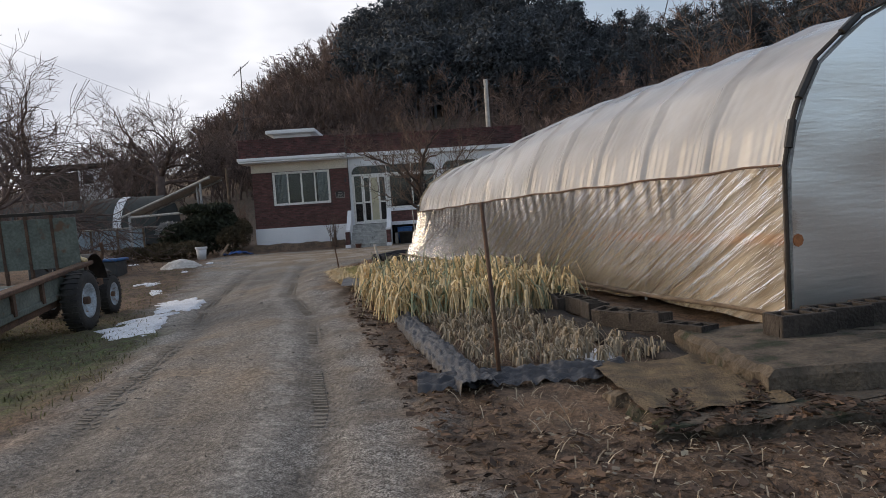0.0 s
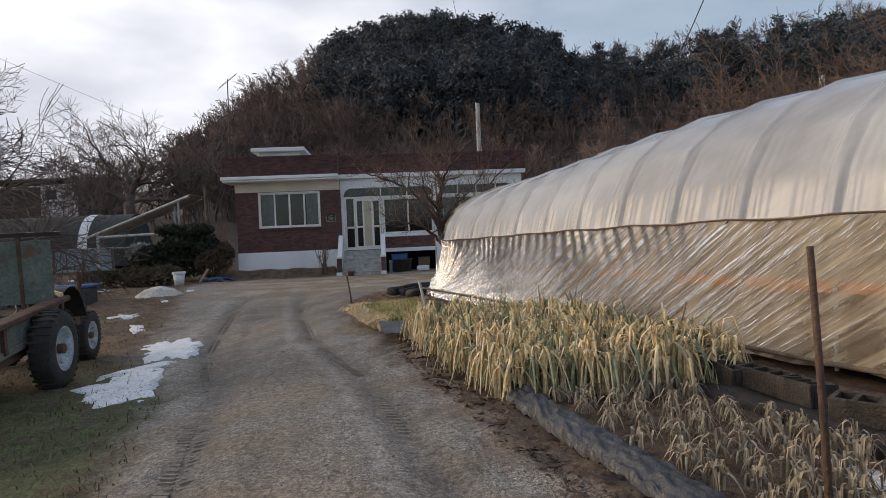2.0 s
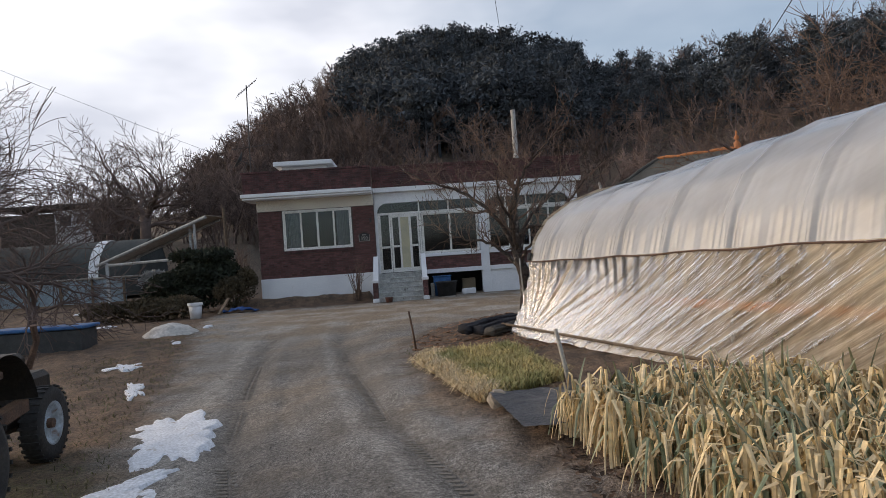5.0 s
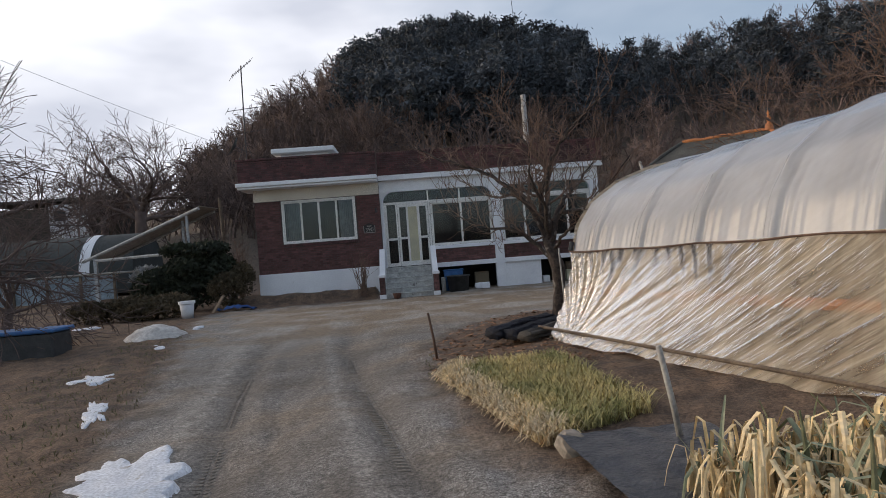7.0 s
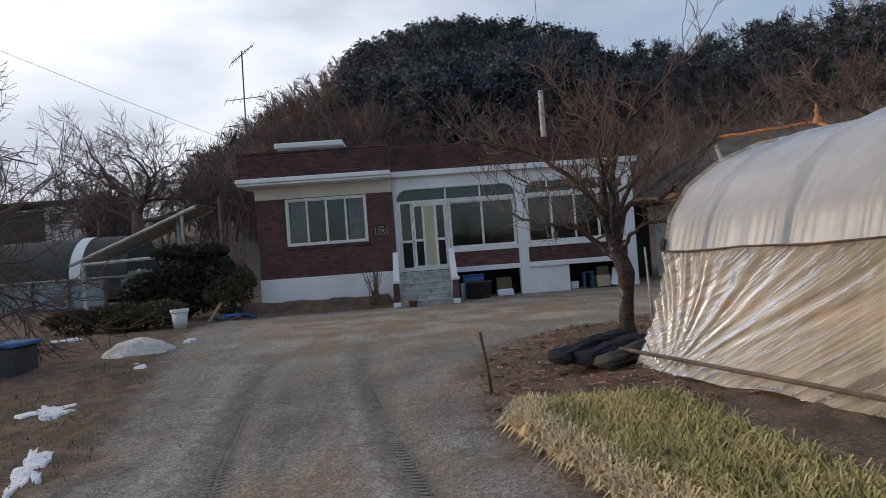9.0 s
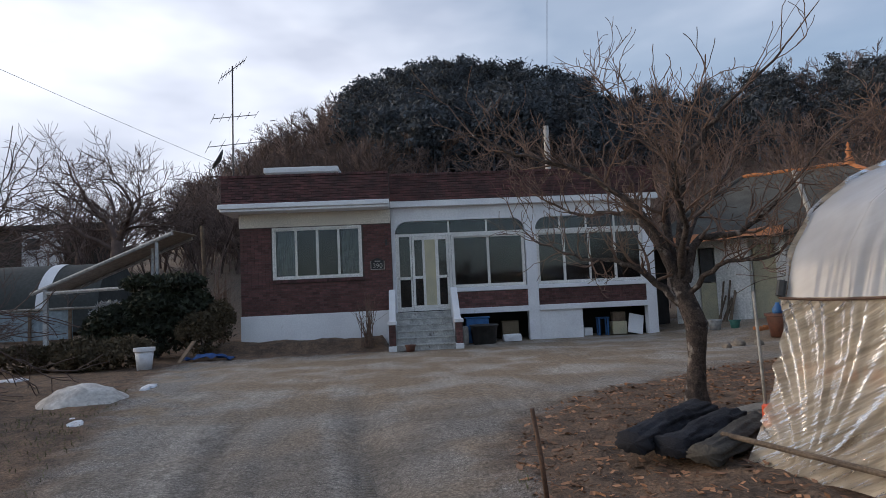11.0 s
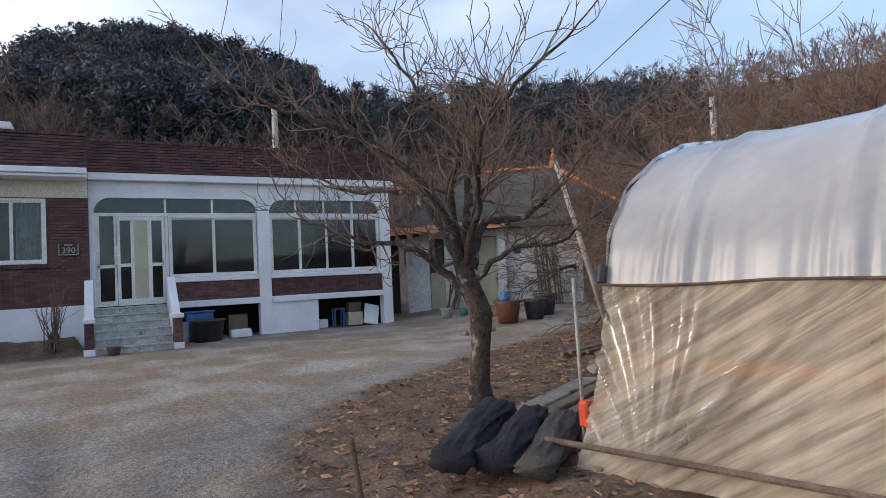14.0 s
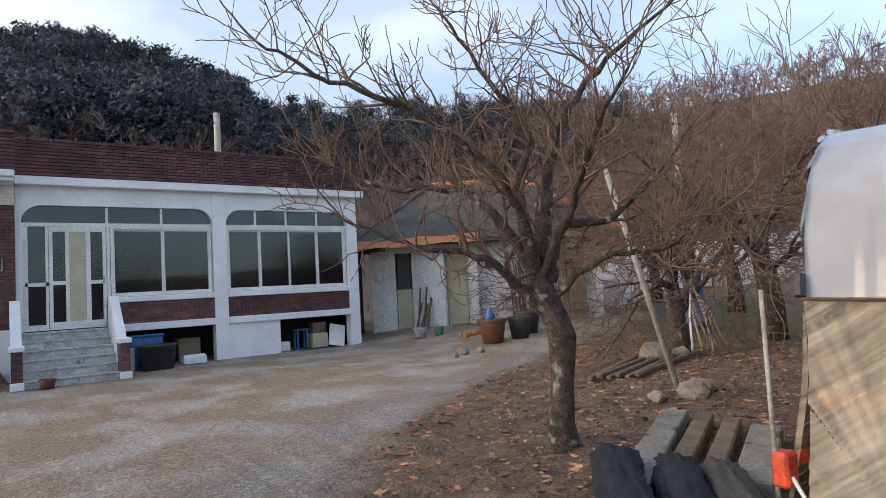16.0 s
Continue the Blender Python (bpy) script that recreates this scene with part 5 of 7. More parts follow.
LEEKS = []
for k in range(5):
    th = thing("leek_clump", (0, 0, 0), "clump of leeks with yellowed folded leaves", "leek", "leeks in the bed")
    part("dry_leaves", ribbons(100 + k, 22, 0.62, 0.22, 0.015, 1.0, 0.26, 0.07, (0.42, 0.66)), STRAW, th)
    part("green_leaves", ribbons(200 + k, 6, 0.50, 0.45, 0.019, 0.85, 0.5, 0.05, (0.5, 0.8)), LEEK, th)
    LEEKS.append(th)
rng = random.Random(9)
spots = []
y = 6.75
while y < 9.75:
    x = edge_x(y) + 0.42
    row_end = min(tunnel_x(y) - 0.55, edge_x(y) + 0.42 + 1.75)
    while x < row_end:
        spots.append((x + rng.uniform(-0.05, 0.05), y + rng.uniform(-0.06, 0.06)))
        x += 0.155
    y += 0.20
used = set()
for i, (x, y) in enumerate(spots):
    k = i % 5
    s = rng.uniform(0.8, 1.15)
    m = pose(x, y, gz(x, y) + 0.01, 0, 0, rng.uniform(0, 360))
    if k not in used:
        used.add(k)
        LEEKS[k].matrix_basis = m
        for c in LEEKS[k].children:
            c.matrix_parent_inverse = Matrix.Identity(4)
    else:
        c = copy_thing(LEEKS[k], m)
        c.scale = (s, s, s * rng.uniform(0.85, 1.15))
TUFTS = []
for k in range(5):
    TUFTS.append(solo("withered_onion", ribbons(300 + k, 15, 0.17, 0.3, 0.007, 1.0, 0.45, 0.03), PALE, "withered pale onion plant drooping in the bed", "onion plant", "onions in the bed"))
used = set()
i = 0
for row in range(14):
    y = 4.45 + row * 0.165
    x = edge_x(y) + 0.62 + 0.1 * (row % 2)
    while x < min(0.85 - (y - 4.4) * 0.28, edge_x(y) + 2.1):
        k = i % 5
        m = pose(x + rng.uniform(-0.04, 0.04), y + rng.uniform(-0.04, 0.04), gz(x, y) + 0.035, 0, 0, rng.uniform(0, 360))
        if k not in used:
            used.add(k)
            TUFTS[k].matrix_basis = m
        else:
            c = copy_thing(TUFTS[k], m)
            s = rng.uniform(0.75, 1.3)
            c.scale = (s, s, s)
        i += 1
        x += 0.20
# chives: one dense bed
def blades(spots, seed, h0, h1, w, lean, name, material, label, category):
    r = np.random.default_rng(seed)
    n = len(spots)
    sp = np.array(spots)
    a = r.uniform(0, 6.28, n)
    h = r.uniform(h0, h1, n)
    d = np.stack([np.cos(a), np.sin(a)], 1)
    s = np.stack([-d[:, 1], d[:, 0]], 1)
    zz = land(sp[:, 0], sp[:, 1])
    out_ = r.uniform(0.2, 1, n) * lean
    V = []
    for t, ww, drop in ((0, 1, 0), (0.45, 0.9, 0), (0.8, 0.7, 0.05), (1.0, 0.15, 0.28)):
        c = sp + d * (out_ * h * t ** 1.5)[:, None]
        z = zz + h * (t - drop * out_ * 1.6)
        for sg in (-1, 1):
            V.append(np.column_stack([c + s * sg * w * ww, z]))
    V = np.stack(V, 1).reshape(-1, 3)
    q = np.array([(0, 1, 3, 2), (2, 3, 5, 4), (4, 5, 7, 6)])
    F = (np.arange(n)[:, None, None] * 8 + q[None]).reshape(-1, 4)
    return tagged(new(name, raw_mesh(name, V, F, material)), label, category, kind="stuff")


BED2 = [(-2.2, 11.0), (-1.35, 11.3), (-1.5, 13.7), (-2.55, 14.1), (-2.75, 13.6)]
rn = np.random.default_rng(4)
pts = rn.uniform((-2.9, 10.8), (-1.2, 14.3), (16000, 2))
pts = pts[in_poly(pts[:, 0], pts[:, 1], BED2) > -0.03]
left_edge = pts[:, 0] < np.interp(pts[:, 1], [11, 13.6, 14.1], [-2.02, -2.55, -2.4])
blades(pts[~left_edge], 5, 0.09, 0.19, 0.005, 1.4, "chive_bed", CHIVE, "dense bed of yellow-green chives", "vegetable bed")
blades(np.concatenate([pts[left_edge]] * 2), 6, 0.10, 0.20, 0.006, 1.5, "dry_chive_edge", STRAW, "yellowed dry leaves along the edge of the bed", "vegetable bed")
# mulch film along the bed edge
def film_strip(a, b):
    y = 3.95 + 3.1 * a
    x = edge_x(y) + 0.30 + 0.24 * b
    return (x, y, gz(x, y) + 0.05 + 0.05 * math.sin(b * 3.1) + 0.05 * abs(noise.noise((a * 16, b * 4, 3))) + 0.025 * noise.noise((a * 40, b * 9, 3)) - 0.05 * (b < 0.05))
solo("mulch_film", Geo().sheet(film_strip, 120, 20), BLACKFILM, "crumpled black mulch film along the bed edge", "plastic film", smooth=True)
solo("mulch_film", Geo().sheet(lambda a, b: (-0.85 + 1.35 * a, 4.04 + 0.22 * b + 0.05 * noise.noise((a * 6, b, 1)), 0.02 + 0.09 * b * (1 - 0.3 * b) + 0.05 * abs(noise.noise((a * 11, b * 3, 6))) + 0.02 * noise.noise((a * 30, b * 9, 6))), 90, 16), BLACKFILM, "crumpled black film at the end of the bed", "plastic film", smooth=True)
solo("mulch_film", Geo().sheet(lambda a, b: (-2.05 - 0.02 * a + 0.95 * b - 0.3 * a * 0.3, 9.55 + 1.2 * a, 0.09 + 0.02 * noise.noise((a * 6, b * 7, 1)) + gz(-1.6, 10)), 30, 24), BLACKFILM, "flat black film between the beds", "plastic film", smooth=True)


# ---------------------------------------------------------------- stakes and poles
def stake(name, a, b, r, material, label, category="stake", tip=None):
    th = thing(name, a, label, category)
    mid = (Vector(a) + Vector(b)) / 2 + Vector((0.008, 0.005, 0))
    part("shaft", Geo().tube([a, mid, b], [r * 1.1, r, r * 0.9], 8), material, th, smooth=True)
    if tip:
        d = (Vector(b) - Vector(a)).normalized()
        part("tip", Geo().tube([Vector(b), Vector(b) + d * 0.05], r * 1.02, 8), tip, th)
    return th


stake("garden_stake", (-0.32, 4.2, -0.05), (-0.37, 4.2, 1.17), 0.014, RUST, "dark rusty steel stake in the bed")
stake("garden_stake", (-2.78, 14.75, -0.05), (-2.86, 14.72, 0.62), 0.016, RUST, "short rusty stake at the drive edge")
stake("wooden_stake", (-1.45, 10.5, 0), (-1.58, 10.45, 0.72), 0.02, PIPE, "slanting weathered wooden stake in the bed")
stake("grey_post", (-0.98, 15.28, -0.02), (-1.02, 15.26, 1.30), 0.013, PIPE, "grey upright pipe post by the greenhouse corner", "post")
lz = gz(1.75, 17.75)
stake("leaning_pole", (1.75, 17.75, lz), (1.28, 18.2, 2.75), 0.032, PIPE, "pale grey pole leaning against the fruit tree", "pole")
cr = thing("film_winder", (-0.95, 15.3, 0.3), "orange hand winder for the roll-up film", "winder")
part("gearbox", Geo().box(-1.02, -0.90, 15.20, 15.29, 0.28, 0.46, bevel=0.015), RED, cr)
part("arm", Geo().box(-0.92, -0.74, 15.22, 15.27, 0.36, 0.43, bevel=0.01), RED, cr)
part("crank_handle", Geo().tube([(-0.98, 15.2, 0.34), (-0.98, 15.12, 0.2), (-1.10, 15.10, 0.17)], 0.011, 6).tube([(-1.08, 15.10, 0.17), (-1.18, 15.10, 0.16)], 0.02, 8), WHITE, cr)


# ---------------------------------------------------------------- rolls of netting and timbers
def roll(a, b, r, seed, material, label):
    a, b = Vector(a), Vector(b)
    d = (b - a).normalized()
    s = Vector((-d.y, d.x, 0))
    def fn(u, v):
        ang = v * 6.2832
        rr_ = r * (1 + 0.30 * noise.noise((u * 2.2, math.cos(ang) * 1.5 + seed, math.sin(ang) * 1.5)) + 0.24 * (1 - 2.4 * abs(noise.noise((u * 2.4, math.cos(ang) * 3.2, math.sin(ang) * 3.2 + seed)))) + 0.10 * noise.noise((u * 16, math.cos(ang) * 4, seed)))
        rr_ *= 0.03 if u in (0, 1) else 1
        p = a.lerp(b, min(1, max(0, u)))
        return tuple(p + s * rr_ * math.cos(ang) * 1.25 + Vector((0, 0, rr_ * 0.8 * max(-0.85, math.sin(ang)) - 0.01)))
    return solo("netting_roll", Geo().sheet(fn, 70, 44), material, label, "netting roll", "rolls of netting", smooth=True)


zb = gz(-1.4, 15.8)
roll((-2.0, 15.35, zb + 0.12), (-0.98, 16.35, zb + 0.15), 0.105, 1, NET, "rolled dark blue-black shade netting on the ground")
roll((-1.78, 15.2, zb + 0.11), (-0.85, 16.0, zb + 0.14), 0.095, 5, NET, "rolled black shade netting beside timbers")
roll((-1.62, 14.98, zb + 0.1), (-0.75, 15.75, zb + 0.14), 0.09, 8, GREYCLOTH, "rolled grey weathered sheet on the ground")


def timber(a, b, w, h, label="grey weathered concrete-stained timber on the ground", group="timbers", material=None):
    a, b = Vector(a), Vector(b)
    d = (b - a)
    ln = d.length
    m = Matrix.Translation(a) @ d.to_track_quat("X", "Z").to_matrix().to_4x4()
    g = Geo().box(0, ln, -w / 2, w / 2, 0, h, bevel=0.012)
    g.v = [tuple(m @ Vector(p)) for p in g.v]
    return solo("timber", g, material or WOOD, label, "timber", group)


for k, (a, b, w, h) in enumerate((((-1.3, 16.0), (0.6, 17.0), 0.22, 0.10), ((-1.1, 15.85), (0.55, 16.68), 0.14, 0.12), ((-0.95, 15.7), (0.5, 16.4), 0.13, 0.13), ((-0.8, 15.52), (0.45, 16.1), 0.22, 0.12))):
    timber((*a, zb + 0.0), (*b, gz(*b) + 0.02), w, h, material=CONC if k in (0, 3) else WOOD)
for k in range(6):
    x = 2.3 + 0.1 * k
    timber((x, 19.55 - 0.08 * k, gz(x, 19.5) + 0.01 + 0.03 * (k % 2)), (x + 2.2 + 0.2 * (k % 3), 20.5 - 0.1 * k, gz(4.8, 20.4) + 0.03), 0.07, 0.06, "thin grey branch log on the ground", "logs by the tree")


def stone(x, y, r, seed, material=None, label="pale angular field stone on the ground", sq=0.8):
    g = Geo()
    bm = bmesh.new()
    bmesh.ops.create_icosphere(bm, subdivisions=2, radius=r)
    for v in bm.verts:
        v.co *= 1 + 0.35 * noise.noise(v.co / r * 1.1 + Vector((seed, 0, 0)))
        v.co.z *= sq
    g.add([(v.co.x + x, v.co.y + y, v.co.z + gz(x, y) + r * sq * 0.55) for v in bm.verts], [[v.index for v in f.verts] for f in bm.faces])
    bm.free()
    return solo("stone", g, material or STONE, label, "stone", "stones")


for x, y, r, s in ((1.72, 17.55, 0.17, 1), (2.05, 17.7, 0.13, 2), (1.35, 17.75, 0.09, 3), (4.6, 20.2, 0.26, 4), (5.1, 20.05, 0.16, 5), (-2.05, 10.75, 0.12, 6), (3.1, 23.8, 0.1, 7), (3.5, 24.1, 0.13, 8), (3.9, 24.0, 0.1, 9)):
    stone(x, y, r, s)

# ---------------------------------------------------------------- trailer and walking tractor
GL = -0.17
TR = Matrix.Translation((-5.62, 9.15, GL)) @ Matrix.Rotation(radians(7), 4, "Z")
TT = TR @ Matrix.Translation((0, 0, 0.42)) @ Matrix.Rotation(radians(5), 4, "X") @ Matrix.Translation((0, 0, -0.36))


def tg(g):
    g.v = [tuple(TR @ Vector(p)) for p in g.v]
    return g


def tt(g):
    g.v = [tuple(TT @ Vector(p)) for p in g.v]
    return g


def wheel(parent, x, y, r, w, name="wheel"):
    prof = [(r * 0.58, -w * 0.42), (r * 0.8, -w * 0.5), (r * 0.95, -w * 0.42), (r, -w * 0.2), (r, w * 0.2), (r * 0.95, w * 0.42), (r * 0.8, w * 0.5), (r * 0.58, w * 0.42)]
    t = part(name, tg(Geo().lathe(prof, (x, y, r), "x", 32)), RUBBER, parent, "black rubber tyre with worn tread", smooth=True)
    g = Geo()
    for k in range(30):
        a = 2 * math.pi * k / 30
        m = Matrix.Translation((x, y, r)) @ Matrix.Rotation(a, 4, "X")
        g.box(-w * 0.45, w * 0.45, -0.014, 0.014, r * 0.985, r * 1.02, m)
    part("tread", tg(g), RUBBER, t)
    rim = [(0.001, w * 0.12), (r * 0.16, w * 0.15), (r * 0.2, w * 0.08), (r * 0.42, w * 0.05), (r * 0.5, w * 0.3), (r * 0.585, w * 0.44), (r * 0.585, -w * 0.4), (r * 0.4, -w * 0.2), (0.001, -w * 0.1)]
    part("rim", tg(Geo().lathe(rim, (x, y, r), "x", 28)), RIM, t, "pale blue-grey steel rim", smooth=True)
    hub = tg(Geo().lathe([(r * 0.13, w * 0.1), (r * 0.13, w * 0.42), (r * 0.08, w * 0.46), (0.001, w * 0.46)], (x, y, r), "x", 14))
    part("hub", hub, RUST, t)
    return t


tl = thing("farm_trailer", (-6.4, 9.0, GL), "grey-green steel farm trailer with a rust-brown rail", "trailer")
wheel(tl, 0.0, 0.0, 0.42, 0.24)
wheel(tl, -1.75, 0.0, 0.42, 0.24)
part("bed", tt(Geo().box(-1.66, -0.14, -2.3, 0.75, 0.46, 0.54, bevel=0.01)), GREYGREEN, tl)
part("frame", tt(Geo().box(-1.6, -1.5, -2.3, 1.4, 0.36, 0.458).box(-0.3, -0.2, -2.3, 1.4, 0.36, 0.458).box(-1.7, -0.1, -0.05, 0.05, 0.36, 0.44)), RUST, tl)
for x0, x1 in ((-0.20, -0.16), (-1.64, -1.60)):
    part("side_panel", tt(Geo().box(x0, x1, -2.3, 0.72, 0.542, 0.76)), GREYGREEN, tl)
    part("side_rail", tt(Geo().box(x0 - 0.06, x1 + 0.06, -2.35, 0.85, 0.762, 0.82, bevel=0.01)), RUST, tl, "rust-brown top rail")
for k in range(5):
    yy = -2.25 + 0.72 * k
    part("rib", tt(Geo().box(-0.158, -0.12, yy, yy + 0.06, 0.5, 0.76)), RUST, tl)
part("tail_panel", tt(Geo().box(-1.6, -0.2, -2.36, -2.32, 0.5, 0.76)), GREYGREEN, tl)
for k in range(4):
    x = -1.6 + 0.35 * k
    part("front_panel", tt(Geo().box(x + 0.02, x + 0.33, 0.69, 0.715, 0.76, 1.5)), GREYGREEN, tl, "grey-green front board")
    part("upright", tt(Geo().box(x - 0.02, x + 0.018, 0.68, 0.73, 0.545, 1.55)), RUST, tl)
part("top_bar", tt(Geo().box(-1.7, -0.1, 0.675, 0.74, 1.552, 1.60)), DARKMETAL, tl)
rope = [(-0.7 + 0.25 * math.cos(a * 1.0) * (1 + 0.2 * math.sin(a * 3.3)), -0.2 + 0.16 * math.sin(a) * (1 + 0.15 * math.cos(a * 2.1)), 0.56 + 0.004 * a) for a in np.linspace(0, 20, 90)]
g = tt(Geo().tube(rope, 0.011, 5))
solo("rope_coil", g, CURTAIN, "coil of pale rope lying on the trailer bed", "rope", smooth=True)
tc = thing("walking_tractor", (-6.3, 10.8, GL), "black oily two-wheel tractor coupled to the trailer", "tractor")
wheel(tc, -0.28, 1.85, 0.33, 0.17)
wheel(tc, -1.25, 1.85, 0.33, 0.17)
part("engine", tg(Geo().box(-1.05, -0.45, 1.5, 2.45, 0.3, 0.75, bevel=0.05).box(-0.95, -0.55, 1.7, 2.2, 0.75, 0.95, bevel=0.05)), DARKMETAL, tc, "dark engine block")
part("axle", tg(Geo().tube([(-1.2, 1.85, 0.33), (-0.3, 1.85, 0.33)], 0.05, 8)), DARKMETAL, tc)
part("drawbar", tg(Geo().tube([(-0.9, 0.6, 0.4), (-0.9, 1.6, 0.42)], 0.05, 8)), RUST, tc)
part("handlebar", tg(Geo().tube([(-0.5, 1.6, 0.8), (-0.45, 1.2, 1.1), (-0.4, 0.95, 1.15)], 0.018, 6)), DARKMETAL, tc)
part("handlebar", tg(Geo().tube([(-1.1, 1.6, 0.8), (-1.15, 1.2, 1.1), (-1.2, 0.95, 1.15)], 0.018, 6)), DARKMETAL, tc)
part("fender", tg(Geo().sheet(lambda a, b: (-0.5 + 0.36 * b, 0.95 + 0.5 * math.cos(math.pi * (0.1 + 0.55 * a)), 0.45 + 0.6 * math.sin(math.pi * (0.1 + 0.55 * a))), 14, 2)), DARKMETAL, tc, "black curved fender")
part("seat", tg(Geo().box(-0.95, -0.5, 0.85, 1.2, 0.92, 1.0, bevel=0.03)), BLACK, tc)
part("exhaust", tg(Geo().tube([(-0.5, 2.1, 0.8), (-0.42, 2.1, 1.05), (-0.42, 2.05, 1.2)], 0.03, 8)), RUST, tc)
cab = Geo()
crng = random.Random(3)
for k in range(7):
    p = (-0.4 - 0.1 * k, 0.9 + 0.1 * k, 0.5)
    cab.tube([p, (p[0] + crng.uniform(-.2, .2), p[1] + crng.uniform(0, .4), crng.uniform(0.6, 1.05)), (p[0] + crng.uniform(-.2, .2), p[1] + crng.uniform(.3, .7), 0.55)], 0.014, 5)
part("cables", tg(cab), BLACK, tc)
yb = tt(Geo().tube([(-0.35, 0.72, 0.84), (-0.25, 0.76, 0.87), (-0.15, 0.72, 0.84)], 0.035, 6))
part("strap", yb, STRAW, tl, "yellow rope knot")

# ---------------------------------------------------------------- snow
def snow_patch(x0, y0, rx, ry, rot, seed, h=0.013, cuts=0.75):
    n, m = 140, 12
    c, s = math.cos(radians(rot)), math.sin(radians(rot))
    vs, fs = [], []
    for j in range(m + 1):
        for k in range(n):
            a = 2 * math.pi * k / n
            e = 1 + cuts * noise.noise((math.cos(a) * 1.5 + seed, math.sin(a) * 1.5, 0)) + cuts * 0.5 * noise.noise((math.cos(a) * 4 + seed, math.sin(a) * 4, 2)) + cuts * 0.12 * noise.noise((math.cos(a) * 13 + seed, math.sin(a) * 13, 2))
            t = j / m
            px, py = rx * e * math.cos(a) * t, ry * e * math.sin(a) * t
            x, y = x0 + px * c - py * s, y0 + px * s + py * c
            z = gz(x, y) + h * (1 - t ** 3) * (1 + 0.4 * noise.noise((x * 3, y * 3, seed))) + 0.014 + 0.016 * noise.noise((x * 7, y * 5, seed)) - 0.05 * (j == m)
            vs.append((x, y, z))
    fs = [(j * n + k, j * n + (k + 1) % n, (j + 1) * n + (k + 1) % n, (j + 1) * n + k) for j in range(m) for k in range(n)]
    solo("snow_patch", Geo().add(vs, fs), SNOW, "thin patch of old melting snow on the ground", "snow", "snow patches", smooth=True)


for i, p in enumerate(((-4.75, 8.9, 0.42, 0.85, 15), (-5.2, 11.4, 0.5, 1.0, 20), (-5.0, 10.0, 0.12, 0.5, -35), (-6.75, 14.2, 0.13, 0.7, 25), (-7.9, 16.5, 0.25, 0.4, 40), (-12.2, 24.6, 0.4, 0.3, 10),
                       (0.42, 4.75, 0.14, 0.35, 15), (-0.15, 8.2, 0.15, 0.3, 10), (-0.55, 13.2, 0.10, 0.13, 0), (-14.5, 30.5, 1.0, 0.5, 25), (-12.5, 31.5, 0.8, 0.4, 0), (1.6, 4.5, 0.3, 0.12, 0), (-8.0, 19.2, 0.08, 0.3, 30), (-8.3, 22.3, 0.1, 0.35, 10))):
    snow_patch(*p, seed=i * 3.1)
solo("covered_mound", Geo().sheet(lambda a, b: (-8.75 + 0.75 * math.cos(a * 6.283) * (1 - b), 20.9 + 0.62 * math.sin(a * 6.283) * (1 - b), -0.08 + 0.34 * math.sin(b * 1.57) ** 0.8 + 0.03 * noise.noise((math.cos(a * 6.28) * 3 * (1 - b), math.sin(a * 6.28) * 3 * (1 - b), b * 5))), 48, 14), mat("dirty_white_sheet", (0.62, 0.60, 0.57), (0.45, 0.42, 0.38), 4, 0.8, 0.5, 15), "low mound under a dirty white sheet", "covered mound", smooth=True)

# ---------------------------------------------------------------- beside the house
def leafball(g, c, r, n, seed, size=0.07):
    rr = np.random.default_rng(seed)
    for _ in range(n):
        d = rr.normal(0, 1, 3)
        d /= np.linalg.norm(d)
        d[2] = abs(d[2]) if rr.random() < 0.8 else d[2]
        p = np.array(c) + d * np.array(r) * rr.uniform(0.72, 1.06)
        e1, e2 = rr.normal(0, size, 3), rr.normal(0, size, 3)
        g.add([p - e1 * 0.5, p + e1 * 0.5, p + e2], [(0, 1, 2)])


def shrub(name, at, balls, material, label, category="shrub", dens=900, size=0.07):
    th = thing(name, at, label, category)
    stems, crown = Geo(), Geo()
    for i, (c, r) in enumerate(balls):
        p = Vector(at) + Vector(c)
        stems.tube([Vector(at), (Vector(at) + p) / 2 + Vector((0.05, 0, 0)), p], [0.05, 0.035, 0.02], 5)
        core = Geo()
        leafball(crown, p, r, int(dens * r[0] * r[2] * 4), i + 7, size)
        leafball(crown, p, [q * 0.8 for q in r], int(dens * r[0] * r[2] * 2), i + 70, size * 1.6)
    part("stem", stems, BARK, th)
    part("crown", crown, material, th)


bz = gz(-10.4, 28.6)
shrub("clipped_pine", (-10.6, 28.6, bz), [((-0.9, 0, 1.0), (0.9, 0.8, 0.5)), ((0.1, 0, 1.35), (1.0, 0.8, 0.55)), ((0.6, -0.1, 2.0), (0.8, 0.6, 0.28)), ((-0.4, 0.1, 2.05), (0.6, 0.5, 0.22)), ((0.9, 0, 1.2), (0.7, 0.6, 0.7)), ((-1.5, 0, 0.75), (0.5, 0.5, 0.4)), ((0, 0, 0.7), (1.3, 0.7, 0.6))], SHRUB, "dark green cloud-pruned evergreen beside the house", dens=1500)
shrub("round_shrub", (-9.2, 27.9, gz(-9.2, 27.9)), [((0, 0, 0.6), (0.6, 0.5, 0.6)), ((0.45, 0.3, 0.9), (0.4, 0.4, 0.6))], DRYBUSH, "rounded brown-green shrub beside the house wall", dens=1500, size=0.05)
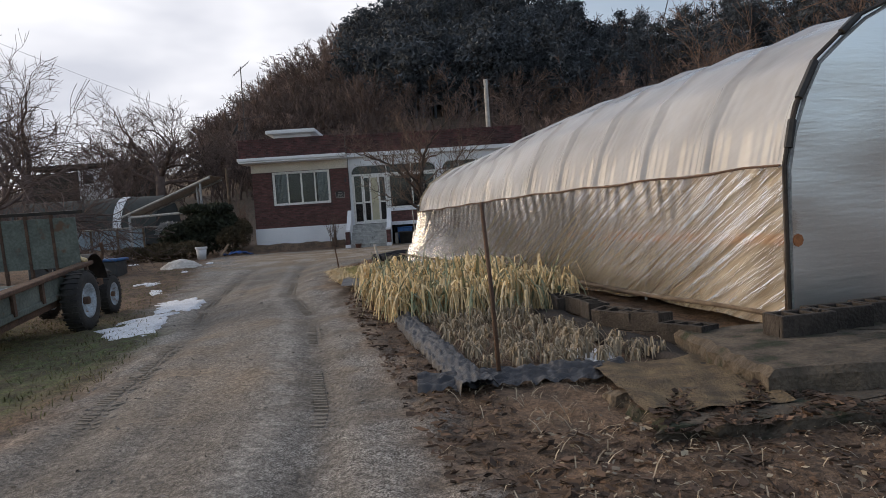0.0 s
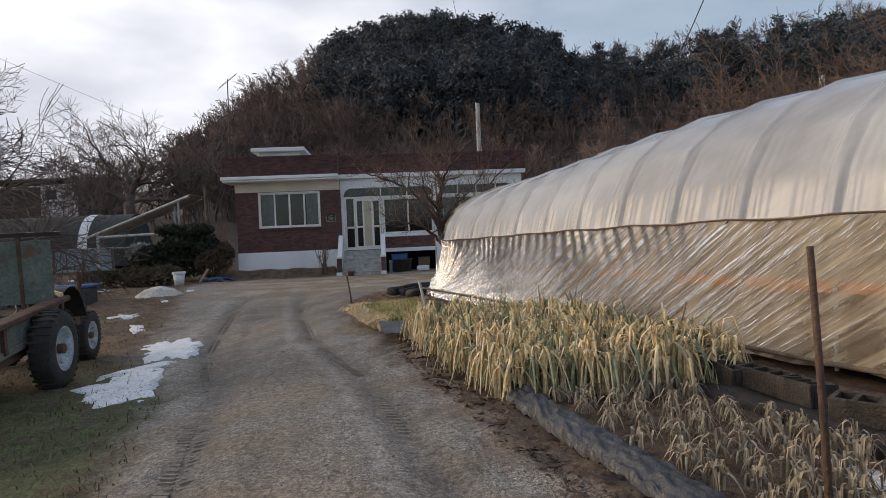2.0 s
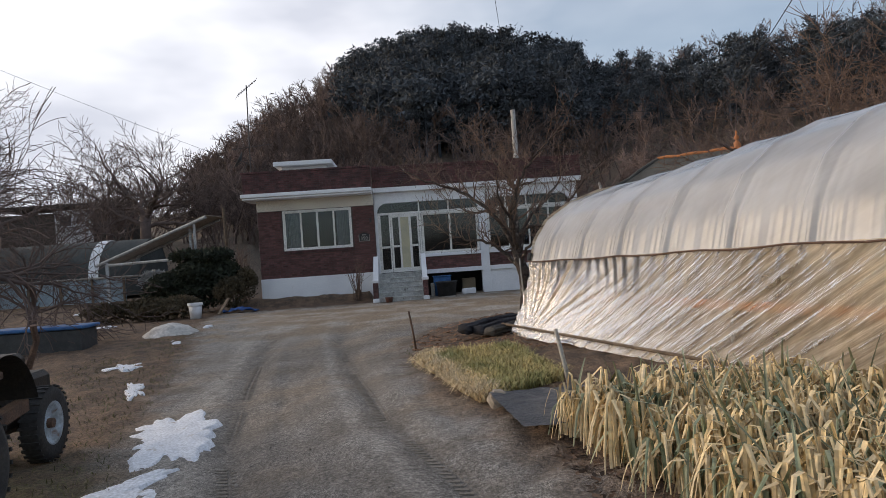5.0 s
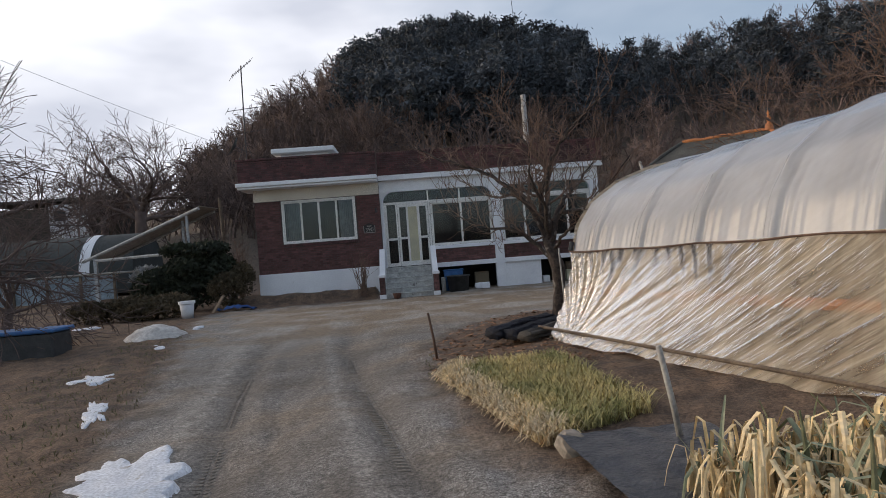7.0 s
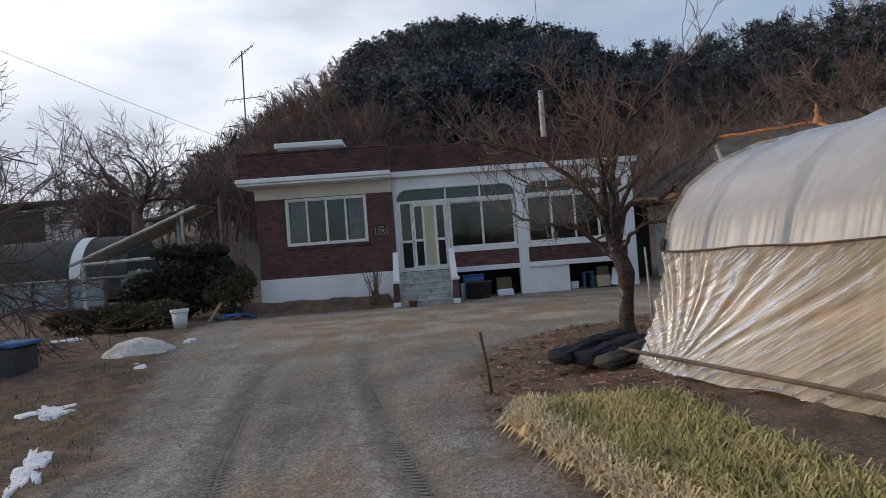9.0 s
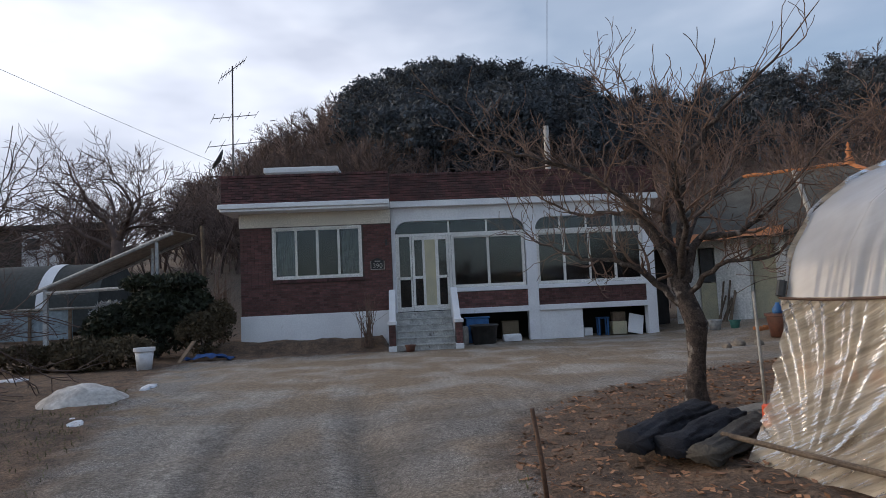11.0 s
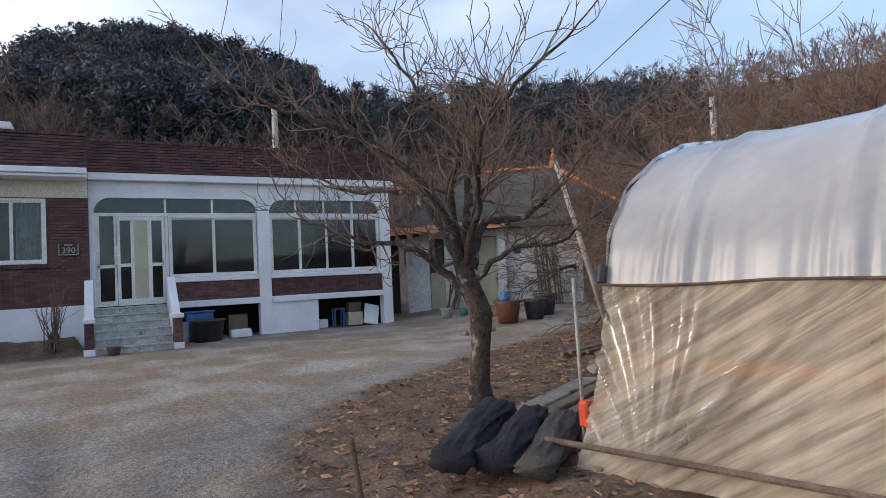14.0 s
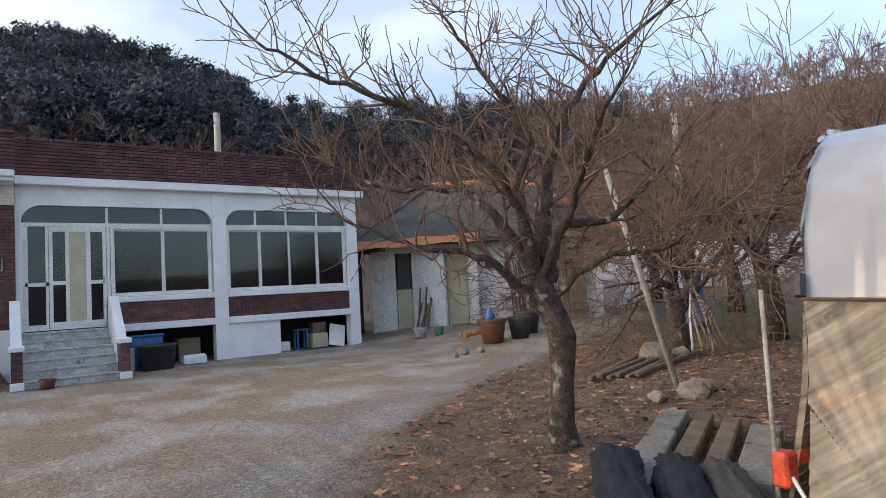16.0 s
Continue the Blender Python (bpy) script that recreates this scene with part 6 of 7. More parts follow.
shrub("dry_hedge", (-11.6, 26.3, gz(-11.6, 26.3)), [((-1.2, 0, 0.3), (0.8, 0.5, 0.35)), ((0, 0, 0.35), (0.9, 0.5, 0.4)), ((1.1, 0.1, 0.35), (0.7, 0.5, 0.4)), ((0.5, -0.4, 0.25), (0.8, 0.4, 0.3))], DRYBUSH, "low dry brown hedge beside the yard", dens=1300, size=0.05)
rb = random.Random(8)
for x, y, n, h, lab in ((-4.75, 27.95, 26, 1.5, "leafless shrub of thin brown stems by the steps"), (-10.2, 33.5, 40, 2.6, "tall bare saplings behind the house corner")):
    g = Geo()
    b = Vector((x, y, gz(x, y)))
    for k in range(n):
        a = rb.uniform(0, 6.28)
        top = b + Vector((math.cos(a) * rb.uniform(.05, .45), math.sin(a) * rb.uniform(.05, .4), h * rb.uniform(.5, 1)))
        m_ = b.lerp(top, 0.5) + Vector((rb.gauss(0, .04), rb.gauss(0, .04), 0))
        g.tube([b + Vector((rb.gauss(0, .1), rb.gauss(0, .08), 0)), m_, top], [0.012, 0.009, 0.004], 4, False)
        for _ in range(3):
            q = m_.lerp(top, rb.random())
            g.tube([q, q + Vector((rb.gauss(0, .14), rb.gauss(0, .1), rb.uniform(.05, .3)))], [0.005, 0.003], 3, False)
    solo("bare_shrub", g, TWIG, lab, "shrub", smooth=True)
bk = thing("white_bucket", (-9.72, 25.6, gz(-9.72, 25.6)), "tall white plastic bucket with a rim", "bucket")
part("body", Geo().lathe([(0.001, 0.0), (0.16, 0.0), (0.21, 0.5), (0.195, 0.5), (0.15, 0.03), (0.001, 0.03)], (-9.72, 25.6, gz(-9.72, 25.6)), sides=24), WHITE, bk, smooth=True)
part("rim", Geo().lathe([(0.21, 0.42), (0.235, 0.43), (0.235, 0.51), (0.195, 0.51), (0.195, 0.44)], (-9.72, 25.6, gz(-9.72, 25.6)), sides=24), WHITE, bk)
solo("blue_tarp", Geo().sheet(lambda a, b: (-9.35 + 1.2 * a, 26.9 + 0.5 * b, gz(-8.9, 27) + 0.03 + 0.16 * abs(noise.noise((a * 3, b * 3, 2))) + 0.05 * noise.noise((a * 9, b * 7, 5)) + 0.08 * math.sin(a * 3.1)), 30, 16), BLUE, "crumpled blue tarpaulin on the ground", "tarpaulin", smooth=True)
timber((-9.35, 26.75, 0.0), (-9.15, 27.3, 0.5), 0.12, 0.04, "short board leaning beside the tarpaulin", "boards")
# open timber shelter frame
fz = gz(-14.6, 31)
sf = thing("shelter_frame", (-13.2, 30, fz), "pale open shelter frame with a sloping beam roof", "shelter")
part("post", Geo().box(-14.95, -14.83, 30.94, 31.06, fz - 0.1, 2.12), CURTAIN, sf)
part("post", Geo().box(-10.85, -10.77, 29.2, 29.28, 0.2, 3.3), CURTAIN, sf)
part("post", Geo().box(-11.25, -11.17, 29.9, 29.98, 0.2, 3.2), CURTAIN, sf)
part("beam", Geo().tube([(-15.5, 31.3, 2.02), (-10.3, 29.0, 3.52)], 0.06, 6), CURTAIN, sf)
part("beam", Geo().tube([(-15.1, 32.6, 2.05), (-10.2, 30.4, 3.5)], 0.05, 6), CURTAIN, sf)
part("tie_beam", Geo().tube([(-14.9, 31.0, 2.02), (-10.85, 29.25, 2.05)], 0.06, 6), CURTAIN, sf)
part("roof_sheet", Geo().add([(-15.4, 31.4, 2.1), (-10.3, 29.1, 3.6), (-10.1, 30.5, 3.6), (-15.1, 32.7, 2.1), (-15.4, 31.4, 2.12), (-10.3, 29.1, 3.62), (-10.1, 30.5, 3.62), (-15.1, 32.7, 2.12)], [(0, 1, 2, 3), (4, 5, 6, 7), (0, 1, 5, 4), (1, 2, 6, 5), (2, 3, 7, 6), (3, 0, 4, 7)]), PIPE, sf, "thin sheet roof")
# dark covered tunnel with a white band, and low cold frame
dz = gz(-22, 39)
dt = thing("dark_tunnel", (-23, 39, dz), "dark covered half-round tunnel with a white band", "tunnel")
def half(x0, x1, r, yc, zc, n=24, grow=0.0):
    return Geo().sheet(lambda a, b: (x0 + (x1 - x0) * a, yc + (r + grow) * math.cos(math.pi * b), zc + (r + grow) * math.sin(math.pi * b) * 1.05 + 0.02 * noise.noise((a * 20, b * 6, 1))), 30, n)
part("cover", half(-31, -16.4, 1.9, 39.4, dz + 0.6), DARKFAB, dt, smooth=True)
part("end_wall", Geo().add([(-16.42, 39.4 + 1.9 * math.cos(math.pi * k / 20), dz + 0.6 + 1.98 * math.sin(math.pi * k / 20)) for k in range(21)] + [(-16.42, 37.5, dz - 0.3), (-16.42, 41.3, dz - 0.3)], [tuple(range(21)) + (21, 22)]), DARKFAB, dt)
part("skirt", Geo().box(-31, -16.4, 37.49, 37.55, dz - 0.3, dz + 0.62), DARKFAB, dt)
part("white_band", half(-18.9, -18.4, 1.9, 39.4, dz + 0.6, grow=0.03), WHITE, dt, smooth=True)
cz = gz(-17, 33.5)
cf = thing("cold_frame", (-17, 33.6, cz), "low blue-grey plastic covered shelf frame", "cold frame")
part("cover", Geo().sheet(lambda a, b: (-20.5 + 5.4 * a, 33.0 + 0.04 * noise.noise((a * 20, b * 5, 0)), cz + 0.05 + 1.0 * b), 50, 8), mat("blue_grey_film", (0.30, 0.38, 0.45), (0.22, 0.27, 0.31), 2, 0.4, 0.5, 9), cf, smooth=True)
part("top", Geo().box(-20.6, -15.0, 32.9, 34.6, cz + 1.06, cz + 1.14, bevel=0.02), PIPE, cf)
for k in range(5):
    part("post", Geo().box(-20.5 + 1.33 * k, -20.42 + 1.33 * k, 32.86, 32.94, cz - 0.1, cz + 1.05), WOOD, cf)
shrub("covered_heap", (-14.0, 33.4, gz(-14, 33.4)), [((0, 0, 0.75), (0.6, 0.5, 0.45))], CURTAIN, "pale covered heap on a stand", "heap", dens=2500, size=0.09)
pz = gz(-12.5, 22.5)
pl = thing("blue_planter", (-10.6, 19.6, gz(-10.6, 19.6)), "long blue trough planter with dry stems", "planter")
px = -0.1
part("trough", Geo().box(-12.6, -10.0, 19.2, 19.9, px - 0.05, px + 0.5, bevel=0.03), DARKPL, pl)
part("rim", Geo().box(-12.65, -9.95, 19.15, 19.95, px + 0.502, px + 0.58, bevel=0.02), BLUEPL, pl, "blue rim")
# far neighbour house
nz = gz(-31, 60)
nh = thing("neighbour_house", (-30, 58, nz), "small far pale house with a dark shed on the bank", "house")
part("wall", Geo().box(-31.5, -28.5, 58, 61, nz - 1, nz + 3.2), WHITE, nh)
part("dark_wing", Geo().box(-28.49, -26, 58, 61, nz - 1, nz + 3.4), GREYCLOTH, nh)
part("side_wing", Geo().box(-36, -31.52, 58, 61, nz - 1, nz + 3.0), GREYCLOTH, nh)
part("roof", Geo().box(-36.3, -25.8, 57.6, 61.4, nz + 3.42, nz + 3.65), GREYCLOTH, nh)
part("window", Geo().box(-31.1, -30.2, 57.94, 57.99, nz + 1.9, nz + 2.7), DARKPL, nh)

# ---------------------------------------------------------------- utility poles and wires
def pole(x, y, top, r, label, tilt=0.0, band=False):
    zg = gz(x, y)
    th = thing("utility_pole", (x, y, zg), label, "utility pole")
    part("shaft", Geo().tube([(x, y, zg - 0.2), (x + tilt, y, top)], [r * 1.25, r], 14), POLEC, th, smooth=True)
    part("bracket", Geo().box(x + tilt - 0.3, x + tilt + 0.3, y - 0.06, y - 0.01, top - 0.5, top - 0.4), DARKMETAL, th)
    if band:
        for k in range(4):
            part("band", Geo().tube([(x, y, zg + 2.2 + 0.2 * k), (x, y, zg + 2.4 + 0.2 * k)], r * 1.22, 14), YELLOW if k % 2 else BLACK, th)


pole(3.88, 42.5, 9.95, 0.14, "concrete utility pole behind the farmhouse")
pole(16.5, 27.5, 7.5, 0.11, "pale pole with a yellow and black band", band=True)
g = Geo()
pt = gz(-11.2, 35)
solo("wooden_post", Geo().tube([(-11.2, 35, pt - 0.2), (-11.35, 35, pt + 4.2)], [0.09, 0.07], 8), WOOD, "slim weathered wooden post behind the shelter", "post")


def wire(a, b, sag, r=0.012):
    a, b = Vector(a), Vector(b)
    solo("overhead_wire", Geo().tube([a.lerp(b, k / 24) - Vector((0, 0, sag * 4 * (k / 24) * (1 - k / 24))) for k in range(25)], r, 4), BLACK, "thin black overhead wire", "wire", "overhead wires")


wire((3.88, 42.4, 9.9), (60, 58, 14), 1.2, 0.018)
wire((3.88, 42.4, 9.4), (60, 57, 13.3), 1.2, 0.018)
wire((3.88, 42.3, 9.7), (-3.2, 9, 16), 0.5, 0.010)
wire((11.5, 35, 6.2), (3.5, 6, 9.8), 0.4, 0.016)
wire((-8.4, 28.6, 5.2), (-30, 14, 16), 0.5, 0.005)

# ---------------------------------------------------------------- outbuilding
W0, W1 = Vector((5.0, 30.6, 0)), Vector((10.6, 26.4, 0))
WD = (W1 - W0).normalized()
WB = Vector((-WD.y, WD.x, 0))
WM = Matrix(((WD.x, WB.x, 0, W0.x), (WD.y, WB.y, 0, W0.y), (0, 0, 1, 0.22), (0, 0, 0, 1)))
WL = (W1 - W0).length


def sg(g):
    g.v = [tuple(WM @ Vector(p)) for p in g.v]
    return g


sh = thing("outbuilding", (8.5, 30, 0.2), "old white rendered outbuilding with a hipped grey roof", "outbuilding")
OLDWHITE = mat("old_white_render", (0.78, 0.77, 0.74), (0.62, 0.61, 0.58), 2, 0.85, 0.3, 20, spot=((0.30, 0.27, 0.23), 2.5, 0.62))
w = Geo()
cuts = [(0.75, 1.25), (2.3, 2.95)]
edges_ = [0] + [c for q in cuts for c in q] + [WL]
for a, b in zip(edges_[::2], edges_[1::2]):
    part("wall", sg(Geo().box(a, b, 0, 0.2, -0.3, 2.75)), OLDWHITE, sh, "stained white rendered wall")
for a, b in cuts:
    part("lintel", sg(Geo().box(a, b, 0, 0.2, 2.3, 2.75)), OLDWHITE, sh)
w.box(0, 0.2, 0.2, 5, -0.3, 2.75).box(WL - 0.2, WL, 0.2, 5, -0.3, 2.75).box(0.2, WL - 0.2, 4.8, 5, -0.3, 2.75)
part("back_wall", sg(w), OLDWHITE, sh)
part("wall_bay", sg(Geo().box(3.02, 3.25, -0.32, -0.003, -0.3, 2.7).box(1.55, 2.25, -0.26, -0.003, -0.3, 2.7)), OLDWHITE, sh)
part("door", sg(Geo().box(2.32, 2.93, 0.06, 0.10, -0.1, 2.28)), BEIGE, sh, "pale yellow plank door")
d2 = part("door", sg(Geo().box(0.77, 1.23, 0.08, 0.12, -0.1, 1.2)), BEIGE, sh, "faded half-glazed door")
part("pane", sg(Geo().box(0.80, 1.20, 0.09, 0.1, 1.22, 2.28)), DARKPL, d2)
RP = [(-0.5, -0.75, 2.62), (WL + 0.5, -0.75, 2.62), (WL + 0.5, 5.6, 2.62), (-0.5, 5.6, 2.62), (1.9, 2.4, 4.75), (WL - 2.0, 2.4, 4.75)]
rf = part("roof", sg(Geo().add(RP + [(p[0], p[1], p[2] - 0.12) for p in RP[:4]], [(0, 1, 5, 4), (1, 2, 5), (2, 3, 4, 5), (3, 0, 4), (0, 1, 7, 6), (1, 2, 8, 7), (2, 3, 9, 8), (3, 0, 6, 9), (6, 7, 8, 9)])), ROOFSH, sh, "grey felted hip roof")
for a, b in ((0, 4), (1, 5), (2, 5), (3, 4), (4, 5)):
    p, q = Vector(RP[a]), Vector(RP[b])
    part("ridge_cap", sg(Geo().tube([p.lerp(q, k / 8) + Vector((0, 0, 0.03 * math.sin(k * 2.2))) for k in range(9)], 0.08, 7)), ORANGE if b == 5 or a == 4 else ROOFSH, rf, "orange ridge cap" if b == 5 or a == 4 else "")
part("eave_board", sg(Geo().sheet(lambda a, b: (-0.6 + 3.9 * a, -0.72 - 0.42 * b, 2.66 - 0.26 * b + 0.06 * noise.noise((a * 6, b * 2, 0)) + 0.1 * a), 30, 3)), ORANGE, sh, "bent orange sheet along the eave")
fi = sg(Geo().lathe([(0.001, 5.45), (0.05, 5.36), (0.03, 5.28), (0.10, 5.15), (0.05, 5.02), (0.13, 4.92), (0.16, 4.72)], (WL - 2.0, 2.4, 0), sides=12))
part("finial", fi, ORANGE, rf, "orange ridge finial", smooth=True)
part("meter", sg(Geo().box(3.5, 3.72, -0.1, -0.003, 1.7, 1.95, bevel=0.02)), DARKPL, sh)
# dark panels close the gap beside the house; their colour is its shade
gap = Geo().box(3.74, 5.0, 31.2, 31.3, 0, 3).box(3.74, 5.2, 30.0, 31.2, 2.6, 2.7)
part("passage", gap, SHADEIN, sh, "near-black panels that stand for shade in the gap by the farmhouse")
# ladder, poles and boards leaning on it
ld = thing("ladder", tuple(WM @ Vector((5.2, -0.4, 0))), "pale wooden ladder leaning on the outbuilding", "ladder")
for x in (5.1, 5.55):
    part("rail", sg(Geo().tube([(x, -0.55, -0.05), (x, -0.06, 2.45)], 0.03, 6)), CURTAIN, ld)
for k in range(7):
    t = (k + 0.6) / 7.5
    part("rung", sg(Geo().tube([(5.1, -0.55 + 0.49 * t, 2.5 * t), (5.55, -0.55 + 0.49 * t, 2.5 * t)], 0.02, 6)), CURTAIN, ld)
pr = random.Random(6)
for k in range(14):
    x = 4.25 + 0.05 * k
    solo("bamboo_pole", sg(Geo().tube([(x + pr.uniform(-.05, .2), -0.6 - pr.uniform(0, .15), -0.05), (x - 0.1 + pr.uniform(-.1, .1), -0.04, pr.uniform(1.6, 2.3))], 0.02, 5)), WOOD, "thin dry pole leaning on the white wall", "pole", "poles on the wall")
for x in (5.75, 6.05, 6.3):
    solo("board", sg(Geo().box(-0.13, 0.13, -0.02, 0.02, 0, 2.3, Matrix.Translation((x, -0.5, -0.05)) @ Matrix.Rotation(radians(-11), 4, "X"), bevel=0.005)), WOOD, "grey weathered board leaning on the wall", "board", "boards on the wall")
for k in range(7):
    solo("firewood_stick", sg(Geo().tube([(1.35 + 0.06 * k, -0.75, -0.02), (1.5 + 0.05 * k + pr.uniform(-.1, .2), -0.3, pr.uniform(0.7, 1.3))], 0.03, 6)), WOOD, "stick of firewood leaning by the door", "stick", "sticks by the door")


def pot(x, y, r, h, material, label, name="plant_pot"):
    z = gz(x, y)
    th = thing(name, (x, y, z), label, "pot", "pots by the outbuilding")
    part("body", Geo().lathe([(0.001, 0), (r * 0.72, 0), (r * 0.95, h * 0.85), (r * 0.95, h * 0.9), (r * 0.86, h * 0.9), (r * 0.6, h * 0.2), (0.001, h * 0.2)], (x, y, z), sides=22), material, th, smooth=True)
    part("rim", Geo().lathe([(r * 0.95, h * 0.86), (r * 1.06, h * 0.88), (r * 1.06, h), (r * 0.88, h), (r * 0.86, h * 0.88)], (x, y, z), sides=22), material, th)


pot(5.0, 24.9, 0.33, 0.55, TERRA, "large brown clay tub on the yard")
pot(5.75, 24.8, 0.28, 0.5, DARKPL, "dark plastic tub on the yard")
pot(6.4, 25.2, 0.3, 0.55, DARKPL, "dark plastic tub by the wall")
pot(4.75, 27.6, 0.18, 0.28, CURTAIN, "pale small pot by the wall")
pot(5.15, 27.3, 0.14, 0.22, mat("teal_plastic", (0.08, 0.25, 0.22), (0.05, 0.17, 0.15), 5, 0.5, 0.05), "teal plastic pot by the wall")
pot(-3.62, 27.0, 0.14, 0.17, TERRA, "small terracotta pot at the foot of the steps")
for k in range(6):
    x, y = 4.6 + 0.27 * (k % 3) + 0.6, 26.2 + 0.2 * (k // 3)
    solo("paving_brick", Geo().box(x, x + 0.22, y, y + 0.12, gz(x, y), gz(x, y) + 0.09, bevel=0.008), ORANGE, "loose orange brick on the ground", "brick", "loose bricks")
solo("blue_jug", Geo().lathe([(0.001, 0.5), (0.1, 0.5), (0.12, 0.65), (0.05, 0.75), (0.04, 0.8), (0.001, 0.8)], (4.9, 24.85, gz(4.9, 24.9)), sides=14), BLUEPL, "pale blue plastic jug in the tub", "jug", smooth=True)

# ---------------------------------------------------------------- under the porch
solo("black_tub", Geo().lathe([(0.001, 0), (0.32, 0), (0.38, 0.5), (0.41, 0.5), (0.41, 0.54), (0.35, 0.54), (0.30, 0.05), (0.001, 0.05)], (-1.55, 28.25, 0.0), sides=26), DARKPL, "large dark plastic tub under the porch", "tub", smooth=True)
crate = thing("blue_crate", (-1.7, 28.72, 0), "blue plastic crate behind the tub", "crate")
part("body", Geo().box(-2.0, -1.35, 28.68, 28.95, 0.0, 0.70, bevel=0.02), BLUEPL, crate)
part("rim", Geo().box(-2.03, -1.32, 28.65, 28.98, 0.702, 0.74, bevel=0.01), BLUEPL, crate)
solo("grey_basket", Geo().box(-2.12, -1.98, 28.3, 28.6, 0.0, 0.5, bevel=0.02), PIPE, "pale grey basket beside the steps", "basket")
solo("white_sack", rough_slab(-0.95, -0.45, 28.55, 28.85, 0.02, 0.2, 9, 0.06), WHITE, "white crumpled sack under the porch", "sack", smooth=True)
solo("storage_box", Geo().box(-0.85, -0.35, 29.5, 29.9, 0.0, 0.55, bevel=0.01), mat("cardboard", (0.30, 0.24, 0.16), (0.24, 0.19, 0.13), 4, 0.85, 0.1), "worn box in the crawl space", "box")
st = thing("blue_stool", (2.15, 29.35, 0.05), "pale blue plastic stool in the crawl space", "stool")
part("seat", Geo().box(1.98, 2.32, 29.2, 29.5, 0.5, 0.54, bevel=0.01), BLUEPL, st)
for x in (2.0, 2.26):
    for y in (29.22, 29.44):
        part("leg", Geo().box(x, x + 0.04, y, y + 0.04, 0.0, 0.498), BLUEPL, st)
for x0, x1, z1, m_ in ((1.55, 1.8, 0.25, WHITE), (2.42, 2.85, 0.4, BEIGE), (2.5, 2.8, 0.0, CURTAIN)):
    if z1:
        solo("storage_box", Geo().box(x0, x1, 29.2, 29.55, 0.02, z1, bevel=0.01), m_, "small box in the crawl space", "box")
solo("storage_box", Geo().box(2.45, 2.83, 29.25, 29.5, 0.402, 0.68, bevel=0.01), WOOD, "brown box on another box", "box")
solo("white_sheet", Geo().box(-0.22, 0.22, -0.02, 0.02, 0, 0.6, Matrix.Translation((3.05, 29.12, 0.03)) @ Matrix.Rotation(radians(-20), 4, "X") @ Matrix.Rotation(radians(14), 4, "Y"), bevel=0.01), WHITE, "white board leaning in the crawl space", "board")

# ---------------------------------------------------------------- orchard clutter, far greenhouses
for x, y, ln, rot in ((20, 40, 14, -20), (26, 34, 12, -35)):
    z = gz(x, y)
    c, s = math.cos(radians(rot)), math.sin(radians(rot))
    g = Geo().sheet(lambda a, b: (x + (a - 0.5) * ln * c - 2.4 * math.cos(math.pi * b) * s, y + (a - 0.5) * ln * s + 2.4 * math.cos(math.pi * b) * c, z - 0.4 + 2.7 * math.sin(math.pi * b)), 20, 16)
    solo("far_greenhouse", g, FILM_TOP, "far white film greenhouse beyond the orchard", "greenhouse", "far greenhouses", smooth=True)
solo("white_tank", Geo().box(15.0, 16.2, 29.4, 30.2, gz(15.6, 29.8) - 0.1, gz(15.6, 29.8) + 1.1, bevel=0.05), WHITE, "white plastic water tank in the orchard", "tank")
solo("blue_cover", Geo().sheet(lambda a, b: (9.2 + 0.35 * math.cos(a * 6.28) * (0.5 + 0.5 * b) , 22.4 + 0.3 * math.sin(a * 6.28) * (0.5 + 0.5 * b), gz(9.2, 22.4) + 1.15 - 0.95 * b + 0.05 * math.sin(a * 30)), 40, 8), BLUE, "blue plastic sheet hung on a tree", "plastic sheet", smooth=True)
for k in range(3):
    p = [(5.6 + 0.2 * math.cos(a) + 0.12 * k, 20.15 - 0.05 * k + 0.1 * math.sin(a), gz(5.6, 20.2) + 0.62 + 0.6 * math.sin(a * 0.5 + 1.0 + k * .3)) for a in np.linspace(0, 9, 30)]
    solo("garden_hose", Geo().tube([(5.45 + 0.3 * k, 20.05, gz(5.6, 20) + 0.02), (5.55 + 0.1 * k, 20.12, gz(5.6, 20) + 0.7), (5.7 - 0.05 * k, 20.15, gz(5.6, 20) + 1.3), (5.95 + 0.1 * k, 20.1, gz(5.6, 20) + 0.7), (6.0 + 0.2 * k, 20.0, gz(5.6, 20) + 0.02)], 0.02, 6), STRAW if k else WHITE, "yellow hose hung round the tree trunk", "hose", "hoses", smooth=True)

# ---------------------------------------------------------------- litter
def flakes(name, spots, s0, s1, material, label, category, seed, lift=0.012, bump=True):
    r = np.random.default_rng(seed)
    sp = np.asarray(spots)
    n = len(sp)
    zz = land(sp[:, 0], sp[:, 1]) + np.where(np.hypot(sp[:, 0] + 2.5, sp[:, 1] - 8) < 30, bumpy(sp[:, 0], sp[:, 1]), 0) + lift
    base = np.column_stack([sp, zz])
    e1 = r.normal(0, 1, (n, 3)) * (1, 1, 0.35)
    e2 = r.normal(0, 1, (n, 3)) * (1, 1, 0.35)
    size = r.uniform(s0, s1, n)[:, None]
    V = np.stack([base - e1 * size * 0.5, base + e2 * size * 0.5, base + e1 * size * 0.5, base - e2 * size * 0.4], 1).reshape(-1, 3)
    F = np.arange(4 * n).reshape(-1, 4)
    return tagged(new(name, raw_mesh(name, V, F, material)), label, category, kind="stuff")


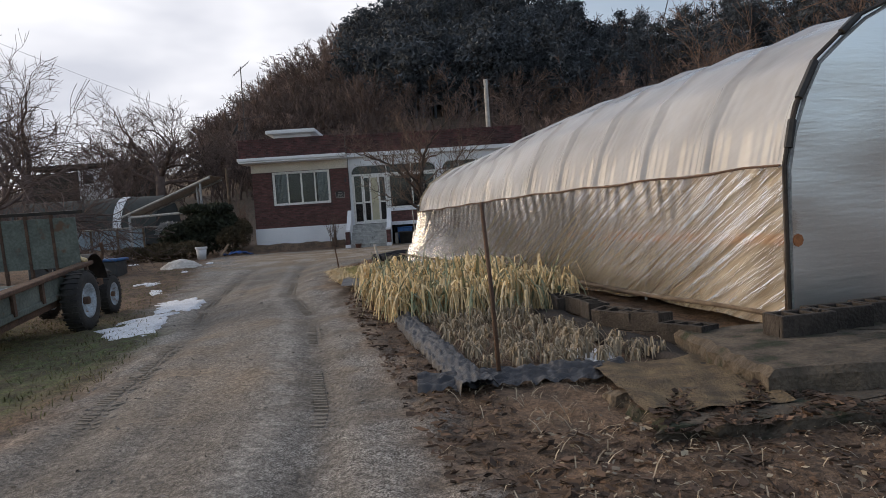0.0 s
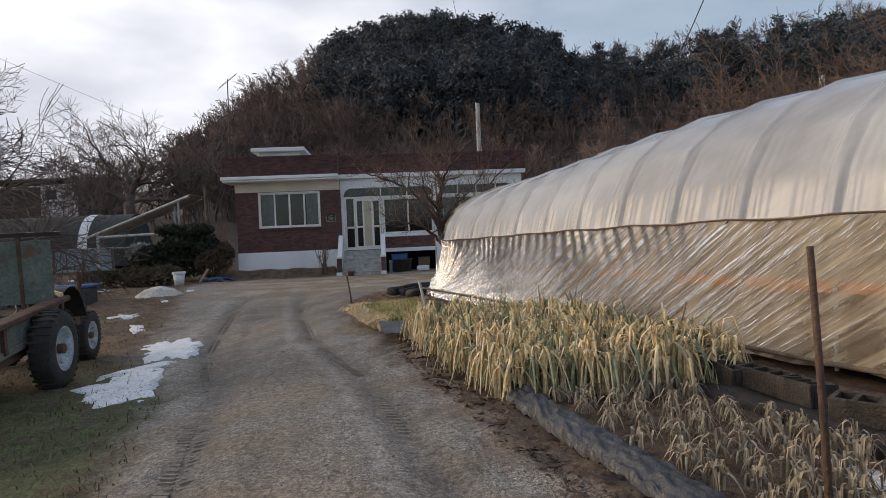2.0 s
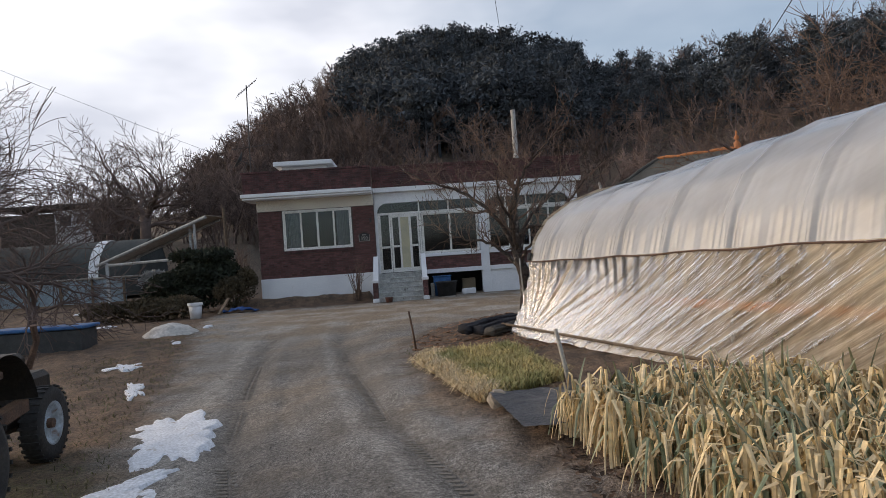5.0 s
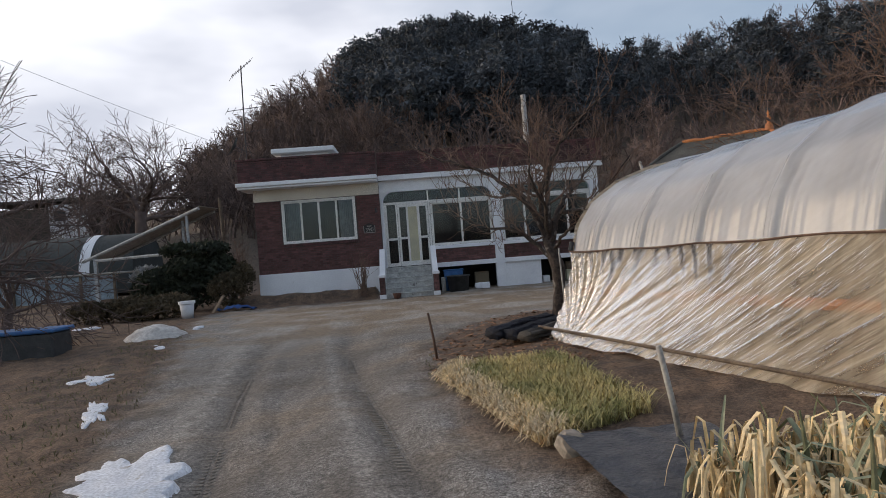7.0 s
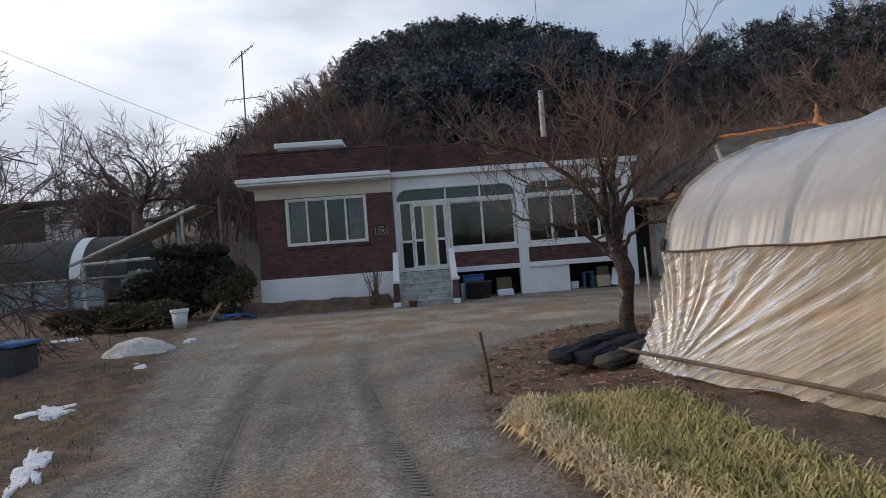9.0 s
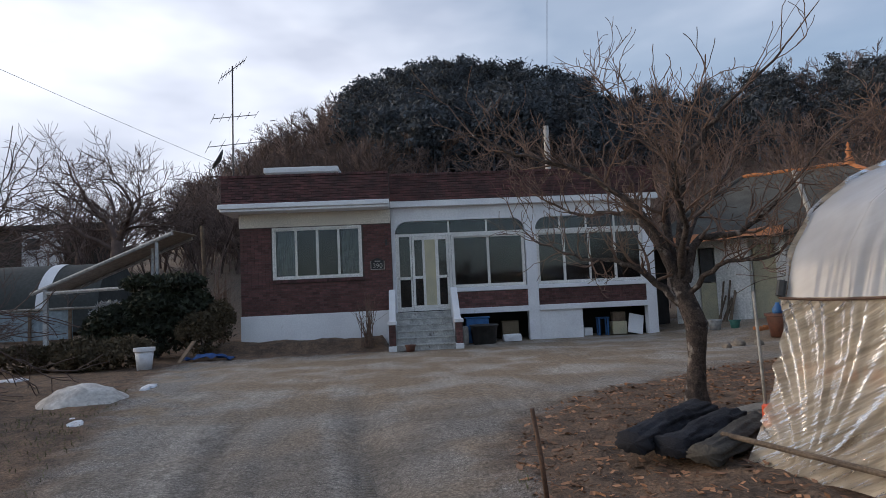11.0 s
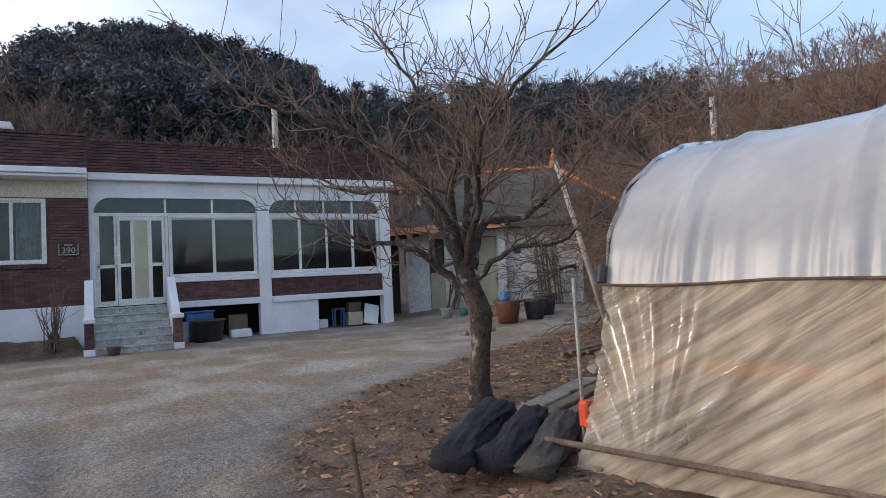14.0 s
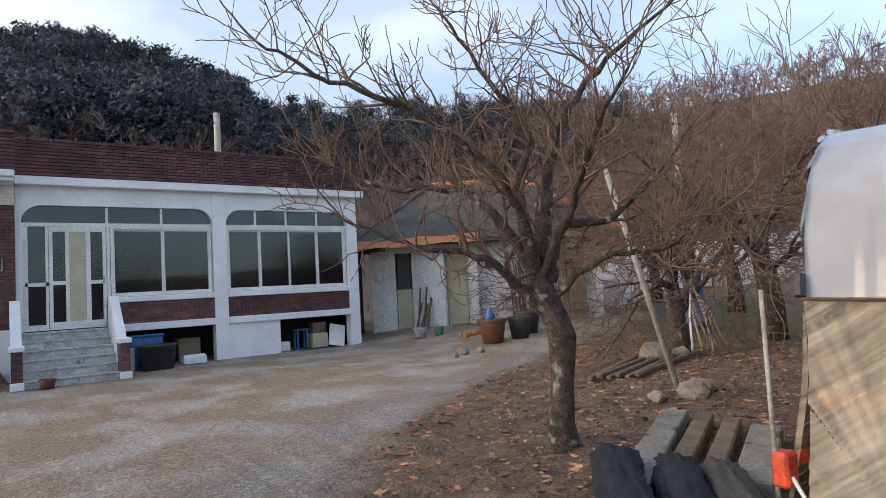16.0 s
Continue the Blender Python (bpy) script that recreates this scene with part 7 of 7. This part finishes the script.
rn = np.random.default_rng(12)
p = rn.uniform((-3.2, 13.5), (8, 24), (30000, 2))
p = p[(in_poly(p[:, 0], p[:, 1], DRIVE) < -0.05)]
flakes("fallen_leaves", p, 0.014, 0.05, LITTER, "brown fallen leaves under the fruit trees", "leaf litter", 1)
p = rn.uniform((-1.9, 1.0), (4.0, 11), (38000, 2))
d = in_poly(p[:, 0], p[:, 1], DRIVE)
tx = np.interp(p[:, 1], [T0.y, T1.y], [T0.x, T1.x])
p = p[(d < 0.05) & ((d > -0.5) | (p[:, 1] < 3.3)) & (p[:, 0] < tx - 0.3) | ((p[:, 1] < 2.95) & (d < 0))]
flakes("bed_litter", p, 0.012, 0.045, DARKLITTER, "dry leaf crumbs and clods along the bed edge", "leaf litter", 2)
p = np.column_stack([rn.uniform(-9, -2.8, 16000), rn.uniform(2, 22, 16000)])
p = p[in_poly(p[:, 0], p[:, 1], DRIVE) < 0.0]
blades(p, 8, 0.02, 0.07, 0.004, 1.6, "dry_grass", mat("dry_grass_blade", (0.13, 0.11, 0.05), (0.09, 0.095, 0.035), 1.5, 0.9, 0, 20, island=0.5), "short dry and green grass beside the drive", "grass")
p = np.column_stack([rn.uniform(-0.6, 4, 9000), rn.uniform(1.5, 4.5, 9000)])
p = p[in_poly(p[:, 0], p[:, 1], DRIVE) < -0.1]
blades(p[:1100], 9, 0.02, 0.10, 0.0035, 2.2, "dry_straw", PALE, "dry straw strewn by the footing", "straw")
p = np.column_stack([rn.uniform(-6, 1, 30000), rn.uniform(0.5, 16, 30000)])
p = p[in_poly(p[:, 0], p[:, 1], DRIVE) > 0]
k = noise.noise
p = np.array([q for q in p if k((q[0] * 0.9, q[1] * 0.5, 4)) > 0.05])
flakes("gravel", p, 0.006, 0.018, PEBBLE, "small gravel strewn over the drive", "gravel", 3, 0.006)

# litter on the footing
p = np.column_stack([rn.uniform(0.3, 3.6, 5000), rn.uniform(2.95, 3.5, 5000)])
flakes("footing_litter", p, 0.012, 0.04, DARKLITTER, "dry leaf crumbs lying on the broken footing", "leaf litter", 6, 0.075)
p = np.column_stack([rn.uniform(-0.3, 4, 6000), rn.uniform(1.2, 3.4, 6000)])
p = p[in_poly(p[:, 0], p[:, 1], DRIVE) < -0.05]
flakes("pale_litter", p[:2600], 0.008, 0.026, PALE, "pale dry leaves and stalks by the footing", "leaf litter", 7, 0.02)

# tyre tread marks along the drive
trk = Geo()
for off, y0, y1 in ((0.62, 1.0, 16.5), (-0.85, 4.0, 16.0)):
    y = y0
    while y < y1:
        x = float(np.interp(y, [-5, 4, 8, 11, 14.2, 18, 24], [-1.4, -2.0, -2.8, -3.7, -4.3, -4.9, -5.2])) + off
        for sd in (-1, 1):
            if noise.noise((x * 0.7, y * 0.8, off * 5 + 2)) > -0.15:
                zt = float(land(x, y) + bumpy(np.array([x]), np.array([y]))[0])
                trk.box(-0.045, 0.045, -0.011, 0.011, -0.01, 0.009, pose(x + sd * 0.06, y, zt, 0, 0, 14 + sd * 24))
        y += 0.075
solo("tyre_track", trk, mat("pressed_earth", (0.25, 0.22, 0.185), (0.19, 0.165, 0.135), 3, 0.95, 0.4, 50), "tyre tread marks pressed into the drive", "tyre track", kind="stuff")

# bricks nearest the door, one by one
meshes = {}
for bx in near_b:
    key = (round(bx[1] - bx[0], 2))
    if key not in meshes:
        meshes[key] = Geo().box(0, bx[1] - bx[0], 0, 0.04, 0, bx[5] - bx[4]).mesh("brick", BRICK)
    ob = new("brick", meshes[key])
    ob.parent = wing_wall
    ob.matrix_basis = Matrix.Translation((bx[0], bx[2], bx[4]))
